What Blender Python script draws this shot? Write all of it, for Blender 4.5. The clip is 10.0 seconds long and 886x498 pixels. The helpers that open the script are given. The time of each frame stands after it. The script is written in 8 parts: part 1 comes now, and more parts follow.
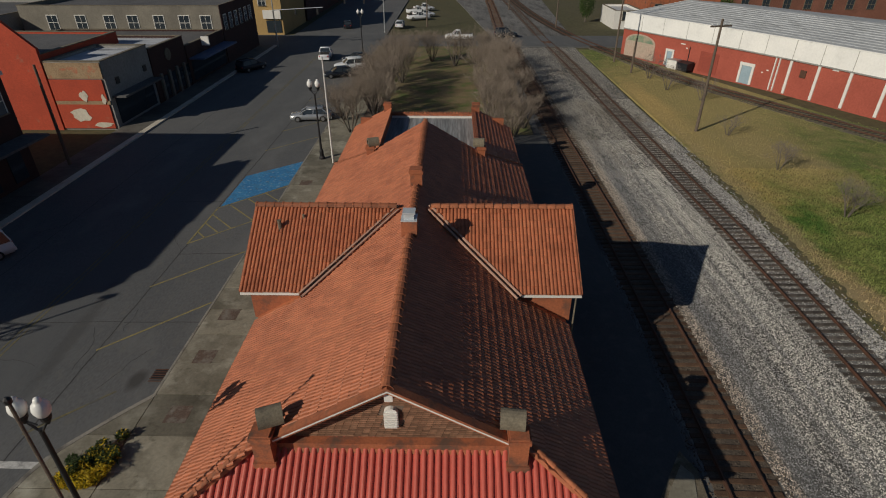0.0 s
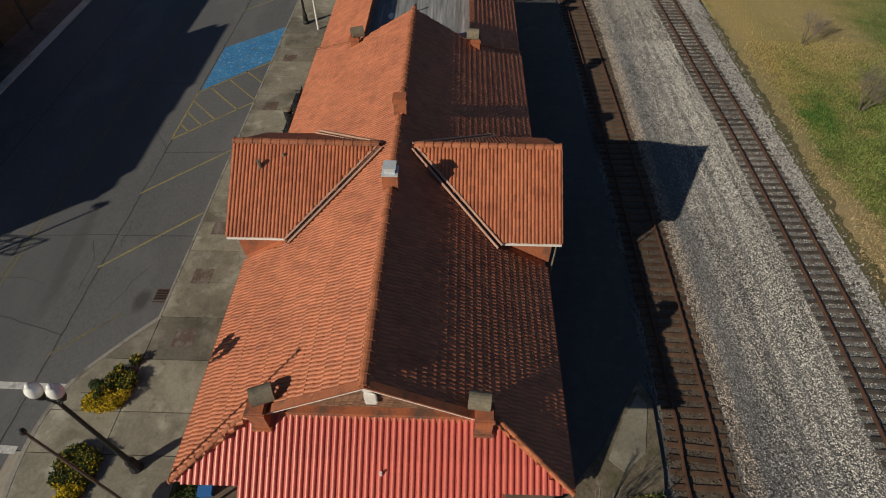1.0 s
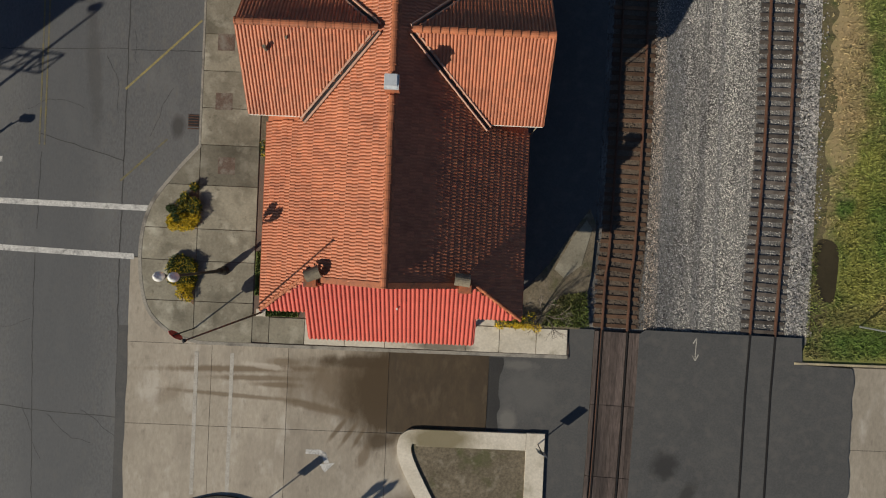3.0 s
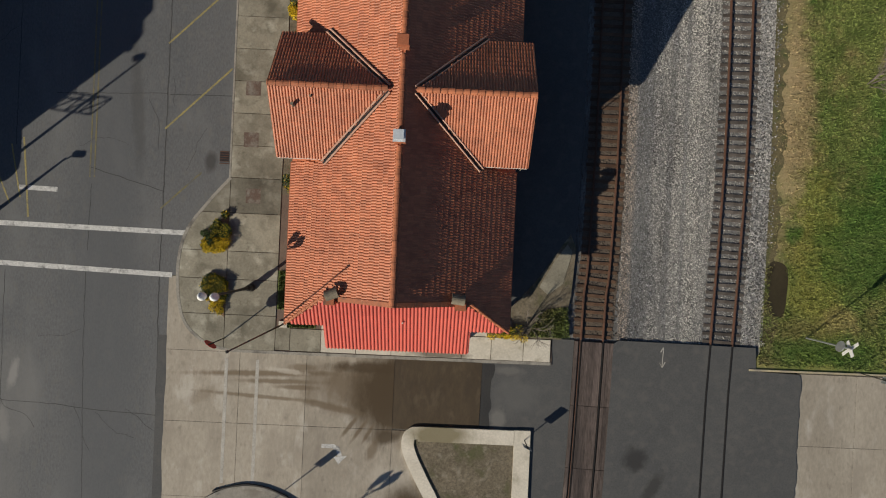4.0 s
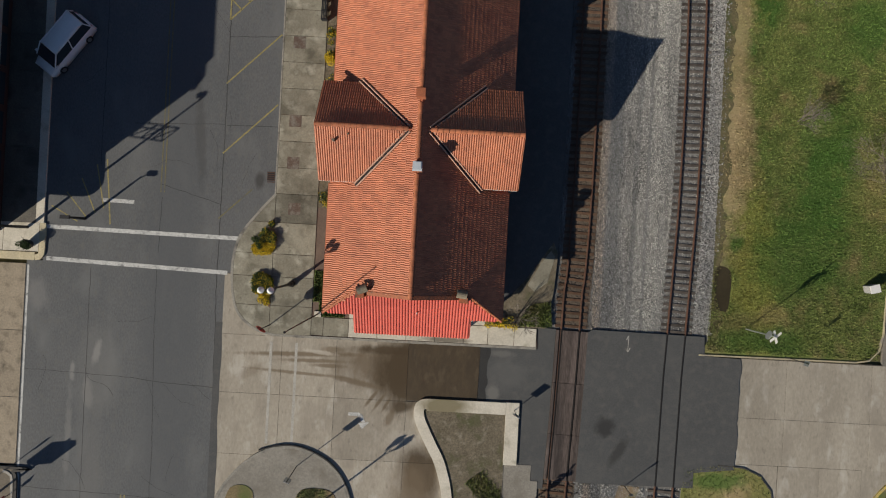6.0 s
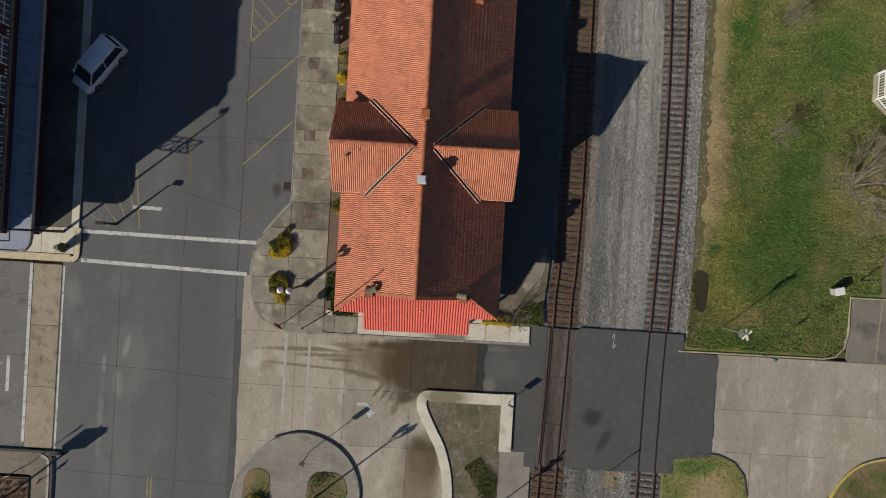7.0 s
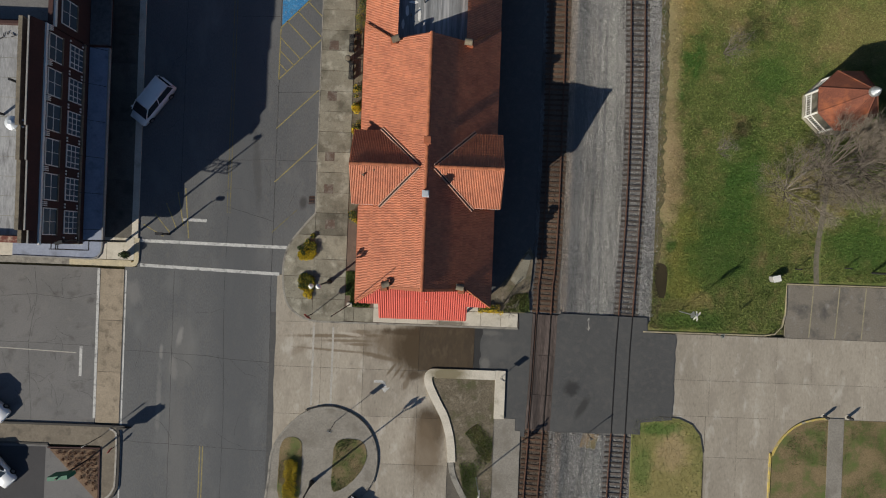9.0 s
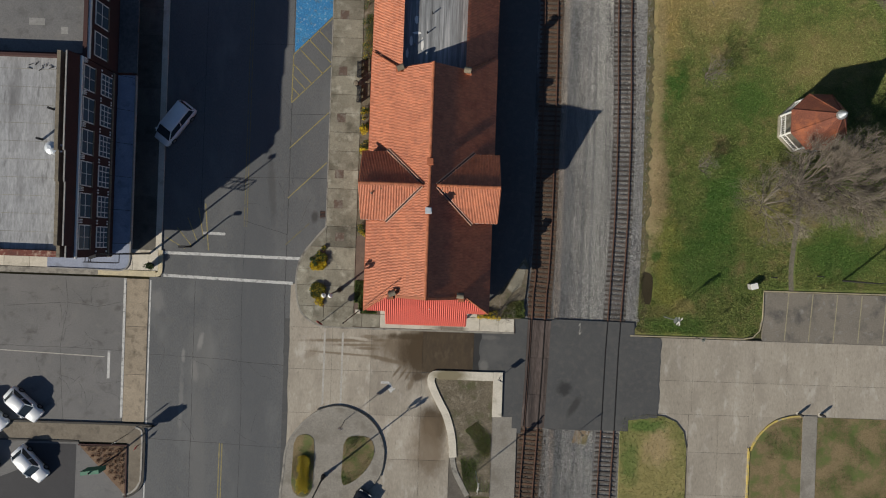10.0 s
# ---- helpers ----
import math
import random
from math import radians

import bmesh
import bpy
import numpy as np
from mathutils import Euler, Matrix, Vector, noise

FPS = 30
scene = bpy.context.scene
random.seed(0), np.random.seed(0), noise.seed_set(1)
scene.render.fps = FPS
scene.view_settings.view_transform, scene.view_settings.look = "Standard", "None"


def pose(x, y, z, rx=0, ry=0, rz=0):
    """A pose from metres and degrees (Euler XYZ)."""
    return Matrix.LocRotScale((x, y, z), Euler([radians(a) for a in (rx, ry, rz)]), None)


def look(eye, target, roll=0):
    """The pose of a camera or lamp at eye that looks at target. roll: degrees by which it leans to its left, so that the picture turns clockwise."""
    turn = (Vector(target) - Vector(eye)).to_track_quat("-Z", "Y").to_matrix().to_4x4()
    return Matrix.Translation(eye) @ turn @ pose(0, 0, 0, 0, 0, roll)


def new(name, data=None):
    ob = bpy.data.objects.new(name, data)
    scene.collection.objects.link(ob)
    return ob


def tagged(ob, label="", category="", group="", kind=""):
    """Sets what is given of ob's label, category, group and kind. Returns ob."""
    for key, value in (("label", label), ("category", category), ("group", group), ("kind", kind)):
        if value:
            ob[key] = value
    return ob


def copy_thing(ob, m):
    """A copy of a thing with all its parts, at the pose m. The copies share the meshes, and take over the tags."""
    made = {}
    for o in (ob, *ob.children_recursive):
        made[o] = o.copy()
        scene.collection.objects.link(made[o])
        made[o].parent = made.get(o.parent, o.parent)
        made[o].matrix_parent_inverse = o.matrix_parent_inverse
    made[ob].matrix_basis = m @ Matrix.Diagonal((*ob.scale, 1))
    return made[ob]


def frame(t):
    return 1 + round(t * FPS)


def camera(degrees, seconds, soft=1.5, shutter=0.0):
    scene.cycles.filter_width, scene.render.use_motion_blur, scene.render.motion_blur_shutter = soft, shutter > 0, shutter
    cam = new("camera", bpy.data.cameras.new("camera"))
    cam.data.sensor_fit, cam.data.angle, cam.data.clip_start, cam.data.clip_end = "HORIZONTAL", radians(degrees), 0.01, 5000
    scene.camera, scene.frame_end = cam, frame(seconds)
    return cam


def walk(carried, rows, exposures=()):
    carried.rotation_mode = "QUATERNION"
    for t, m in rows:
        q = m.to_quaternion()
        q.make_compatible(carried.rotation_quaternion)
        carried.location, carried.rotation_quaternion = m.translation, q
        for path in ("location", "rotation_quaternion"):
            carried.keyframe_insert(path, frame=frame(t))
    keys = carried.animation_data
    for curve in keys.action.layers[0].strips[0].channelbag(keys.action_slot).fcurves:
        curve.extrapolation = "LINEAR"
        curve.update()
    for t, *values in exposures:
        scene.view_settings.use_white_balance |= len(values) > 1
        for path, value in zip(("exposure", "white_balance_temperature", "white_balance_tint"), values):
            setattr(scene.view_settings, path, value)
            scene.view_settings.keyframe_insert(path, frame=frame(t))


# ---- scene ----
cam = camera(78.2, 10.0, soft=1.1)
ROWS = [
    (0, 1.710, -10.888, 18.805, 59.611, -0.015, 0.938),
    (0.5, 1.869, -9.232, 20.427, 50.723, -0.080, 1.020),
    (1, 2.556, -7.500, 23.097, 40.746, -0.146, 1.630),
    (1.5, 2.471, -4.943, 25.311, 30.003, -0.211, 1.885),
    (2, 2.556, -2.729, 27.759, 19.972, -0.276, 2.128),
    (2.5, 2.538, -0.474, 30.120, 10.055, -0.342, 2.226),
    (2.8, 2.456, 0.767, 31.577, 4.217, -0.381, 2.210),
    (3, 2.388, 1.923, 32.510, -0.192, -0.407, 2.450),
    (3.2, 2.385, 2.513, 33.533, -0.192, -0.407, 2.508),
    (4.3, 2.301, 3.370, 38.428, -0.192, -0.407, 2.664),
    (4.5, 2.237, 3.386, 39.251, -0.192, -0.407, 2.686),
    (5, 2.062, 3.433, 41.365, -0.192, -0.407, 2.828),
    (5.5, 1.915, 3.531, 43.422, -0.192, -0.407, 2.958),
    (5.7, 1.850, 3.582, 44.223, -0.192, -0.407, 3.022),
    (6.8, 1.602, 4.014, 48.708, -0.192, -0.407, 3.328),
    (7, 1.580, 4.072, 49.543, -0.192, -0.407, 3.353),
    (7.5, 1.558, 4.211, 51.717, -0.192, -0.407, 3.484),
    (8, 1.521, 4.284, 54.085, -0.192, -0.407, 3.668),
    (8.2, 1.488, 4.264, 55.057, -0.192, -0.407, 3.423),
    (8.5, 1.466, 4.261, 56.479, -0.192, -0.407, 2.768),
    (9, 1.446, 4.181, 58.999, -0.192, -0.407, 2.223),
    (9.5, 1.363, 4.458, 61.358, -0.192, -0.407, 2.199),
    (10, 1.191, 5.420, 63.564, -0.192, -0.407, 2.064),
]
walk(cam, [(t, pose(*r)) for t, *r in ROWS], exposures=[(0, -0.5, 6650, 10), (0.5, -0.36, 7000, 10), (1, -0.08, 6950, 10), (1.5, 0.06, 6900, 10), (2.5, 0.22, 6850, 10), (4.5, 0.3, 6700, 10), (7.5, 0.33, 6550, 10), (10, 0.36, 6450, 10)])

# ---- world and sun ----
SUN = Vector((-0.687, -0.574, 0.446)).normalized()
world = bpy.data.worlds.new("sky")
scene.world = world
world.use_nodes = True
wn = world.node_tree.nodes
sky = wn.new("ShaderNodeTexSky")
sky.sky_type, sky.sun_disc = "NISHITA", False
sky.sun_elevation, sky.sun_rotation = math.asin(SUN.z), math.atan2(SUN.x, SUN.y)
sky.altitude, sky.dust_density, sky.ozone_density = 20.0, 0.5, 4.0
wn["Background"].inputs["Strength"].default_value = 0.046
world.node_tree.links.new(sky.outputs["Color"], wn["Background"].inputs["Color"])
sun_data = bpy.data.lights.new("sun", "SUN")
sun_data.energy, sun_data.angle, sun_data.color = 4.2, radians(0.5), (1.0, 0.925, 0.785)
sun_lamp = new("sun", sun_data)
sun_lamp.matrix_world = look((0, 0, 60), Vector((0, 0, 60)) - SUN)

# ---- materials ----
def mat(name, a, b, rough=0.85, big=0.35, fine=9.0, mottle=0.35, bump=0.25, grain=60.0, metal=0.0, rand="", amount=0.25, stains=None, crack=0.0, spec=0.4, spots=(), squash=None):
    """Two colours mixed by a broad noise, darkened by a fine one, with relief; rand: object or island variation; stains: (colour, scale, cover); spots: (colour, middle, half sizes, turn, ragged, strength); squash: noise stretched by axis."""
    m = bpy.data.materials.new(name)
    m.use_nodes = True
    n, l = m.node_tree.nodes, m.node_tree.links
    bsdf = n["Principled BSDF"]
    tc = n.new("ShaderNodeTexCoord")

    def noise_tex(scale, detail=5.0, rough_=0.6, dist=0.0):
        t = n.new("ShaderNodeTexNoise")
        t.inputs["Scale"].default_value, t.inputs["Detail"].default_value = scale, detail
        t.inputs["Roughness"].default_value, t.inputs["Distortion"].default_value = rough_, dist
        if squash:
            mp = n.new("ShaderNodeMapping")
            mp.inputs["Scale"].default_value = squash
            l.new(tc.outputs["Object"], mp.inputs["Vector"])
            l.new(mp.outputs["Vector"], t.inputs["Vector"])
        else:
            l.new(tc.outputs["Object"], t.inputs["Vector"])
        return t.outputs["Fac"]

    def ramp(fac, lo, hi, c0=(0, 0, 0, 1), c1=(1, 1, 1, 1)):
        r = n.new("ShaderNodeValToRGB")
        r.color_ramp.elements[0].position, r.color_ramp.elements[1].position = lo, hi
        r.color_ramp.elements[0].color, r.color_ramp.elements[1].color = c0, c1
        l.new(fac, r.inputs["Fac"])
        return r.outputs["Color"]

    def mix(fac, c0, c1, kind="MIX"):
        x = n.new("ShaderNodeMix")
        x.data_type, x.blend_type = "RGBA", kind
        for sock, v in ((x.inputs[0], fac), (x.inputs[6], c0), (x.inputs[7], c1)):
            if isinstance(v, (int, float)):
                sock.default_value = v
            elif isinstance(v, tuple):
                sock.default_value = (*v[:3], 1)
            else:
                l.new(v, sock)
        return x.outputs[2]

    col = mix(ramp(noise_tex(big), 0.35, 0.65), a, b)
    g = 1.0 - mottle
    col = mix(1.0, col, ramp(noise_tex(fine, 8.0, 0.7), 0.3, 0.7, (g, g, g, 1), (1 + mottle * 0.4,) * 3 + (1,)), "MULTIPLY")
    if stains:
        for k, (c, s, cover) in enumerate(stains):
            col = mix(ramp(noise_tex(s, 6.0, 0.6, 0.15), 0.75 - cover * 0.5 - 0.1, 0.75 - cover * 0.5 + 0.1), col, c)
    for c, at, half, turn, ragged, strength in spots:
        mp = n.new("ShaderNodeMapping")
        mp.vector_type = "TEXTURE"
        mp.inputs["Location"].default_value = (at[0], at[1], 0)
        mp.inputs["Rotation"].default_value = (0, 0, math.radians(turn))
        mp.inputs["Scale"].default_value = (half[0], half[1], 1e6)
        l.new(tc.outputs["Object"], mp.inputs["Vector"])
        le = n.new("ShaderNodeVectorMath")
        le.operation = "LENGTH"
        l.new(mp.outputs["Vector"], le.inputs[0])
        ad = n.new("ShaderNodeMath")
        ad.operation = "MULTIPLY_ADD"
        l.new(noise_tex(1.1 / max(min(half) ** 0.5, 0.35), 7.0, 0.65), ad.inputs[0])
        ad.inputs[1].default_value = ragged
        l.new(le.outputs["Value"], ad.inputs[2])
        mr = n.new("ShaderNodeMapRange")
        for k, v in enumerate((0.5 + ragged * 0.5, 1.1 + ragged * 0.5, strength, 0.0)):
            mr.inputs[k + 1].default_value = v
        l.new(ad.outputs[0], mr.inputs[0])
        col = mix(mr.outputs[0], col, c)
    if crack:
        v = n.new("ShaderNodeTexVoronoi")
        v.feature = "DISTANCE_TO_EDGE"
        v.inputs["Scale"].default_value = crack
        w = n.new("ShaderNodeVectorMath")
        w.operation = "ADD"
        t = n.new("ShaderNodeTexNoise")
        t.inputs["Scale"].default_value = 0.7
        l.new(tc.outputs["Object"], t.inputs["Vector"])
        l.new(tc.outputs["Object"], w.inputs[0])
        l.new(t.outputs["Color"], w.inputs[1])
        l.new(w.outputs[0], v.inputs["Vector"])
        col = mix(ramp(v.outputs["Distance"], 0.0, 0.008 * crack / 0.2, (1, 1, 1, 1), (0, 0, 0, 1)), col, tuple(x * 0.45 for x in a))
    if rand:
        src = n.new("ShaderNodeObjectInfo").outputs["Random"] if rand == "object" else n.new("ShaderNodeNewGeometry").outputs["Random Per Island"]
        col = mix(1.0, col, ramp(src, 0.0, 1.0, (1 - amount,) * 3 + (1,), (1 + amount,) * 3 + (1,)), "MULTIPLY")
    l.new(col, bsdf.inputs["Base Color"])
    bsdf.inputs["Roughness"].default_value, bsdf.inputs["Metallic"].default_value = rough, metal
    bsdf.inputs["Specular IOR Level"].default_value = spec
    if bump:
        bp = n.new("ShaderNodeBump")
        bp.inputs["Strength"].default_value, bp.inputs["Distance"].default_value = bump, 0.02
        l.new(noise_tex(grain, 6.0, 0.7), bp.inputs["Height"])
        l.new(bp.outputs["Normal"], bsdf.inputs["Normal"])
    return m


def glass(name, tint=(0.03, 0.04, 0.05), rough=0.06):
    m = bpy.data.materials.new(name)
    m.use_nodes = True
    b = m.node_tree.nodes["Principled BSDF"]
    b.inputs["Base Color"].default_value, b.inputs["Roughness"].default_value = (*tint, 1), rough
    b.inputs["Specular IOR Level"].default_value = 0.6
    return m


# worn and wet places on the drive, the lawn's green and straw areas
WETBROWN, SOFTBROWN = (0.062, 0.041, 0.021), (0.145, 0.108, 0.07)
DRIVE_STAINS = [(SOFTBROWN, (-2.4, -6.7), (4.8, 2.0), -7, 1.1, 0.85), (WETBROWN, (-0.6, -6.9), (3.0, 3.6), 0, 1.2, 0.95), (WETBROWN, (-1.6, -5.15), (3.8, 0.45), 0, 1.2, 0.85), (SOFTBROWN, (-9.0, -5.8), (6.2, 0.24), 2, 1.2, 0.85), (SOFTBROWN, (-8.2, -6.32), (3.2, 0.2), 1, 1.2, 0.8), (SOFTBROWN, (-6.9, -6.68), (1.6, 0.2), 0, 1.2, 0.8), (SOFTBROWN, (-9.4, -7.4), (4.6, 0.16), -3, 1.2, 0.75), (SOFTBROWN, (-4.6, -7.9), (2.6, 0.3), -11, 1.1, 0.8), (SOFTBROWN, (-6.6, -5.3), (1.2, 0.3), 0, 1.3, 0.7), ((0.47, 0.43, 0.37), (-7.6, -5.6), (1.6, 0.2), -6, 1.4, 0.6), (SOFTBROWN, (-3.2, -9.2), (0.17, 1.05), -37, 0.6, 0.85), (SOFTBROWN, (-2.5, -9.4), (0.16, 1.1), -34, 0.6, 0.85), (SOFTBROWN, (-1.9, -9.6), (0.15, 0.9), -30, 0.6, 0.85), (WETBROWN, (-0.7, -9.8), (1.1, 0.6), 10, 1.1, 0.8), (SOFTBROWN, (-1.6, -10.7), (0.4, 0.9), -20, 1.2, 0.7), (WETBROWN, (1.3, -15.2), (2.1, 2.8), 8, 1.0, 0.92), (SOFTBROWN, (0.6, -18.0), (2.4, 4.2), 0, 1.3, 0.8), ((0.47, 0.43, 0.37), (-0.6, -12.6), (1.6, 0.9), 0, 1.5, 0.55), (SOFTBROWN, (-13.4, -7.5), (1.4, 0.5), 30, 1.3, 0.4)]
LAWN_STAINS = [((0.25, 0.205, 0.09), 0.35, 0.3), ((0.085, 0.12, 0.026), 0.5, 0.34), ((0.24, 0.21, 0.085), 1.7, 0.12), ((0.055, 0.085, 0.02), 2.2, 0.16), ((0.24, 0.215, 0.09), 4.5, 0.09), ((0.05, 0.085, 0.02), 5.5, 0.1)]
GREEN, STRAW, TAN = (0.06, 0.138, 0.022), (0.345, 0.275, 0.115), (0.38, 0.285, 0.16)
LAWN_SPOTS = [((0.27, 0.265, 0.065), (28.2, 3.0), (2.2, 8.0), 4, 1.6, 0.75), ((0.22, 0.19, 0.075), (27.6, -1.5), (2.6, 1.2), 0, 1.5, 0.6), (GREEN, (34.0, 11.5), (3.2, 6.0), -8, 1.6, 0.85), (GREEN, (37.0, 24.0), (2.5, 4.0), 0, 1.8, 0.6), (GREEN, (32.0, 4.5), (5.0, 4.2), 0, 1.8, 0.7), (GREEN, (29.0, -2.6), (4.0, 1.2), 0, 1.6, 0.7), (GREEN, (28.2, 25.5), (1.6, 2.8), 0, 1.4, 0.85), (GREEN, (26.8, 21.7), (0.6, 0.7), 0, 1.0, 0.85), (GREEN, (26.6, 5.3), (0.7, 0.8), 0, 0.9, 0.8), (GREEN, (48.0, 6.0), (5.5, 3.0), 0, 1.6, 0.7), (STRAW, (46.0, 29.0), (7.0, 5.0), 0, 1.6, 0.4), (STRAW, (34.0, 64.0), (14.0, 24.0), 0, 1.0, 0.85), ((0.46, 0.33, 0.13), (26.8, 50.0), (2.2, 24.0), 2, 1.2, 0.85), (TAN, (33.0, 40.0), (3.5, 9.0), 25, 1.6, 0.6), (TAN, (25.8, 25.0), (1.3, 26.0), -1, 2.0, 0.6), (TAN, (26.4, 13.0), (1.5, 7.0), 0, 1.8, 0.7), (STRAW, (31.0, 42.0), (7.0, 14.0), 0, 1.3, 0.8), (STRAW, (41.0, 11.0), (6.0, 4.0), 0, 1.6, 0.4), (STRAW, (30.0, -0.4), (1.6, 1.0), 0, 1.2, 0.6), (STRAW, (27.0, -20.0), (6.0, 8.0), 0, 1.0, 0.6), (TAN, (27.6, -17.0), (2.0, 2.6), 0, 1.6, 0.7), (GREEN, (26.0, -14.6), (3.0, 0.9), 0, 1.6, 0.7), (GREEN, (24.4, -19.0), (1.2, 3.0), 0, 1.5, 0.6)]

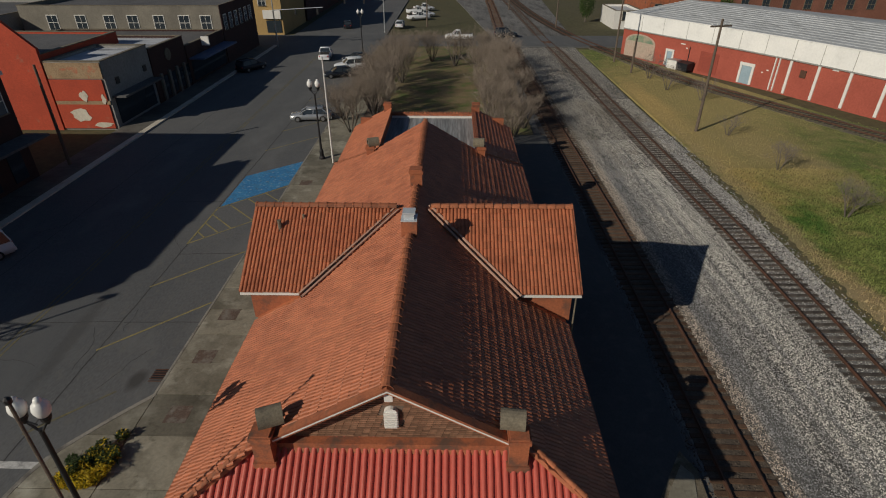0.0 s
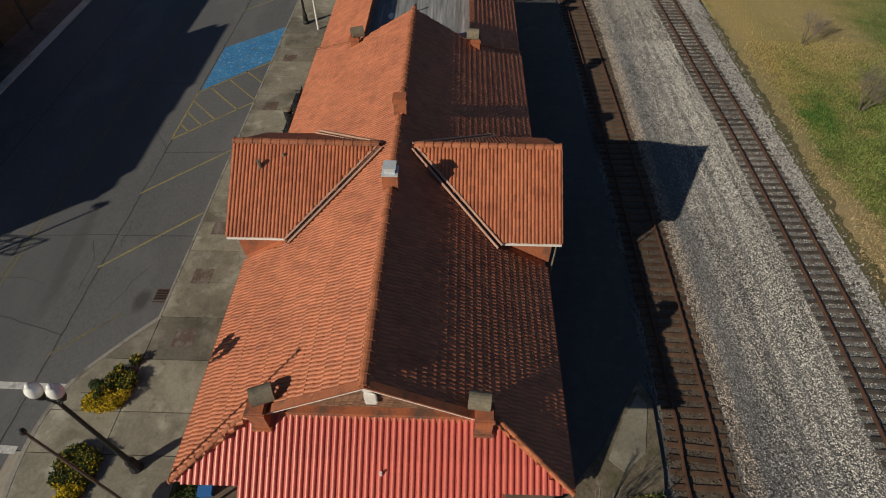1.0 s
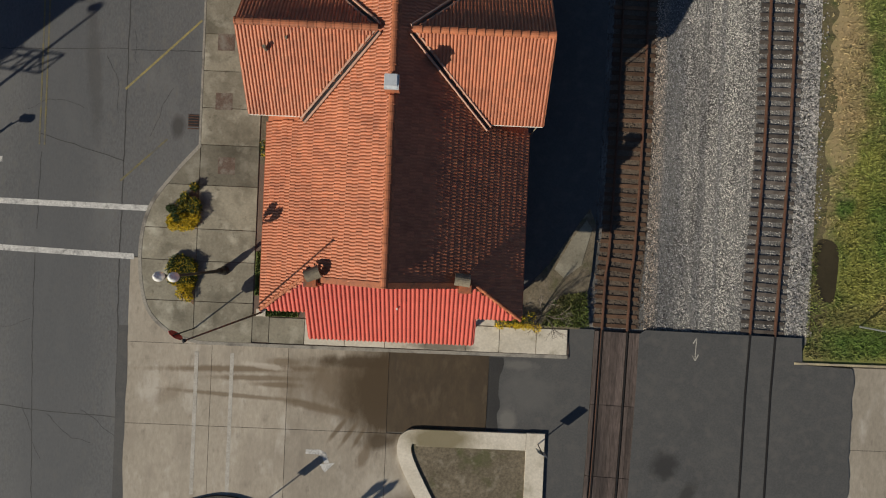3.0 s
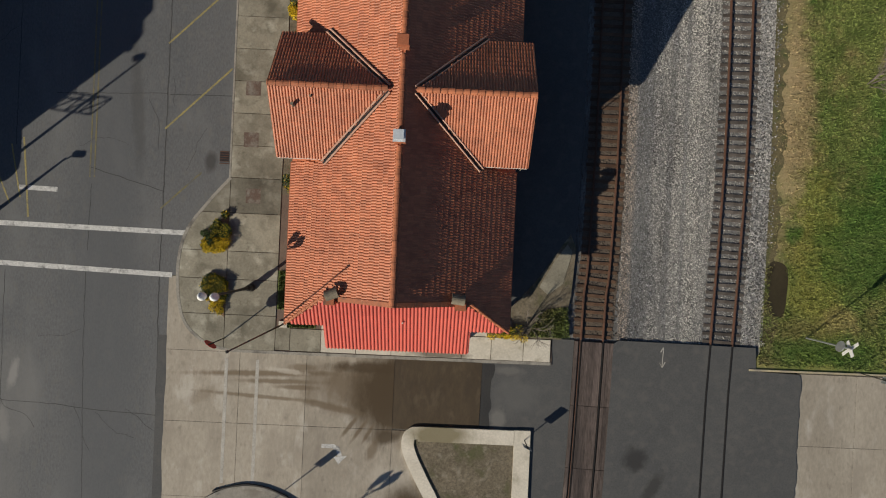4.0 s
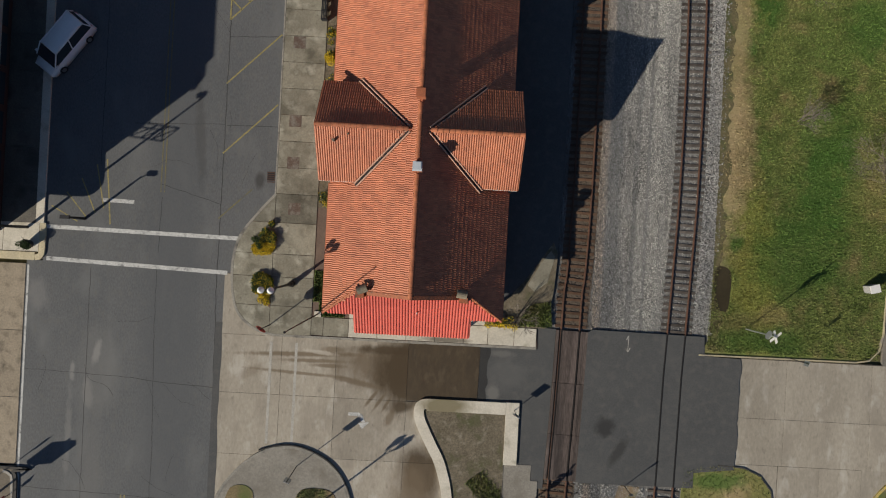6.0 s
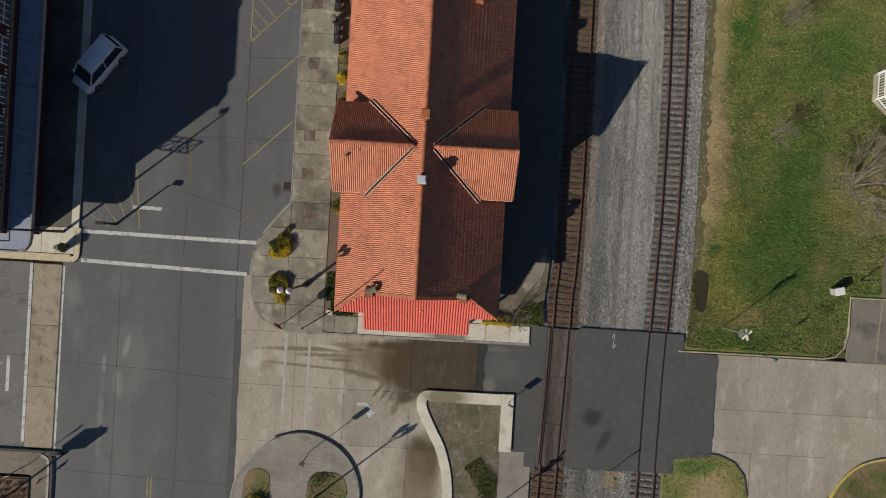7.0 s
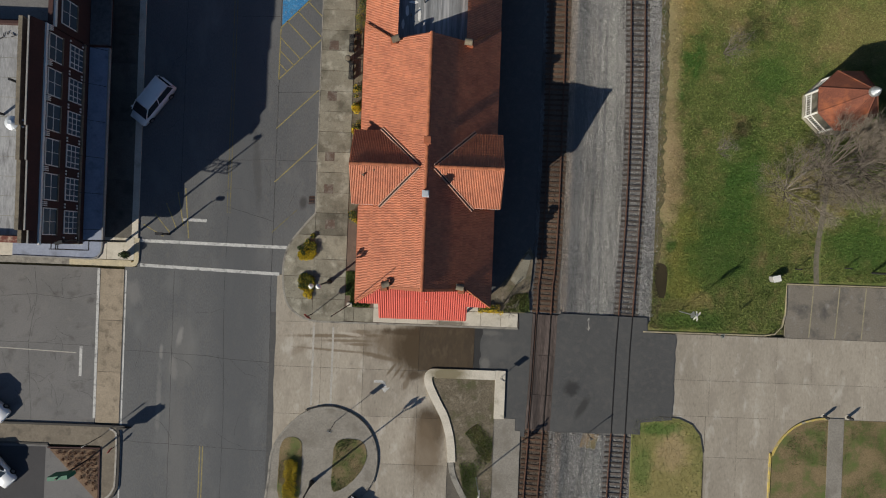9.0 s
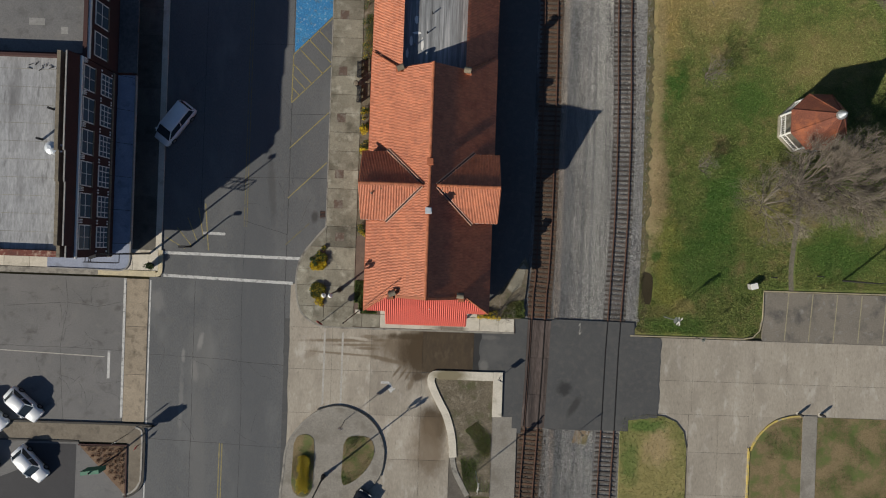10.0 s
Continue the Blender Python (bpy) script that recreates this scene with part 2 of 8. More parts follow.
M = {
    "tile": mat("terracotta_tile", (0.475, 0.155, 0.071), (0.395, 0.122, 0.057), 0.55, 0.5, 14, 0.25, 0.15, 50, spec=0.6, rand="island", amount=0.16, stains=[((0.29, 0.085, 0.036), 1.0, 0.2), ((0.46, 0.18, 0.085), 2.6, 0.14)]),
    "tile_piece": mat("terracotta_piece", (0.475, 0.155, 0.071), (0.395, 0.122, 0.057), 0.55, 0.5, 14, 0.25, 0.15, 50, spec=0.6, rand="object", amount=0.16, stains=[((0.29, 0.085, 0.036), 1.0, 0.2), ((0.46, 0.18, 0.085), 2.6, 0.14)]),
    "red_tile": mat("red_glazed_tile", (0.575, 0.112, 0.08), (0.505, 0.094, 0.066), 0.42, 0.6, 10, 0.15, 0.05, 40, spec=0.5, rand="object", amount=0.05, stains=[((0.46, 0.085, 0.062), 1.5, 0.12)]),
    "ridge": mat("ridge_tile", (0.46, 0.16, 0.075), (0.36, 0.11, 0.055), 0.75, 1.2, 12, 0.35, 0.2, 50, rand="object", amount=0.2, stains=[((0.16, 0.08, 0.05), 3.0, 0.32)]),
    "brick": mat("orange_brick", (0.40, 0.13, 0.06), (0.32, 0.10, 0.05), 0.85, 0.8, 14, 0.35, 0.3, 40, rand="island", amount=0.3, stains=[((0.12, 0.07, 0.05), 1.6, 0.3)]),
    "gable_brick": mat("brown_brick", (0.29, 0.155, 0.095), (0.21, 0.11, 0.07), 0.9, 0.8, 12, 0.4, 0.3, 40, rand="object", amount=0.35),
    "mortar": mat("mortar", (0.18, 0.13, 0.10), (0.14, 0.10, 0.08), 0.95, 0.8, 12, 0.3, 0.3, 40),
    "cap": mat("weathered_limestone", (0.235, 0.20, 0.145), (0.15, 0.13, 0.10), 0.9, 2.0, 14, 0.4, 0.3, 40),
    "white": mat("white_paint", (0.78, 0.77, 0.74), (0.70, 0.69, 0.66), 0.5, 1.0, 20, 0.12, 0.05, 50),
    "metal": mat("galvanised_metal", (0.55, 0.58, 0.60), (0.45, 0.48, 0.50), 0.38, 3.0, 20, 0.2, 0.05, 60, metal=0.7),
    "vent_metal": mat("pale_sheet_metal", (0.62, 0.66, 0.70), (0.55, 0.59, 0.63), 0.4, 3.0, 20, 0.2, 0.05, 60, metal=0.2),
    "copper": mat("valley_flashing", (0.52, 0.33, 0.25), (0.43, 0.25, 0.185), 0.6, 2.0, 15, 0.25, 0.05, 60),
    "flat_roof": mat("grey_roofing", (0.30, 0.31, 0.32), (0.20, 0.21, 0.22), 0.9, 0.8, 9, 0.5, 0.2, 30, squash=(1, 0.05, 1), stains=[((0.42, 0.42, 0.43), 2.6, 0.3), ((0.10, 0.10, 0.105), 1.8, 0.25)]),
    "white_roof": mat("pale_roofing", (0.37, 0.375, 0.385), (0.30, 0.305, 0.315), 0.9, 0.5, 6, 0.4, 0.2, 30, squash=(1, 0.22, 1), stains=[((0.16, 0.16, 0.165), 0.6, 0.3), ((0.10, 0.10, 0.105), 1.6, 0.17), ((0.46, 0.47, 0.49), 0.5, 0.16)]),
    "asphalt": mat("asphalt", (0.107, 0.112, 0.118), (0.130, 0.133, 0.137), 0.92, 0.15, 9, 0.3, 0.4, 70, squash=(1, 0.45, 1), stains=[((0.14, 0.143, 0.145), 0.35, 0.27), ((0.125, 0.124, 0.12), 2.4, 0.24)], spots=[((0.17, 0.168, 0.162), (-26.0, -8.0), (2.0, 4.4), 4, 1.2, 0.45), ((0.088, 0.093, 0.1), (-20.2, -8.0), (2.7, 60), 0, 0.9, 0.6), ((0.25, 0.245, 0.235), (-26.15, -6.6), (0.35, 1.2), -12, 1.6, 0.7), ((0.22, 0.215, 0.205), (-26.7, -10.0), (0.45, 1.5), 8, 1.7, 0.6), ((0.25, 0.245, 0.235), (-28.1, -8.2), (0.22, 0.9), 2, 1.6, 0.6), ((0.2, 0.197, 0.19), (-28.2, -13.5), (0.3, 4.0), 0, 1.7, 0.5), ((0.21, 0.205, 0.2), (-31.2, -2.0), (1.0, 1.4), 20, 1.7, 0.45), ((0.15, 0.148, 0.145), (-26.0, -20), (1.2, 12.0), 2, 1.5, 0.5), ((0.055, 0.054, 0.054), (-13.4, 8.4), (0.5, 0.8), 0, 0.8, 0.9), ((0.06, 0.06, 0.06), (-18.5, 12), (0.5, 5), 5, 1.4, 0.5)]),
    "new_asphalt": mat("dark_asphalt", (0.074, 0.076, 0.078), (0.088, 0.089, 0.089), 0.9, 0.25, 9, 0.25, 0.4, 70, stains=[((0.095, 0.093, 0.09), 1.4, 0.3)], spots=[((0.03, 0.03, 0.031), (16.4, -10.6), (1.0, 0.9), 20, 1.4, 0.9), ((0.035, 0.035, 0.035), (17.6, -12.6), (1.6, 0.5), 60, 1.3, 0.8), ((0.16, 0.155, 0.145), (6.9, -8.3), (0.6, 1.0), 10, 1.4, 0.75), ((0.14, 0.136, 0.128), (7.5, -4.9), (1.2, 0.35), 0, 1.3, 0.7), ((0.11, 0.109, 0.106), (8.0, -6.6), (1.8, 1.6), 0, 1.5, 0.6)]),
    "tar": mat("tar_seam", (0.045, 0.045, 0.046), (0.065, 0.065, 0.065), 0.85, 1.0, 8, 0.3, 0.1, 50),
    "bay": mat("bay_surface", (0.232, 0.207, 0.172), (0.189, 0.170, 0.142), 0.92, 0.3, 7, 0.3, 0.3, 60, stains=[((0.09, 0.085, 0.078), 0.5, 0.28), ((0.27, 0.26, 0.24), 1.2, 0.16)]),
    "rail_dark": mat("polished_rail_head", (0.055, 0.05, 0.046), (0.04, 0.037, 0.035), 0.4, 2.0, 14, 0.2, 0.05, 50, metal=0.5),
    "dry_leaf": mat("dry_orange_leaves", (0.12, 0.04, 0.02), (0.085, 0.03, 0.016), 0.85, 2.0, 8, 0.3, 0.0, rand="island", amount=0.4),
    "park_patch": mat("car_park_asphalt", (0.045, 0.045, 0.05), (0.056, 0.055, 0.06), 0.9, 0.3, 8, 0.3, 0.35, 70),
    "pavement_edge": mat("pale_kerb_concrete", (0.42, 0.40, 0.36), (0.34, 0.32, 0.285), 0.9, 0.6, 8, 0.35, 0.2, 40, stains=[((0.16, 0.14, 0.12), 1.2, 0.25)]),
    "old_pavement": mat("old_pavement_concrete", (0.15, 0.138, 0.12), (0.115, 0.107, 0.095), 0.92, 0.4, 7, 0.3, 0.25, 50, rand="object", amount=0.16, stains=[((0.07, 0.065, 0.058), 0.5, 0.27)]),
    "foot_dirt": mat("trodden_dirt", (0.20, 0.178, 0.14), (0.155, 0.138, 0.105), 0.95, 0.8, 8, 0.4, 0.4, 30, stains=[((0.10, 0.11, 0.045), 1.6, 0.3)]),
    "lot": mat("lot_asphalt", (0.15, 0.149, 0.149), (0.18, 0.176, 0.175), 0.92, 0.2, 8, 0.3, 0.35, 70, stains=[((0.085, 0.083, 0.08), 0.6, 0.2), ((0.17, 0.165, 0.158), 0.9, 0.2)]),
    "wet_slab": mat("wet_brown_concrete", (0.055, 0.037, 0.02), (0.07, 0.049, 0.027), 0.75, 0.6, 4, 0.25, 0.15, 40, squash=(1.0, 0.4, 1), stains=[((0.042, 0.029, 0.017), 0.5, 0.3), ((0.1, 0.074, 0.046), 0.9, 0.2)]),
    "wet_asphalt": mat("wet_black_asphalt", (0.026, 0.026, 0.027), (0.034, 0.033, 0.032), 0.7, 0.6, 9, 0.3, 0.3, 70),
    "concrete": mat("drive_concrete", (0.385, 0.345, 0.285), (0.315, 0.28, 0.228), 0.9, 0.3, 5, 0.22, 0.2, 40, rand="object", amount=0.1, squash=(1.0, 0.45, 1), stains=[((0.25, 0.22, 0.182), 0.5, 0.26), ((0.46, 0.43, 0.38), 0.8, 0.2), ((0.19, 0.165, 0.135), 2.2, 0.12)], spots=DRIVE_STAINS),
    "pavement": mat("pavement_concrete", (0.25, 0.232, 0.182), (0.195, 0.18, 0.14), 0.92, 0.4, 7, 0.25, 0.25, 50, rand="object", amount=0.32, stains=[((0.105, 0.096, 0.072), 0.45, 0.32), ((0.36, 0.345, 0.285), 0.7, 0.24), ((0.09, 0.082, 0.06), 2.4, 0.12)]),
    "pale": mat("pale_concrete", (0.62, 0.575, 0.49), (0.53, 0.49, 0.41), 0.88, 0.5, 7, 0.2, 0.2, 50, rand="object", amount=0.08, stains=[((0.33, 0.30, 0.23), 0.9, 0.2)], spots=[((0.17, 0.145, 0.08), (2.9, -9.5), (2.5, 1.1), 0, 0.5, 0.9), ((0.12, 0.105, 0.08), (2.8, -4.0), (2.2, 0.3), 0, 1.2, 0.8)]),
    "joint": mat("dirty_concrete_joint", (0.10, 0.09, 0.075), (0.14, 0.125, 0.105), 0.95, 0.8, 8, 0.3, 0.2, 40),
    "edge_soil": mat("olive_edge_soil", (0.125, 0.107, 0.054), (0.168, 0.14, 0.074), 0.95, 0.8, 7, 0.5, 0.6, 26, stains=[((0.05, 0.075, 0.02), 0.9, 0.3)]),
    "far_brick": mat("far_brown_brick", (0.24, 0.10, 0.07), (0.18, 0.078, 0.055), 0.9, 0.3, 4, 0.3, 0.3, 20),
    "kerb": mat("kerb_concrete", (0.33, 0.31, 0.27), (0.26, 0.245, 0.215), 0.9, 0.8, 8, 0.3, 0.2, 50, stains=[((0.12, 0.11, 0.10), 1.1, 0.3)]),
    "dark_kerb": mat("black_kerb", (0.05, 0.047, 0.043), (0.07, 0.065, 0.06), 0.9, 0.8, 8, 0.3, 0.2, 50),
    "yellow_kerb": mat("yellow_kerb_paint", (0.62, 0.47, 0.11), (0.50, 0.39, 0.13), 0.8, 1.0, 6, 0.3, 0.15, 50, stains=[((0.30, 0.27, 0.22), 1.6, 0.33)]),
    "cream_kerb": mat("cream_kerb_paint", (0.50, 0.43, 0.27), (0.40, 0.345, 0.23), 0.85, 1.0, 6, 0.3, 0.15, 50, stains=[((0.28, 0.25, 0.2), 1.2, 0.36)]),
    "bright_cream": mat("fresh_cream_kerb_paint", (0.62, 0.54, 0.36), (0.52, 0.45, 0.31), 0.85, 1.0, 6, 0.25, 0.15, 50, stains=[((0.36, 0.32, 0.25), 1.2, 0.22)]),
    "line_white": mat("road_paint_white", (0.62, 0.62, 0.60), (0.50, 0.50, 0.49), 0.8, 1.5, 9, 0.4, 0.15, 60, stains=[((0.14, 0.14, 0.14), 2.2, 0.26)]),
    "line_faint": mat("faded_paint_white", (0.47, 0.45, 0.41), (0.37, 0.35, 0.31), 0.85, 1.5, 9, 0.3, 0.15, 60),
    "line_yellow": mat("road_paint_yellow", (0.34, 0.285, 0.11), (0.25, 0.215, 0.10), 0.85, 1.5, 9, 0.4, 0.15, 60, stains=[((0.12, 0.115, 0.1), 2.2, 0.24)]),
    "line_worn": mat("worn_yellow_paint", (0.20, 0.17, 0.075), (0.14, 0.13, 0.08), 0.85, 1.5, 9, 0.4, 0.15, 60, stains=[((0.10, 0.10, 0.095), 1.2, 0.42)]),
    "line_blue": mat("blue_bay_paint", (0.035, 0.20, 0.45), (0.06, 0.27, 0.52), 0.8, 0.8, 6, 0.5, 0.15, 60, stains=[((0.05, 0.085, 0.13), 1.6, 0.22), ((0.34, 0.46, 0.56), 3.2, 0.17)]),
    "ballast": mat("ballast", (0.24, 0.235, 0.225), (0.17, 0.168, 0.164), 0.95, 0.25, 11, 0.75, 1.0, 16, squash=(1, 0.2, 1), stains=[((0.07, 0.068, 0.066), 0.7, 0.32)]),
    "stone": mat("ballast_stone", (0.46, 0.445, 0.415), (0.37, 0.363, 0.348), 0.95, 0.5, 5, 0.3, 0.3, 30, rand="island", amount=0.66, squash=(1, 0.22, 1), stains=[((0.25, 0.255, 0.265), 1.1, 0.22), ((0.56, 0.53, 0.48), 0.8, 0.2)], spots=[((0.14, 0.147, 0.165), (16.0, 10), (0.9, 60), -0.6, 1.5, 0.65), ((0.53, 0.52, 0.485), (19.3, 10), (1.3, 60), 0, 1.2, 0.6), ((0.40, 0.33, 0.27), (15.1, 10), (0.5, 60), 0, 0.9, 0.7), ((0.17, 0.175, 0.19), (17.9, 10), (0.28, 60), -0.4, 1.7, 0.55), ((0.2, 0.205, 0.22), (18.9, 10), (0.16, 60), 0.3, 1.6, 0.6)]),
    "far_stone": mat("far_ballast_stone", (0.35, 0.335, 0.305), (0.27, 0.255, 0.23), 0.95, 0.3, 5, 0.3, 0.3, 30, rand="island", amount=0.3, squash=(1, 0.2, 1), stains=[((0.2, 0.17, 0.14), 0.5, 0.28)]),
    "shoulder_stone": mat("shoulder_stone", (0.31, 0.305, 0.3), (0.21, 0.21, 0.215), 0.95, 0.5, 5, 0.3, 0.3, 30, rand="island", amount=0.9),
    "dark_stone": mat("rusty_ballast", (0.15, 0.115, 0.085), (0.10, 0.08, 0.065), 0.95, 0.4, 9, 0.6, 0.9, 18),
    "rust": mat("rusty_steel", (0.135, 0.066, 0.043), (0.095, 0.05, 0.034), 0.75, 1.5, 14, 0.3, 0.2, 50, metal=0.2),
    "tie": mat("weathered_sleeper_wood", (0.135, 0.115, 0.10), (0.075, 0.062, 0.054), 0.95, 1.5, 16, 0.4, 0.5, 30, rand="object", amount=0.4),
    "tie_brown": mat("brown_sleeper_wood", (0.13, 0.075, 0.045), (0.09, 0.05, 0.032), 0.95, 1.5, 16, 0.4, 0.5, 30, rand="object", amount=0.35),
    "plank": mat("crossing_timber", (0.085, 0.065, 0.057), (0.125, 0.096, 0.086), 0.85, 0.8, 10, 0.6, 0.3, 30, rand="object", amount=0.28, squash=(1, 0.15, 1), stains=[((0.17, 0.14, 0.125), 3.0, 0.17), ((0.035, 0.028, 0.027), 0.7, 0.25)]),
    "grass": mat("winter_lawn", (0.132, 0.18, 0.045), (0.18, 0.198, 0.058), 0.95, 0.16, 5, 0.5, 0.9, 24, stains=LAWN_STAINS, spots=LAWN_SPOTS),
    "blade": mat("grass_blades", (0.155, 0.22, 0.052), (0.212, 0.242, 0.07), 0.9, 0.16, 5, 0.35, 0.0, rand="island", amount=0.38, stains=LAWN_STAINS, spots=LAWN_SPOTS),
    "dirt": mat("bare_dirt", (0.27, 0.195, 0.115), (0.20, 0.145, 0.085), 0.95, 0.5, 7, 0.4, 0.7, 26, stains=[((0.07, 0.085, 0.025), 0.6, 0.3)]),
    "bed_dirt": mat("brown_bed_dirt", (0.24, 0.18, 0.095), (0.18, 0.145, 0.072), 0.95, 0.5, 7, 0.45, 0.7, 26, stains=[((0.10, 0.135, 0.035), 0.5, 0.36)]),
    "island_concrete": mat("island_concrete", (0.29, 0.27, 0.235), (0.24, 0.222, 0.192), 0.9, 0.4, 6, 0.3, 0.2, 40, stains=[((0.17, 0.152, 0.125), 0.5, 0.3)]),
    "bay_line": mat("faded_bay_paint", (0.38, 0.34, 0.22), (0.28, 0.25, 0.17), 0.85, 1.5, 9, 0.4, 0.15, 60),
    "puddle": mat("muddy_water", (0.042, 0.034, 0.018), (0.055, 0.044, 0.024), 0.3, 0.5, 5, 0.2, 0.0),
    "panel_brick": mat("panel_brick", (0.16, 0.11, 0.085), (0.12, 0.085, 0.068), 0.9, 0.8, 16, 0.45, 0.3, 40, stains=[((0.2, 0.185, 0.16), 2.0, 0.35)]),
    "soil": mat("island_soil", (0.185, 0.155, 0.11), (0.13, 0.11, 0.075), 0.95, 0.6, 7, 0.55, 0.7, 26, stains=[((0.075, 0.085, 0.03), 0.6, 0.22), ((0.27, 0.24, 0.19), 1.5, 0.2)]),
    "mulch": mat("red_mulch", (0.25, 0.165, 0.105), (0.19, 0.12, 0.078), 0.95, 0.8, 14, 0.6, 0.8, 26),
    "earth": mat("plain_earth", (0.11, 0.095, 0.05), (0.085, 0.085, 0.035), 0.95, 0.02, 1.5, 0.4, 0.5, 10),
    "bark": mat("grey_bark", (0.16, 0.135, 0.115), (0.11, 0.095, 0.08), 0.95, 2.0, 14, 0.4, 0.4, 30),
    "twig": mat("bare_twigs", (0.20, 0.17, 0.15), (0.15, 0.125, 0.11), 0.95, 1.0, 8, 0.3, 0.0, rand="island", amount=0.25),
    "thicket": mat("brown_winter_twigs", (0.27, 0.22, 0.178), (0.20, 0.162, 0.132), 0.95, 1.0, 8, 0.3, 0.0, rand="island", amount=0.3),
    "pale_twig": mat("pale_bare_twigs", (0.24, 0.205, 0.165), (0.18, 0.155, 0.125), 0.95, 1.0, 8, 0.3, 0.0, rand="island", amount=0.25),
    "lush": mat("lush_grass", (0.085, 0.135, 0.036), (0.12, 0.16, 0.045), 0.9, 1.5, 8, 0.3, 0.0, rand="island", amount=0.4),
    "leaf": mat("shrub_leaves", (0.035, 0.07, 0.014), (0.05, 0.085, 0.016), 0.7, 1.5, 8, 0.3, 0.0, rand="island", amount=0.4),
    "flower": mat("yellow_flowers", (0.70, 0.52, 0.02), (0.58, 0.42, 0.02), 0.7, 2.0, 8, 0.3, 0.0, rand="island", amount=0.35),
    "black": mat("black_iron", (0.018, 0.018, 0.02), (0.025, 0.025, 0.027), 0.5, 2.0, 14, 0.2, 0.05, 60),
    "globe": mat("milk_glass", (0.80, 0.80, 0.78), (0.74, 0.74, 0.72), 0.25, 2.0, 14, 0.08, 0.0),
    "red_wall": mat("red_painted_brick", (0.50, 0.075, 0.036), (0.42, 0.064, 0.032), 0.85, 0.4, 6, 0.25, 0.35, 30, stains=[((0.40, 0.06, 0.03), 0.5, 0.2), ((0.30, 0.20, 0.14), 0.7, 0.07)]),
    "ware_red": mat("warehouse_red_brick", (0.42, 0.10, 0.068), (0.36, 0.085, 0.058), 0.85, 0.3, 5, 0.25, 0.35, 25),
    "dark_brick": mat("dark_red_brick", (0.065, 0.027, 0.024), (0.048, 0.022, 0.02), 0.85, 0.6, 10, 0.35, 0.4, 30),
    "mural_green": mat("faded_mural_green", (0.17, 0.26, 0.18), (0.30, 0.32, 0.22), 0.9, 0.6, 4, 0.35, 0.2, 20, stains=[((0.45, 0.34, 0.28), 0.8, 0.25)]),
    "mural": mat("faded_mural", (0.50, 0.36, 0.29), (0.42, 0.36, 0.29), 0.9, 0.5, 4, 0.3, 0.2, 20),
    "pale_roof": mat("bright_roofing", (0.58, 0.60, 0.64), (0.45, 0.48, 0.52), 0.7, 0.4, 4, 0.3, 0.1, 20, squash=(0.3, 1, 1), stains=[((0.12, 0.12, 0.13), 0.5, 0.3)]),
    "tan_wall": mat("tan_stucco", (0.25, 0.23, 0.19), (0.165, 0.152, 0.13), 0.9, 0.25, 4, 0.3, 0.3, 20),
    "grey_wall": mat("grey_stucco", (0.32, 0.315, 0.30), (0.26, 0.255, 0.245), 0.9, 0.25, 4, 0.3, 0.3, 20),
    "yellow_wall": mat("ochre_wall", (0.46, 0.31, 0.13), (0.40, 0.27, 0.115), 0.9, 0.25, 4, 0.25, 0.3, 20),
    "roof_metal": mat("pale_metal_roofing", (0.60, 0.61, 0.63), (0.50, 0.51, 0.53), 0.6, 0.2, 3, 0.25, 0.1, 20),
    "roof_dark": mat("dark_roofing", (0.10, 0.10, 0.105), (0.14, 0.14, 0.145), 0.9, 0.2, 3, 0.4, 0.2, 20),
    "ware_white": mat("white_metal_siding", (0.86, 0.86, 0.84), (0.78, 0.785, 0.775), 0.6, 0.3, 4, 0.1, 0.05, 20, stains=[((0.62, 0.62, 0.6), 0.6, 0.14)]),
    "ware_roof": mat("weathered_metal_roofing", (0.55, 0.57, 0.585), (0.46, 0.48, 0.495), 0.7, 0.25, 3, 0.3, 0.1, 20, squash=(1.0, 0.3, 1), stains=[((0.28, 0.29, 0.30), 0.9, 0.26), ((0.55, 0.57, 0.6), 0.5, 0.2)]),
    "ware_dark": mat("dark_bricked_opening", (0.34, 0.075, 0.05), (0.28, 0.06, 0.042), 0.85, 0.5, 6, 0.3, 0.35, 25),
    "pale_door": mat("pale_blue_door_paint", (0.34, 0.45, 0.52), (0.28, 0.38, 0.45), 0.6, 0.8, 8, 0.2, 0.05, 40),
    "siding_bed": mat("pale_cinder", (0.20, 0.175, 0.14), (0.14, 0.12, 0.09), 0.95, 0.5, 8, 0.5, 0.8, 20, stains=[((0.10, 0.10, 0.045), 0.7, 0.3)]),
    "tie_dark": mat("dark_sleeper_wood", (0.05, 0.04, 0.034), (0.07, 0.055, 0.045), 0.95, 1.5, 16, 0.4, 0.4, 30, rand="object", amount=0.3),
    "awning": mat("blue_metal_awning", (0.10, 0.15, 0.27), (0.08, 0.12, 0.22), 0.6, 0.5, 6, 0.2, 0.05, 40),
    "awning_grey": mat("blue_grey_metal_awning", (0.29, 0.33, 0.43), (0.245, 0.28, 0.375), 0.6, 0.5, 6, 0.2, 0.05, 40, stains=[((0.15, 0.17, 0.22), 0.9, 0.22)]),
    "tan_brick": mat("bare_tan_brick", (0.40, 0.28, 0.17), (0.31, 0.21, 0.125), 0.9, 0.8, 9, 0.4, 0.3, 30, stains=[((0.48, 0.085, 0.045), 0.9, 0.18)]),
    "strip_dark": mat("dark_stained_concrete", (0.22, 0.188, 0.145), (0.17, 0.145, 0.112), 0.92, 0.5, 6, 0.3, 0.2, 40, stains=[((0.10, 0.085, 0.066), 0.9, 0.24)]),
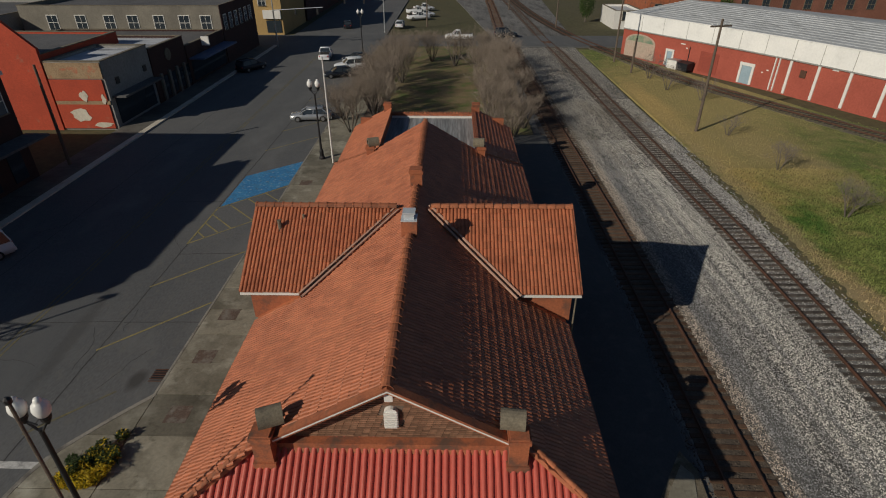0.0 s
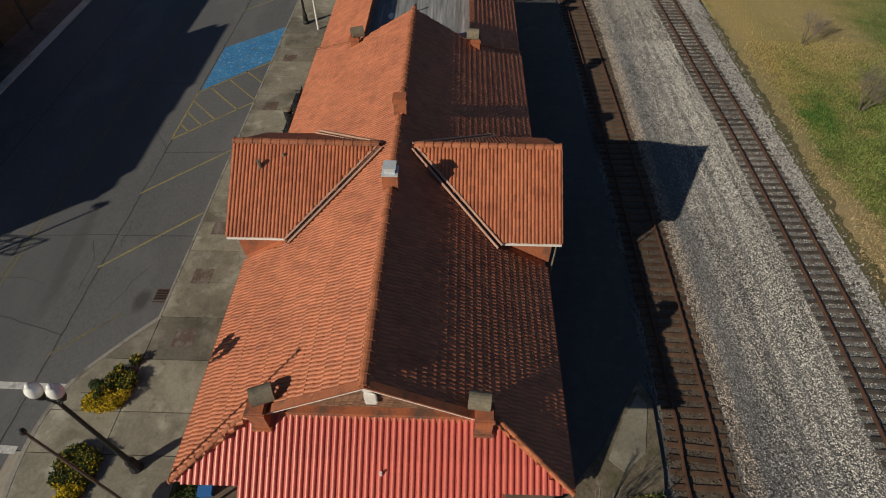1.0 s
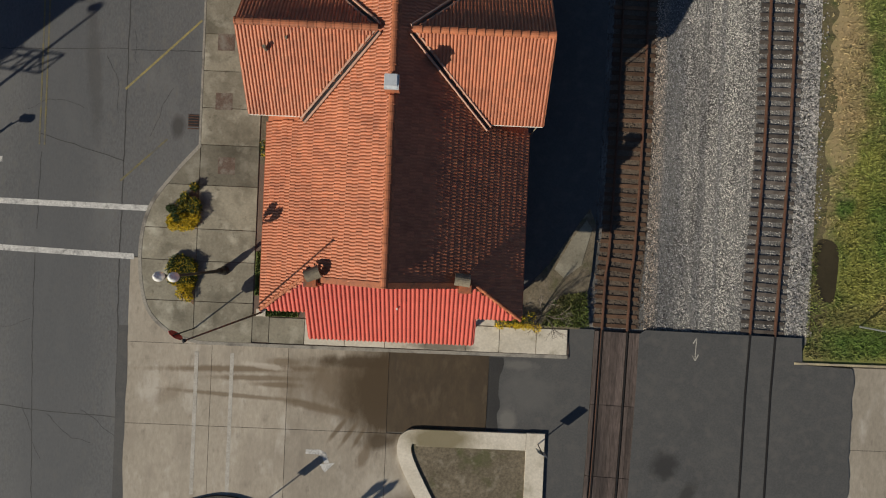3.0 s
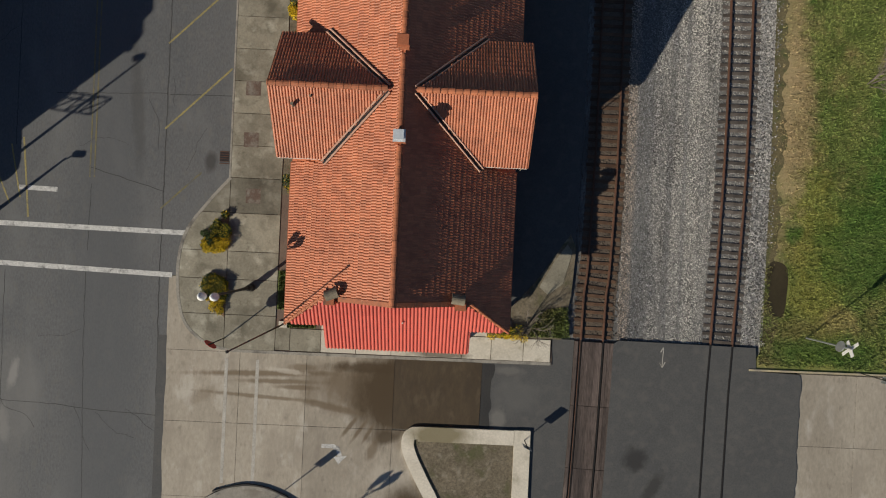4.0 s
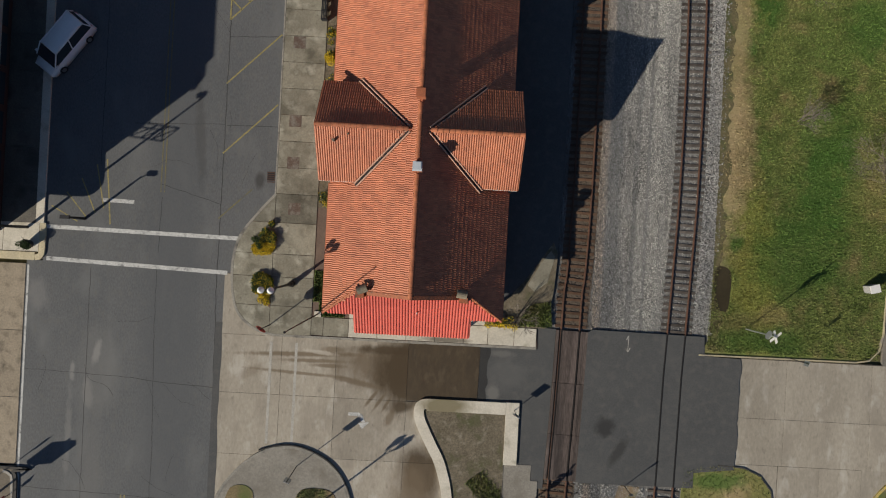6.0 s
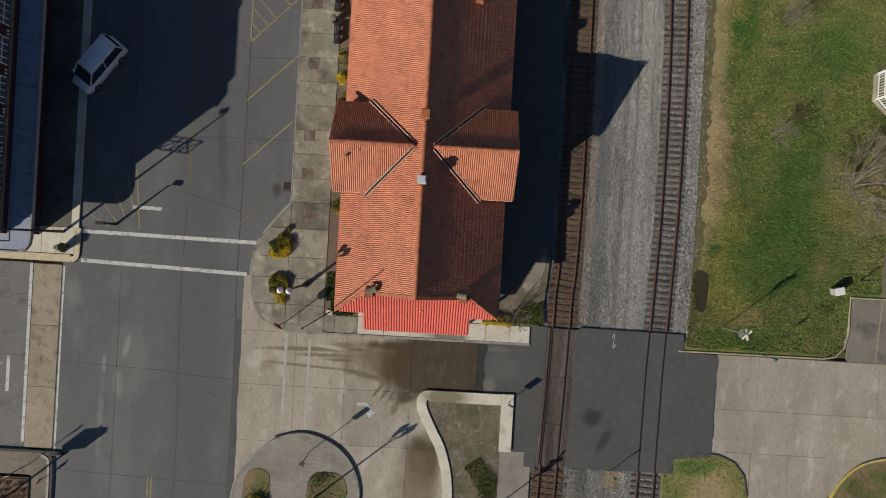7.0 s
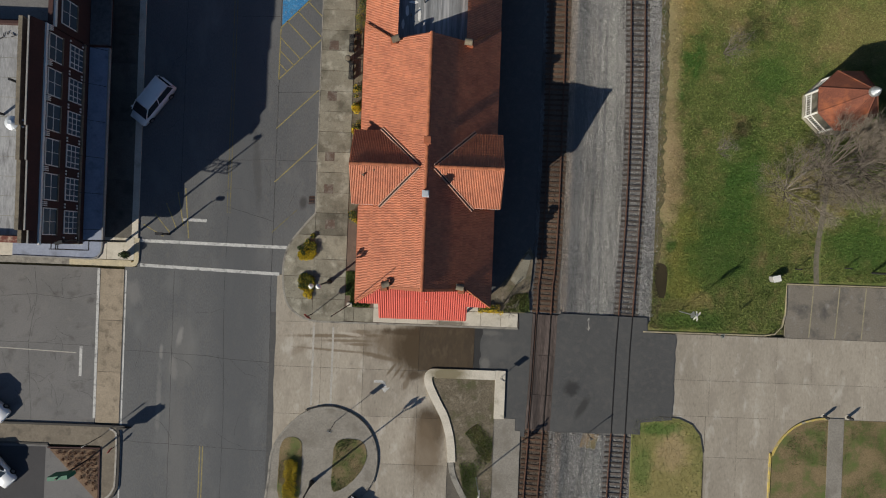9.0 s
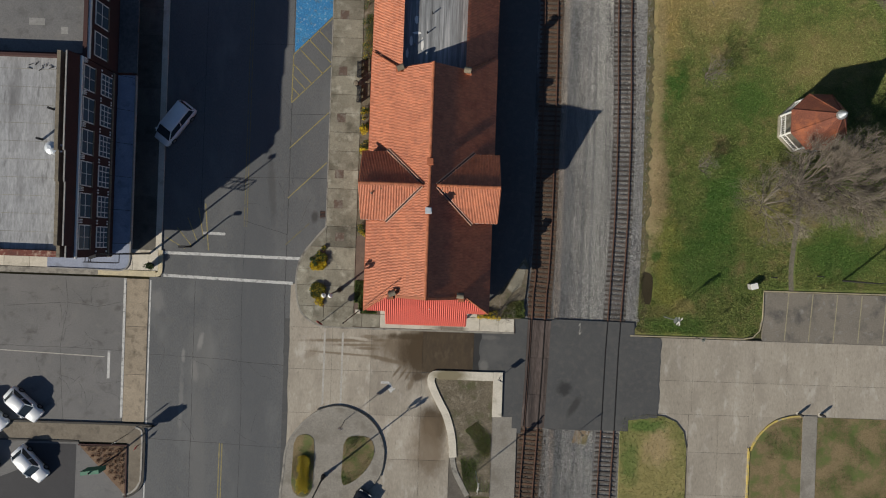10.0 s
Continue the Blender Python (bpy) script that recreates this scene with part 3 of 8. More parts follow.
    "flaking": mat("flaking_red_brick", (0.20, 0.06, 0.042), (0.13, 0.045, 0.035), 0.9, 0.8, 9, 0.4, 0.3, 30, stains=[((0.50, 0.38, 0.29), 1.9, 0.26), ((0.07, 0.035, 0.03), 1.4, 0.2)]),
    "strip_concrete": mat("brown_stained_concrete", (0.36, 0.30, 0.225), (0.29, 0.242, 0.18), 0.92, 0.5, 6, 0.3, 0.2, 40, rand="object", amount=0.1, stains=[((0.13, 0.108, 0.08), 0.9, 0.26)]),
    "rusty_roof": mat("gazebo_shingles", (0.18, 0.06, 0.036), (0.14, 0.047, 0.028), 0.85, 0.6, 9, 0.4, 0.3, 40, stains=[((0.3, 0.095, 0.04), 0.7, 0.25)]),
    "wood": mat("utility_pole_wood", (0.17, 0.13, 0.10), (0.12, 0.095, 0.075), 0.9, 1.0, 12, 0.4, 0.3, 40),
    "stop_red": mat("stop_sign_red", (0.45, 0.03, 0.03), (0.40, 0.03, 0.03), 0.5, 2.0, 14, 0.1, 0.0),
    "car_white": mat("white_car_paint", (0.72, 0.74, 0.77), (0.68, 0.70, 0.73), 0.38, 1.0, 10, 0.05, 0.0, spec=0.6),
    "car_silver": mat("silver_car_paint", (0.45, 0.47, 0.50), (0.40, 0.42, 0.45), 0.25, 1.0, 10, 0.05, 0.0, metal=0.5),
    "car_dark": mat("dark_car_paint", (0.03, 0.035, 0.045), (0.025, 0.03, 0.04), 0.25, 1.0, 10, 0.05, 0.0, metal=0.3),
    "tyre": mat("tyre_rubber", (0.02, 0.02, 0.02), (0.028, 0.028, 0.028), 0.9, 3.0, 14, 0.2, 0.1, 60),
    "rim": mat("wheel_rim", (0.45, 0.45, 0.46), (0.38, 0.38, 0.39), 0.35, 3.0, 14, 0.1, 0.0, metal=0.8),
    "light_red": mat("tail_light_red", (0.35, 0.02, 0.02), (0.30, 0.02, 0.02), 0.3, 3.0, 14, 0.1, 0.0),
    "glass": glass("dark_glass"),
    "pane": glass("window_pane", (0.07, 0.10, 0.13), 0.12),
    "green": mat("green_sign_paint", (0.02, 0.16, 0.09), (0.02, 0.13, 0.08), 0.6, 2.0, 14, 0.15, 0.0),
    "blue_box": mat("blue_plastic", (0.03, 0.16, 0.45), (0.03, 0.14, 0.40), 0.5, 2.0, 14, 0.1, 0.0),
}


# ---- builders ----
class Shape:
    """Collects vertices and faces of one mesh."""

    def __init__(self):
        self.v, self.f = [], []

    def add(self, verts, faces):
        k = len(self.v)
        self.v.extend([tuple(p) for p in verts])
        self.f.extend([tuple(i + k for i in f) for f in faces])
        return self

    def box(self, x0, y0, z0, x1, y1, z1):
        v = [(x, y, z) for z in (z0, z1) for y in (y0, y1) for x in (x0, x1)]
        return self.add(v, [(0, 2, 3, 1), (4, 5, 7, 6), (0, 1, 5, 4), (2, 6, 7, 3), (0, 4, 6, 2), (1, 3, 7, 5)])

    def prism(self, poly, z0, z1):
        """An upright prism over a plan outline that runs anticlockwise."""
        n = len(poly)
        v = [(x, y, z0) for x, y in poly] + [(x, y, z1) for x, y in poly]
        return self.add(v, [tuple(range(n - 1, -1, -1)), tuple(range(n, 2 * n))] + [(i, (i + 1) % n, n + (i + 1) % n, n + i) for i in range(n)])

    def rod(self, p, q, r0, r1=None, sides=6, caps=True):
        p, q = Vector(p), Vector(q)
        r1 = r0 if r1 is None else r1
        d = (q - p).normalized()
        a = d.orthogonal().normalized()
        b = d.cross(a)
        v = [c + r * (math.cos(t) * a + math.sin(t) * b) for c, r in ((p, r0), (q, r1)) for t in [2 * math.pi * i / sides for i in range(sides)]]
        f = [(i, (i + 1) % sides, sides + (i + 1) % sides, sides + i) for i in range(sides)]
        if caps:
            f += [tuple(range(sides - 1, -1, -1)), tuple(range(sides, 2 * sides))]
        return self.add(v, f)

    def lathe(self, x, y, rings, sides=12):
        """A turned form round an upright axis, from (radius, height) pairs."""
        v = [(x + r * math.cos(2 * math.pi * i / sides), y + r * math.sin(2 * math.pi * i / sides), z) for r, z in rings for i in range(sides)]
        f = [(k * sides + i, k * sides + (i + 1) % sides, (k + 1) * sides + (i + 1) % sides, (k + 1) * sides + i) for k in range(len(rings) - 1) for i in range(sides)]
        f += [tuple(range(sides - 1, -1, -1)), tuple(range((len(rings) - 1) * sides, len(rings) * sides))]
        return self.add(v, f)

    def mesh(self, name, material, smooth=False):
        me = bpy.data.meshes.new(name)
        me.from_pydata(self.v, [], self.f)
        me.materials.append(material)
        if smooth:
            me.polygons.foreach_set("use_smooth", [True] * len(me.polygons))
        me.update()
        return me


def part(name, shape, material, parent=None, label="", smooth=False):
    ob = new(name, shape.mesh(name, material, smooth) if isinstance(shape, Shape) else shape)
    ob.parent = parent
    return tagged(ob, label)


def thing(name, label, category, group="", kind="", at=(0, 0, 0), turn=0.0):
    ob = new(name)
    ob.matrix_basis = pose(*at, 0, 0, turn)
    return tagged(ob, label, category, group, kind)


def structure(name, shape, material, label, category=""):
    return tagged(part(name, shape, material), label, category or name.split("_")[0], "", "structure")


def clip_poly(poly, region):
    """A polygon cut to a convex region, both anticlockwise."""
    out = poly
    for i in range(len(region)):
        (ax, ay), (bx, by) = region[i], region[(i + 1) % len(region)]
        src, out = out, []
        for j in range(len(src)):
            p, q = src[j], src[(j + 1) % len(src)]
            dp = (bx - ax) * (p[1] - ay) - (by - ay) * (p[0] - ax)
            dq = (bx - ax) * (q[1] - ay) - (by - ay) * (q[0] - ax)
            if dp >= 0:
                out.append(p)
            if (dp > 0 > dq) or (dp < 0 < dq):
                s = dp / (dp - dq)
                out.append((p[0] + s * (q[0] - p[0]), p[1] + s * (q[1] - p[1])))
        if not out:
            return []
    return out


def slabs(name, region, xs, ys, z0, z1, material, parent, gap=0.02):
    """Slabs of a grid, cut to a convex region; each slab is an object of its own."""
    for x0, x1 in zip(xs, xs[1:]):
        for y0, y1 in zip(ys, ys[1:]):
            cell = clip_poly([(x0 + gap, y0 + gap), (x1 - gap, y0 + gap), (x1 - gap, y1 - gap), (x0 + gap, y1 - gap)], region)
            if len(cell) > 2:
                area = abs(sum(cell[i - 1][0] * cell[i][1] - cell[i][0] * cell[i - 1][1] for i in range(len(cell)))) / 2
                if area > 0.05:
                    dz = random.uniform(-0.004, 0.004)
                    part(name, Shape().prism(cell, z0, z1 + dz), material, parent)


def steps(a, b, n):
    return [a + (b - a) * i / n for i in range(n + 1)]


def smooth_line(pts, per=8):
    """A Catmull-Rom curve through points in the plan."""
    out = []
    P = [pts[0]] + list(pts) + [pts[-1]]
    for i in range(1, len(P) - 2):
        a, b, c, d = (np.array(p, float) for p in P[i - 1 : i + 3])
        for k in range(per):
            t = k / per
            out.append(tuple(0.5 * (2 * b + (c - a) * t + (2 * a - 5 * b + 4 * c - d) * t * t + (3 * b - a - 3 * c + d) * t**3)))
    return out + [tuple(map(float, pts[-1]))]


def ribbon(line, w0, w1, z0, z1, closed=False):
    """A strip beside a line in the plan, from w0 to w1 to its left, with thickness."""
    n = len(line)
    left = []
    for i in range(n):
        a, b = (line[(i - 1) % n], line[(i + 1) % n]) if closed else (line[max(i - 1, 0)], line[min(i + 1, n - 1)])
        d = Vector((b[0] - a[0], b[1] - a[1])).normalized()
        left.append((-d.y, d.x))
    s = Shape()
    v = [(p[0] + w * l[0], p[1] + w * l[1], z) for p, l in zip(line, left) for w, z in ((w0, z0), (w1, z0), (w1, z1), (w0, z1))]
    f = []
    for i in range(n if closed else n - 1):
        a, b = 4 * i, 4 * ((i + 1) % n)
        f += [(a + k, a + (k + 1) % 4, b + (k + 1) % 4, b + k) for k in range(4)]
    if not closed:
        f += [(3, 2, 1, 0), (4 * n - 4, 4 * n - 3, 4 * n - 2, 4 * n - 1)]
    return s.add(v, f)


def scatter_mesh(name, template_v, template_f, centres, turns, sizes, material, parent=None):
    """Many copies of a small form joined into one mesh; turns are Euler angles, sizes one number or three each."""
    tv, tf = np.array(template_v, float), np.array(template_f, int)
    n, k = len(centres), len(tv)
    ex, ey, ez = (np.asarray(turns, float)[:, i] for i in range(3))
    cx, sx, cy, sy, cz, sz = np.cos(ex), np.sin(ex), np.cos(ey), np.sin(ey), np.cos(ez), np.sin(ez)
    R = np.empty((n, 3, 3))
    R[:, 0] = np.stack([cz * cy, cz * sy * sx - sz * cx, cz * sy * cx + sz * sx], 1)
    R[:, 1] = np.stack([sz * cy, sz * sy * sx + cz * cx, sz * sy * cx - cz * sx], 1)
    R[:, 2] = np.stack([-sy, cy * sx, cy * cx], 1)
    sizes = np.asarray(sizes, float)
    sizes = sizes[:, None] if sizes.ndim == 1 else sizes
    v = np.einsum("nij,nkj->nki", R, tv[None] * sizes[:, None, :]) + np.asarray(centres, float)[:, None]
    f = (tf[None] + (np.arange(n) * k)[:, None, None]).reshape(-1, tf.shape[1])
    me = bpy.data.meshes.new(name)
    m = tf.shape[1]
    me.vertices.add(n * k)
    me.vertices.foreach_set("co", v.reshape(-1))
    me.loops.add(len(f) * m)
    me.loops.foreach_set("vertex_index", f.reshape(-1))
    me.polygons.add(len(f))
    me.polygons.foreach_set("loop_start", np.arange(len(f)) * m)
    me.polygons.foreach_set("use_smooth", np.zeros(len(f), bool))
    me.update(calc_edges=True)
    me.materials.append(material)
    ob = new(name, me)
    ob.parent = parent
    return ob


def inside(poly, pts):
    """Which of the points lie in the plan outline."""
    pts = np.asarray(pts)
    r = np.zeros(len(pts), bool)
    for (ax, ay), (bx, by) in zip(poly, poly[1:] + poly[:1]):
        if ay != by:
            r ^= ((ay > pts[:, 1]) != (by > pts[:, 1])) & (pts[:, 0] < (bx - ax) * (pts[:, 1] - ay) / (by - ay) + ax)
    return r


# ---- ground, streets, pavements ----
ground = structure("ground", Shape().prism([(-1500, -1500), (1500, -1500), (1500, 1500), (-1500, 1500)], -0.6, -0.2), M["earth"], "flat winter earth reaching the horizon", "ground")

# main street: asphalt from the left kerb to the drive and to the pavement
street = structure("road_main", Shape().box(-32.3, -400, -0.19, -15.9, 0.6, 0.0).box(-31.0, 0.6, -0.19, -11.9, 700, 0.0).box(-32.3, 0.6, -0.19, -31.0, 0.8, 0.0), M["asphalt"], "worn grey asphalt main street with cracks and patches", "road")
cross_street = structure("road_cross", Shape().box(-11.9, 96, -0.19, 140, 108, 0.0).box(-200, 96, -0.19, -31.0, 108, 0.0), M["asphalt"], "asphalt cross street over the railway", "road")
side_lot = structure("road_side", Shape().box(-140, -16.3, -0.19, -35.0, 0.55, -0.004), M["lot"], "cracked pale asphalt side street", "road")

# painted lines, a few millimetres thick
def stripe(a, b, w, material, parent, z=0.0, name="line"):
    d = (Vector(b) - Vector(a)).normalized()
    nrm = Vector((-d.y, d.x)) * w / 2
    a, b = Vector(a), Vector(b)
    return part(name, Shape().prism([tuple(a - nrm), tuple(b - nrm), tuple(b + nrm), tuple(a + nrm)], z - 0.01, z + 0.006), material, parent)


stripe((-30.8, 3.66), (-14.95, 3.5), 0.34, M["line_white"], street)
stripe((-30.7, 1.02), (-15.7, 0.6), 0.34, M["line_white"], street)
stripe((-26.3, 6.1), (-23.7, 6.05), 0.32, M["line_white"], street)
for x in (-21.55, -21.25):
    stripe((x, 7.0), (x, 90), 0.1, M["line_worn"], street)
    stripe((x - 2.0, -18.3), (x - 2.15, -120), 0.12, M["line_yellow"], street)
# angled bays and the hatched bays by the station
for y in (10.5, 16.3):
    stripe((-16.6, y), (-12.2, y + 4.3), 0.12, M["line_yellow"], street)
stripe((-16.7, 5.05), (-14.0, 7.65), 0.12, M["line_worn"], street)
stripe((-16.55, 21.6), (-16.5, 27.1), 0.12, M["line_yellow"], street)
stripe((-16.55, 21.6), (-12.1, 26.1), 0.12, M["line_yellow"], street)
for x, y in ((-16.5, 23.3), (-16.5, 24.7), (-16.5, 26.1), (-15.9, 27.95), (-14.8, 29.05), (-13.7, 30.15)):
    k = min((y - x - 38.15) / 2, -12.15 - x)
    stripe((x, y), (x + k, y - k), 0.11, M["line_yellow"], street)
stripe((-16.5, 27.2), (-12.0, 31.7), 0.12, M["line_yellow"], street)
part("blue_bay", Shape().prism([(-16.4, 27.4), (-11.95, 32.0), (-11.95, 37.4), (-16.4, 33.6)], -0.01, 0.006), M["line_blue"], street, "worn blue accessible parking bay")
for y in range(40, 88, 6):
    stripe((-16.6, y), (-12.2, y + 4.3), 0.1, M["line_yellow"], street)
# hatch at the left corner
stripe((-25.6, 4.1), (-26.1, 9.5), 0.12, M["line_yellow"], street)
for k in range(4):
    stripe((-30.5 + 1.2 * k, 5.4 + 1.2 * k), (-28.3 + 0.7 * k, 4.2 + 0.4 * k), 0.1, M["line_yellow"], street)
stripe((-32.15, 0.4), (-32.05, -60), 0.16, M["line_white"], street)
stripe((-36.7, -8.0), (-36.7, -11.2), 0.3, M["line_white"], side_lot, -0.004)
stripe((-60, -7.9), (-37.2, -8.7), 0.1, M["line_faint"], side_lot, -0.004)
stripe((-35.1, 0.5), (-35.05, -15.7), 0.28, M["line_white"], side_lot, -0.004)

def seam(pts, w, parent, z=0.0, wob=0.035):
    """A dark wavering joint or crack in a road."""
    line = []
    for a, b in zip(pts, pts[1:]):
        n = max(2, int(math.dist(a, b) / 0.5))
        line += [(a[0] + (b[0] - a[0]) * i / n + random.uniform(-wob, wob), a[1] + (b[1] - a[1]) * i / n + random.uniform(-wob, wob)) for i in range(n)]
    part("seam", ribbon(line + [pts[-1]], -w / 2, w / 2, z - 0.01, z + 0.004), M["tar"], parent)


for pts, w in (([(-16.5, 60), (-16.5, 15.8), (-16.55, -1.0), (-16.38, -9.4), (-16.2, -13.8), (-16.3, -40)], 0.07), ([(-21.57, 0.6), (-21.5, -4.5), (-21.2, -14), (-21.3, -40)], 0.04), ([(-16.4, 12.86), (-12.1, 12.93)], 0.05), ([(-24, 12.6), (-16.5, 12.9)], 0.04), ([(-21.6, 7.7), (-19.5, 7.1), (-16.5, 6.25)], 0.05), ([(-23.3, -8.5), (-21.2, -8.75), (-16.0, -9.0)], 0.05), ([(-32, -8.2), (-23.3, -8.5)], 0.035), ([(-26.5, 60), (-26.6, 9)], 0.04), ([(-16.5, 20.2), (-12.1, 20.4)], 0.05), ([(-16.5, 28.4), (-21.5, 28.2)], 0.04), ([(-27.0, 0.5), (-26.9, -40)], 0.04), ([(-21.4, 6.6), (-21.5, 2.0)], 0.04), ([(-31.8, -18), (-16.3, -18.6)], 0.04)):
    seam(pts, w, street)
for pts, w in (([(-49, -3.1), (-41.7, -2.5), (-38, -2.9), (-35.1, -2.2)], 0.06), ([(-42.0, 0.4), (-41.6, -2.5), (-42.4, -7.7), (-41.8, -16)], 0.05), ([(-49.3, -7.7), (-41, -7.75), (-35, -7.9)], 0.05)):
    seam(pts, w * 0.6, side_lot, -0.004)

cr = np.random.default_rng(23)


def cracks(count, x0, x1, y0, y1, parent, z, reach=3.0):
    """Fine wandering cracks spread over a road."""
    for k in range(count):
        x, y, a = cr.uniform(x0, x1), cr.uniform(y0, y1), cr.choice([0.0, 1.57]) + cr.normal(0, 0.25)
        line = [(x, y)]
        for i in range(int(cr.uniform(0.5, 1.0) * reach / 0.3)):
            a += cr.normal(0, 0.22)
            x, y = x + 0.3 * math.cos(a), y + 0.3 * math.sin(a)
            line.append((x, y))
        part("crack", ribbon(line, -0.011, 0.011, z - 0.01, z + 0.0045), M["tar"], parent)


cracks(26, -48, -35.8, -15.5, -0.5, side_lot, -0.004)
cracks(9, -31, -17.5, -22, 0, street, 0.0, 4.0)
cracks(7, -31, -13, 5, 24, street, 0.0, 4.0)

# concrete strip between the side street and the main street
strip = structure("pavement_strip", Shape().box(-34.98, -16.2, -0.19, -32.32, 0.5, -0.03), M["kerb"], "stained brown concrete strip beside the street", "pavement")
slabs("slab", [(-34.9, -16.2), (-32.35, -16.2), (-32.35, 0.5), (-34.9, 0.5)], [-34.9, -32.35], steps(-16.2, 0.5, 3), -0.05, 0.004, M["strip_concrete"], strip)

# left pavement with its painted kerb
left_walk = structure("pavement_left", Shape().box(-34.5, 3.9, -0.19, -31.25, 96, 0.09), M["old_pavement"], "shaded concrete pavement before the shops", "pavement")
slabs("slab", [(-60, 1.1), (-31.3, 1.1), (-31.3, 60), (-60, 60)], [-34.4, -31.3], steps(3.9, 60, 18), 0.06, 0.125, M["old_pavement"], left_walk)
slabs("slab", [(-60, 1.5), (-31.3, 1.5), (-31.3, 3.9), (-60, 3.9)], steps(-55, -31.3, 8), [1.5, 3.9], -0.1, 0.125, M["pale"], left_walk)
part("kerb", Shape().box(-31.65, 3.9, -0.15, -30.98, 96, 0.132), M["pale"], left_walk, "broad worn grey concrete kerb")
part("kerb", Shape().box(-60, 0.8, -0.15, -38.2, 1.45, 0.132), M["kerb"], left_walk, "weathered concrete kerb")
part("painted_kerb", Shape().box(-38.2, 0.8, -0.15, -31.6, 1.45, 0.135), M["bright_cream"], left_walk, "cream painted kerb")
part("corner_kerb", ribbon(smooth_line([(-31.6, 1.1), (-31.2, 1.25), (-31.1, 1.9), (-31.1, 3.9)], 5), -0.3, 0.18, -0.15, 0.135), M["bright_cream"], left_walk, "cream painted kerb corner")

def hull(pts):
    """The convex outline of points in the plan, anticlockwise."""
    pts = sorted(set(pts))
    out = []
    for seq in (pts, pts[::-1]):
        run = []
        for p in seq:
            while len(run) > 1 and (run[-1][0] - run[-2][0]) * (p[1] - run[-2][1]) <= (run[-1][1] - run[-2][1]) * (p[0] - run[-2][0]):
                run.pop()
            run.append(p)
        out += run[:-1]
    return out


# station pavement: round corner, slabs, kerb
bulb = smooth_line([(-12.05, 7.45), (-13.6, 5.6), (-14.95, 3.55), (-15.4, 0.9), (-14.95, -2.2), (-13.6, -3.75), (-12.1, -4.32), (-9.0, -4.45), (10.3, -4.4)], 7)
station_walk = structure("pavement_station", Shape().box(-12.0, 7.4, -0.19, -7.0, 60, 0.06).prism([(-11.9, 7.4)] + [(x + 0.1, y + 0.05) for x, y in bulb[1:]] + [(10.25, -2.66), (7.0, -2.6), (7.0, 7.4)], -0.19, 0.06), M["mortar"], "grey concrete station pavement in slabs", "pavement")
slabs("slab", [(-11.98, 7.4), (-8.5, 7.4), (-8.5, 60), (-11.98, 60)], [-11.98, -8.5], steps(7.4, 60, 24), 0.0, 0.105, M["pavement"], station_walk)
west = hull([(p.x, p.y) for p in (Vector(ribbon(bulb, 0.0, 0.21, 0, 1).v[4 * i + 1]) for i in range(1, len(bulb))) if p.x < -8.6] + [(-8.5, -4.22), (-8.5, 7.4), (-11.9, 7.4)])
slabs("slab", west, [-15.4, -11.97, -8.5], [-4.6, -1.9, 0.5, 2.4, 5.0, 7.4], 0.0, 0.105, M["pavement"], station_walk)
slabs("slab", [(-8.5, -4.17), (-7.5, -4.17), (-7.5, -2.6), (-8.5, -2.6)], [-8.5, -7.5], [-4.17, -2.6], 0.0, 0.105, M["pavement"], station_walk)
slabs("slab", [(-7.5, -4.2), (-5.4, -4.2), (-5.4, -2.66), (-7.5, -2.66)], [-7.5, -5.4], [-4.2, -2.66], 0.0, 0.108, M["pavement"], station_walk)
slabs("slab", [(-5.4, -4.2), (10.25, -4.2), (10.25, -2.66), (-5.4, -2.66)], [-5.4, -3.0, -0.6, 1.8, 4.2, 6.2, 8.4, 10.25], [-4.2, -2.66], 0.0, 0.108, M["pale"], station_walk)
slabs("slab", [(-5.4, -2.66), (5.9, -2.66), (5.9, -0.9), (-5.4, -0.9)], [-5.4, -3.0, -0.6, 1.8, 4.2, 5.9], [-2.64, -0.9], 0.0, 0.106, M["pale"], station_walk)
part("kerb", ribbon(bulb, 0.0, 0.2, -0.15, 0.115), M["kerb"], station_walk, "rounded concrete kerb")
part("kerb", Shape().box(-12.1, 7.4, -0.15, -11.98, 90, 0.11), M["kerb"], station_walk, "straight concrete kerb")
for y in (9.5, 13.0, 19.5, 25.0, 31.5):
    part("brick_panel", Shape().box(-11.2, y, 0.05, -10.2, y + 1.0, 0.112), M["panel_brick"], station_walk, "dark brick tree panel")
part("brick_panel", Shape().box(-10.9, 5.7, 0.05, -9.9, 6.7, 0.112), M["panel_brick"], station_walk, "dark brick panel")

# the drive between station and island: concrete slabs, then asphalt to the tracks
drive = structure("drive", Shape().box(-15.9, -60, -0.19, 5.7, -4.4, -0.03).box(-15.9, -4.4, -0.19, -11.0, 0.55, -0.03), M["joint"], "stained concrete drive in large slabs", "road")
slabs("slab", [(-15.9, -30), (0.2, -30), (0.2, -4.46), (-15.9, -4.46)], [-15.9, -10.85, -6.3, -0.3], [-30, -24.5, -19.5, -14.4, -9.3, -4.45], -0.1, 0.0, M["concrete"], drive, 0.012)
slabs("slab", [(-0.3, -9.2), (5.6, -9.2), (5.66, -4.46), (-0.3, -4.46)], [-0.3, 5.7], [-9.3, -4.45], -0.1, 0.0, M["wet_slab"], drive, 0.012)
slabs("slab", [(-0.3, -30), (3.2, -30), (3.2, -9.3), (-0.3, -9.3)], [-0.3, 3.6], [-30, -24.5, -19.5, -14.4, -9.3], -0.1, -0.001, M["concrete"], drive, 0.012)
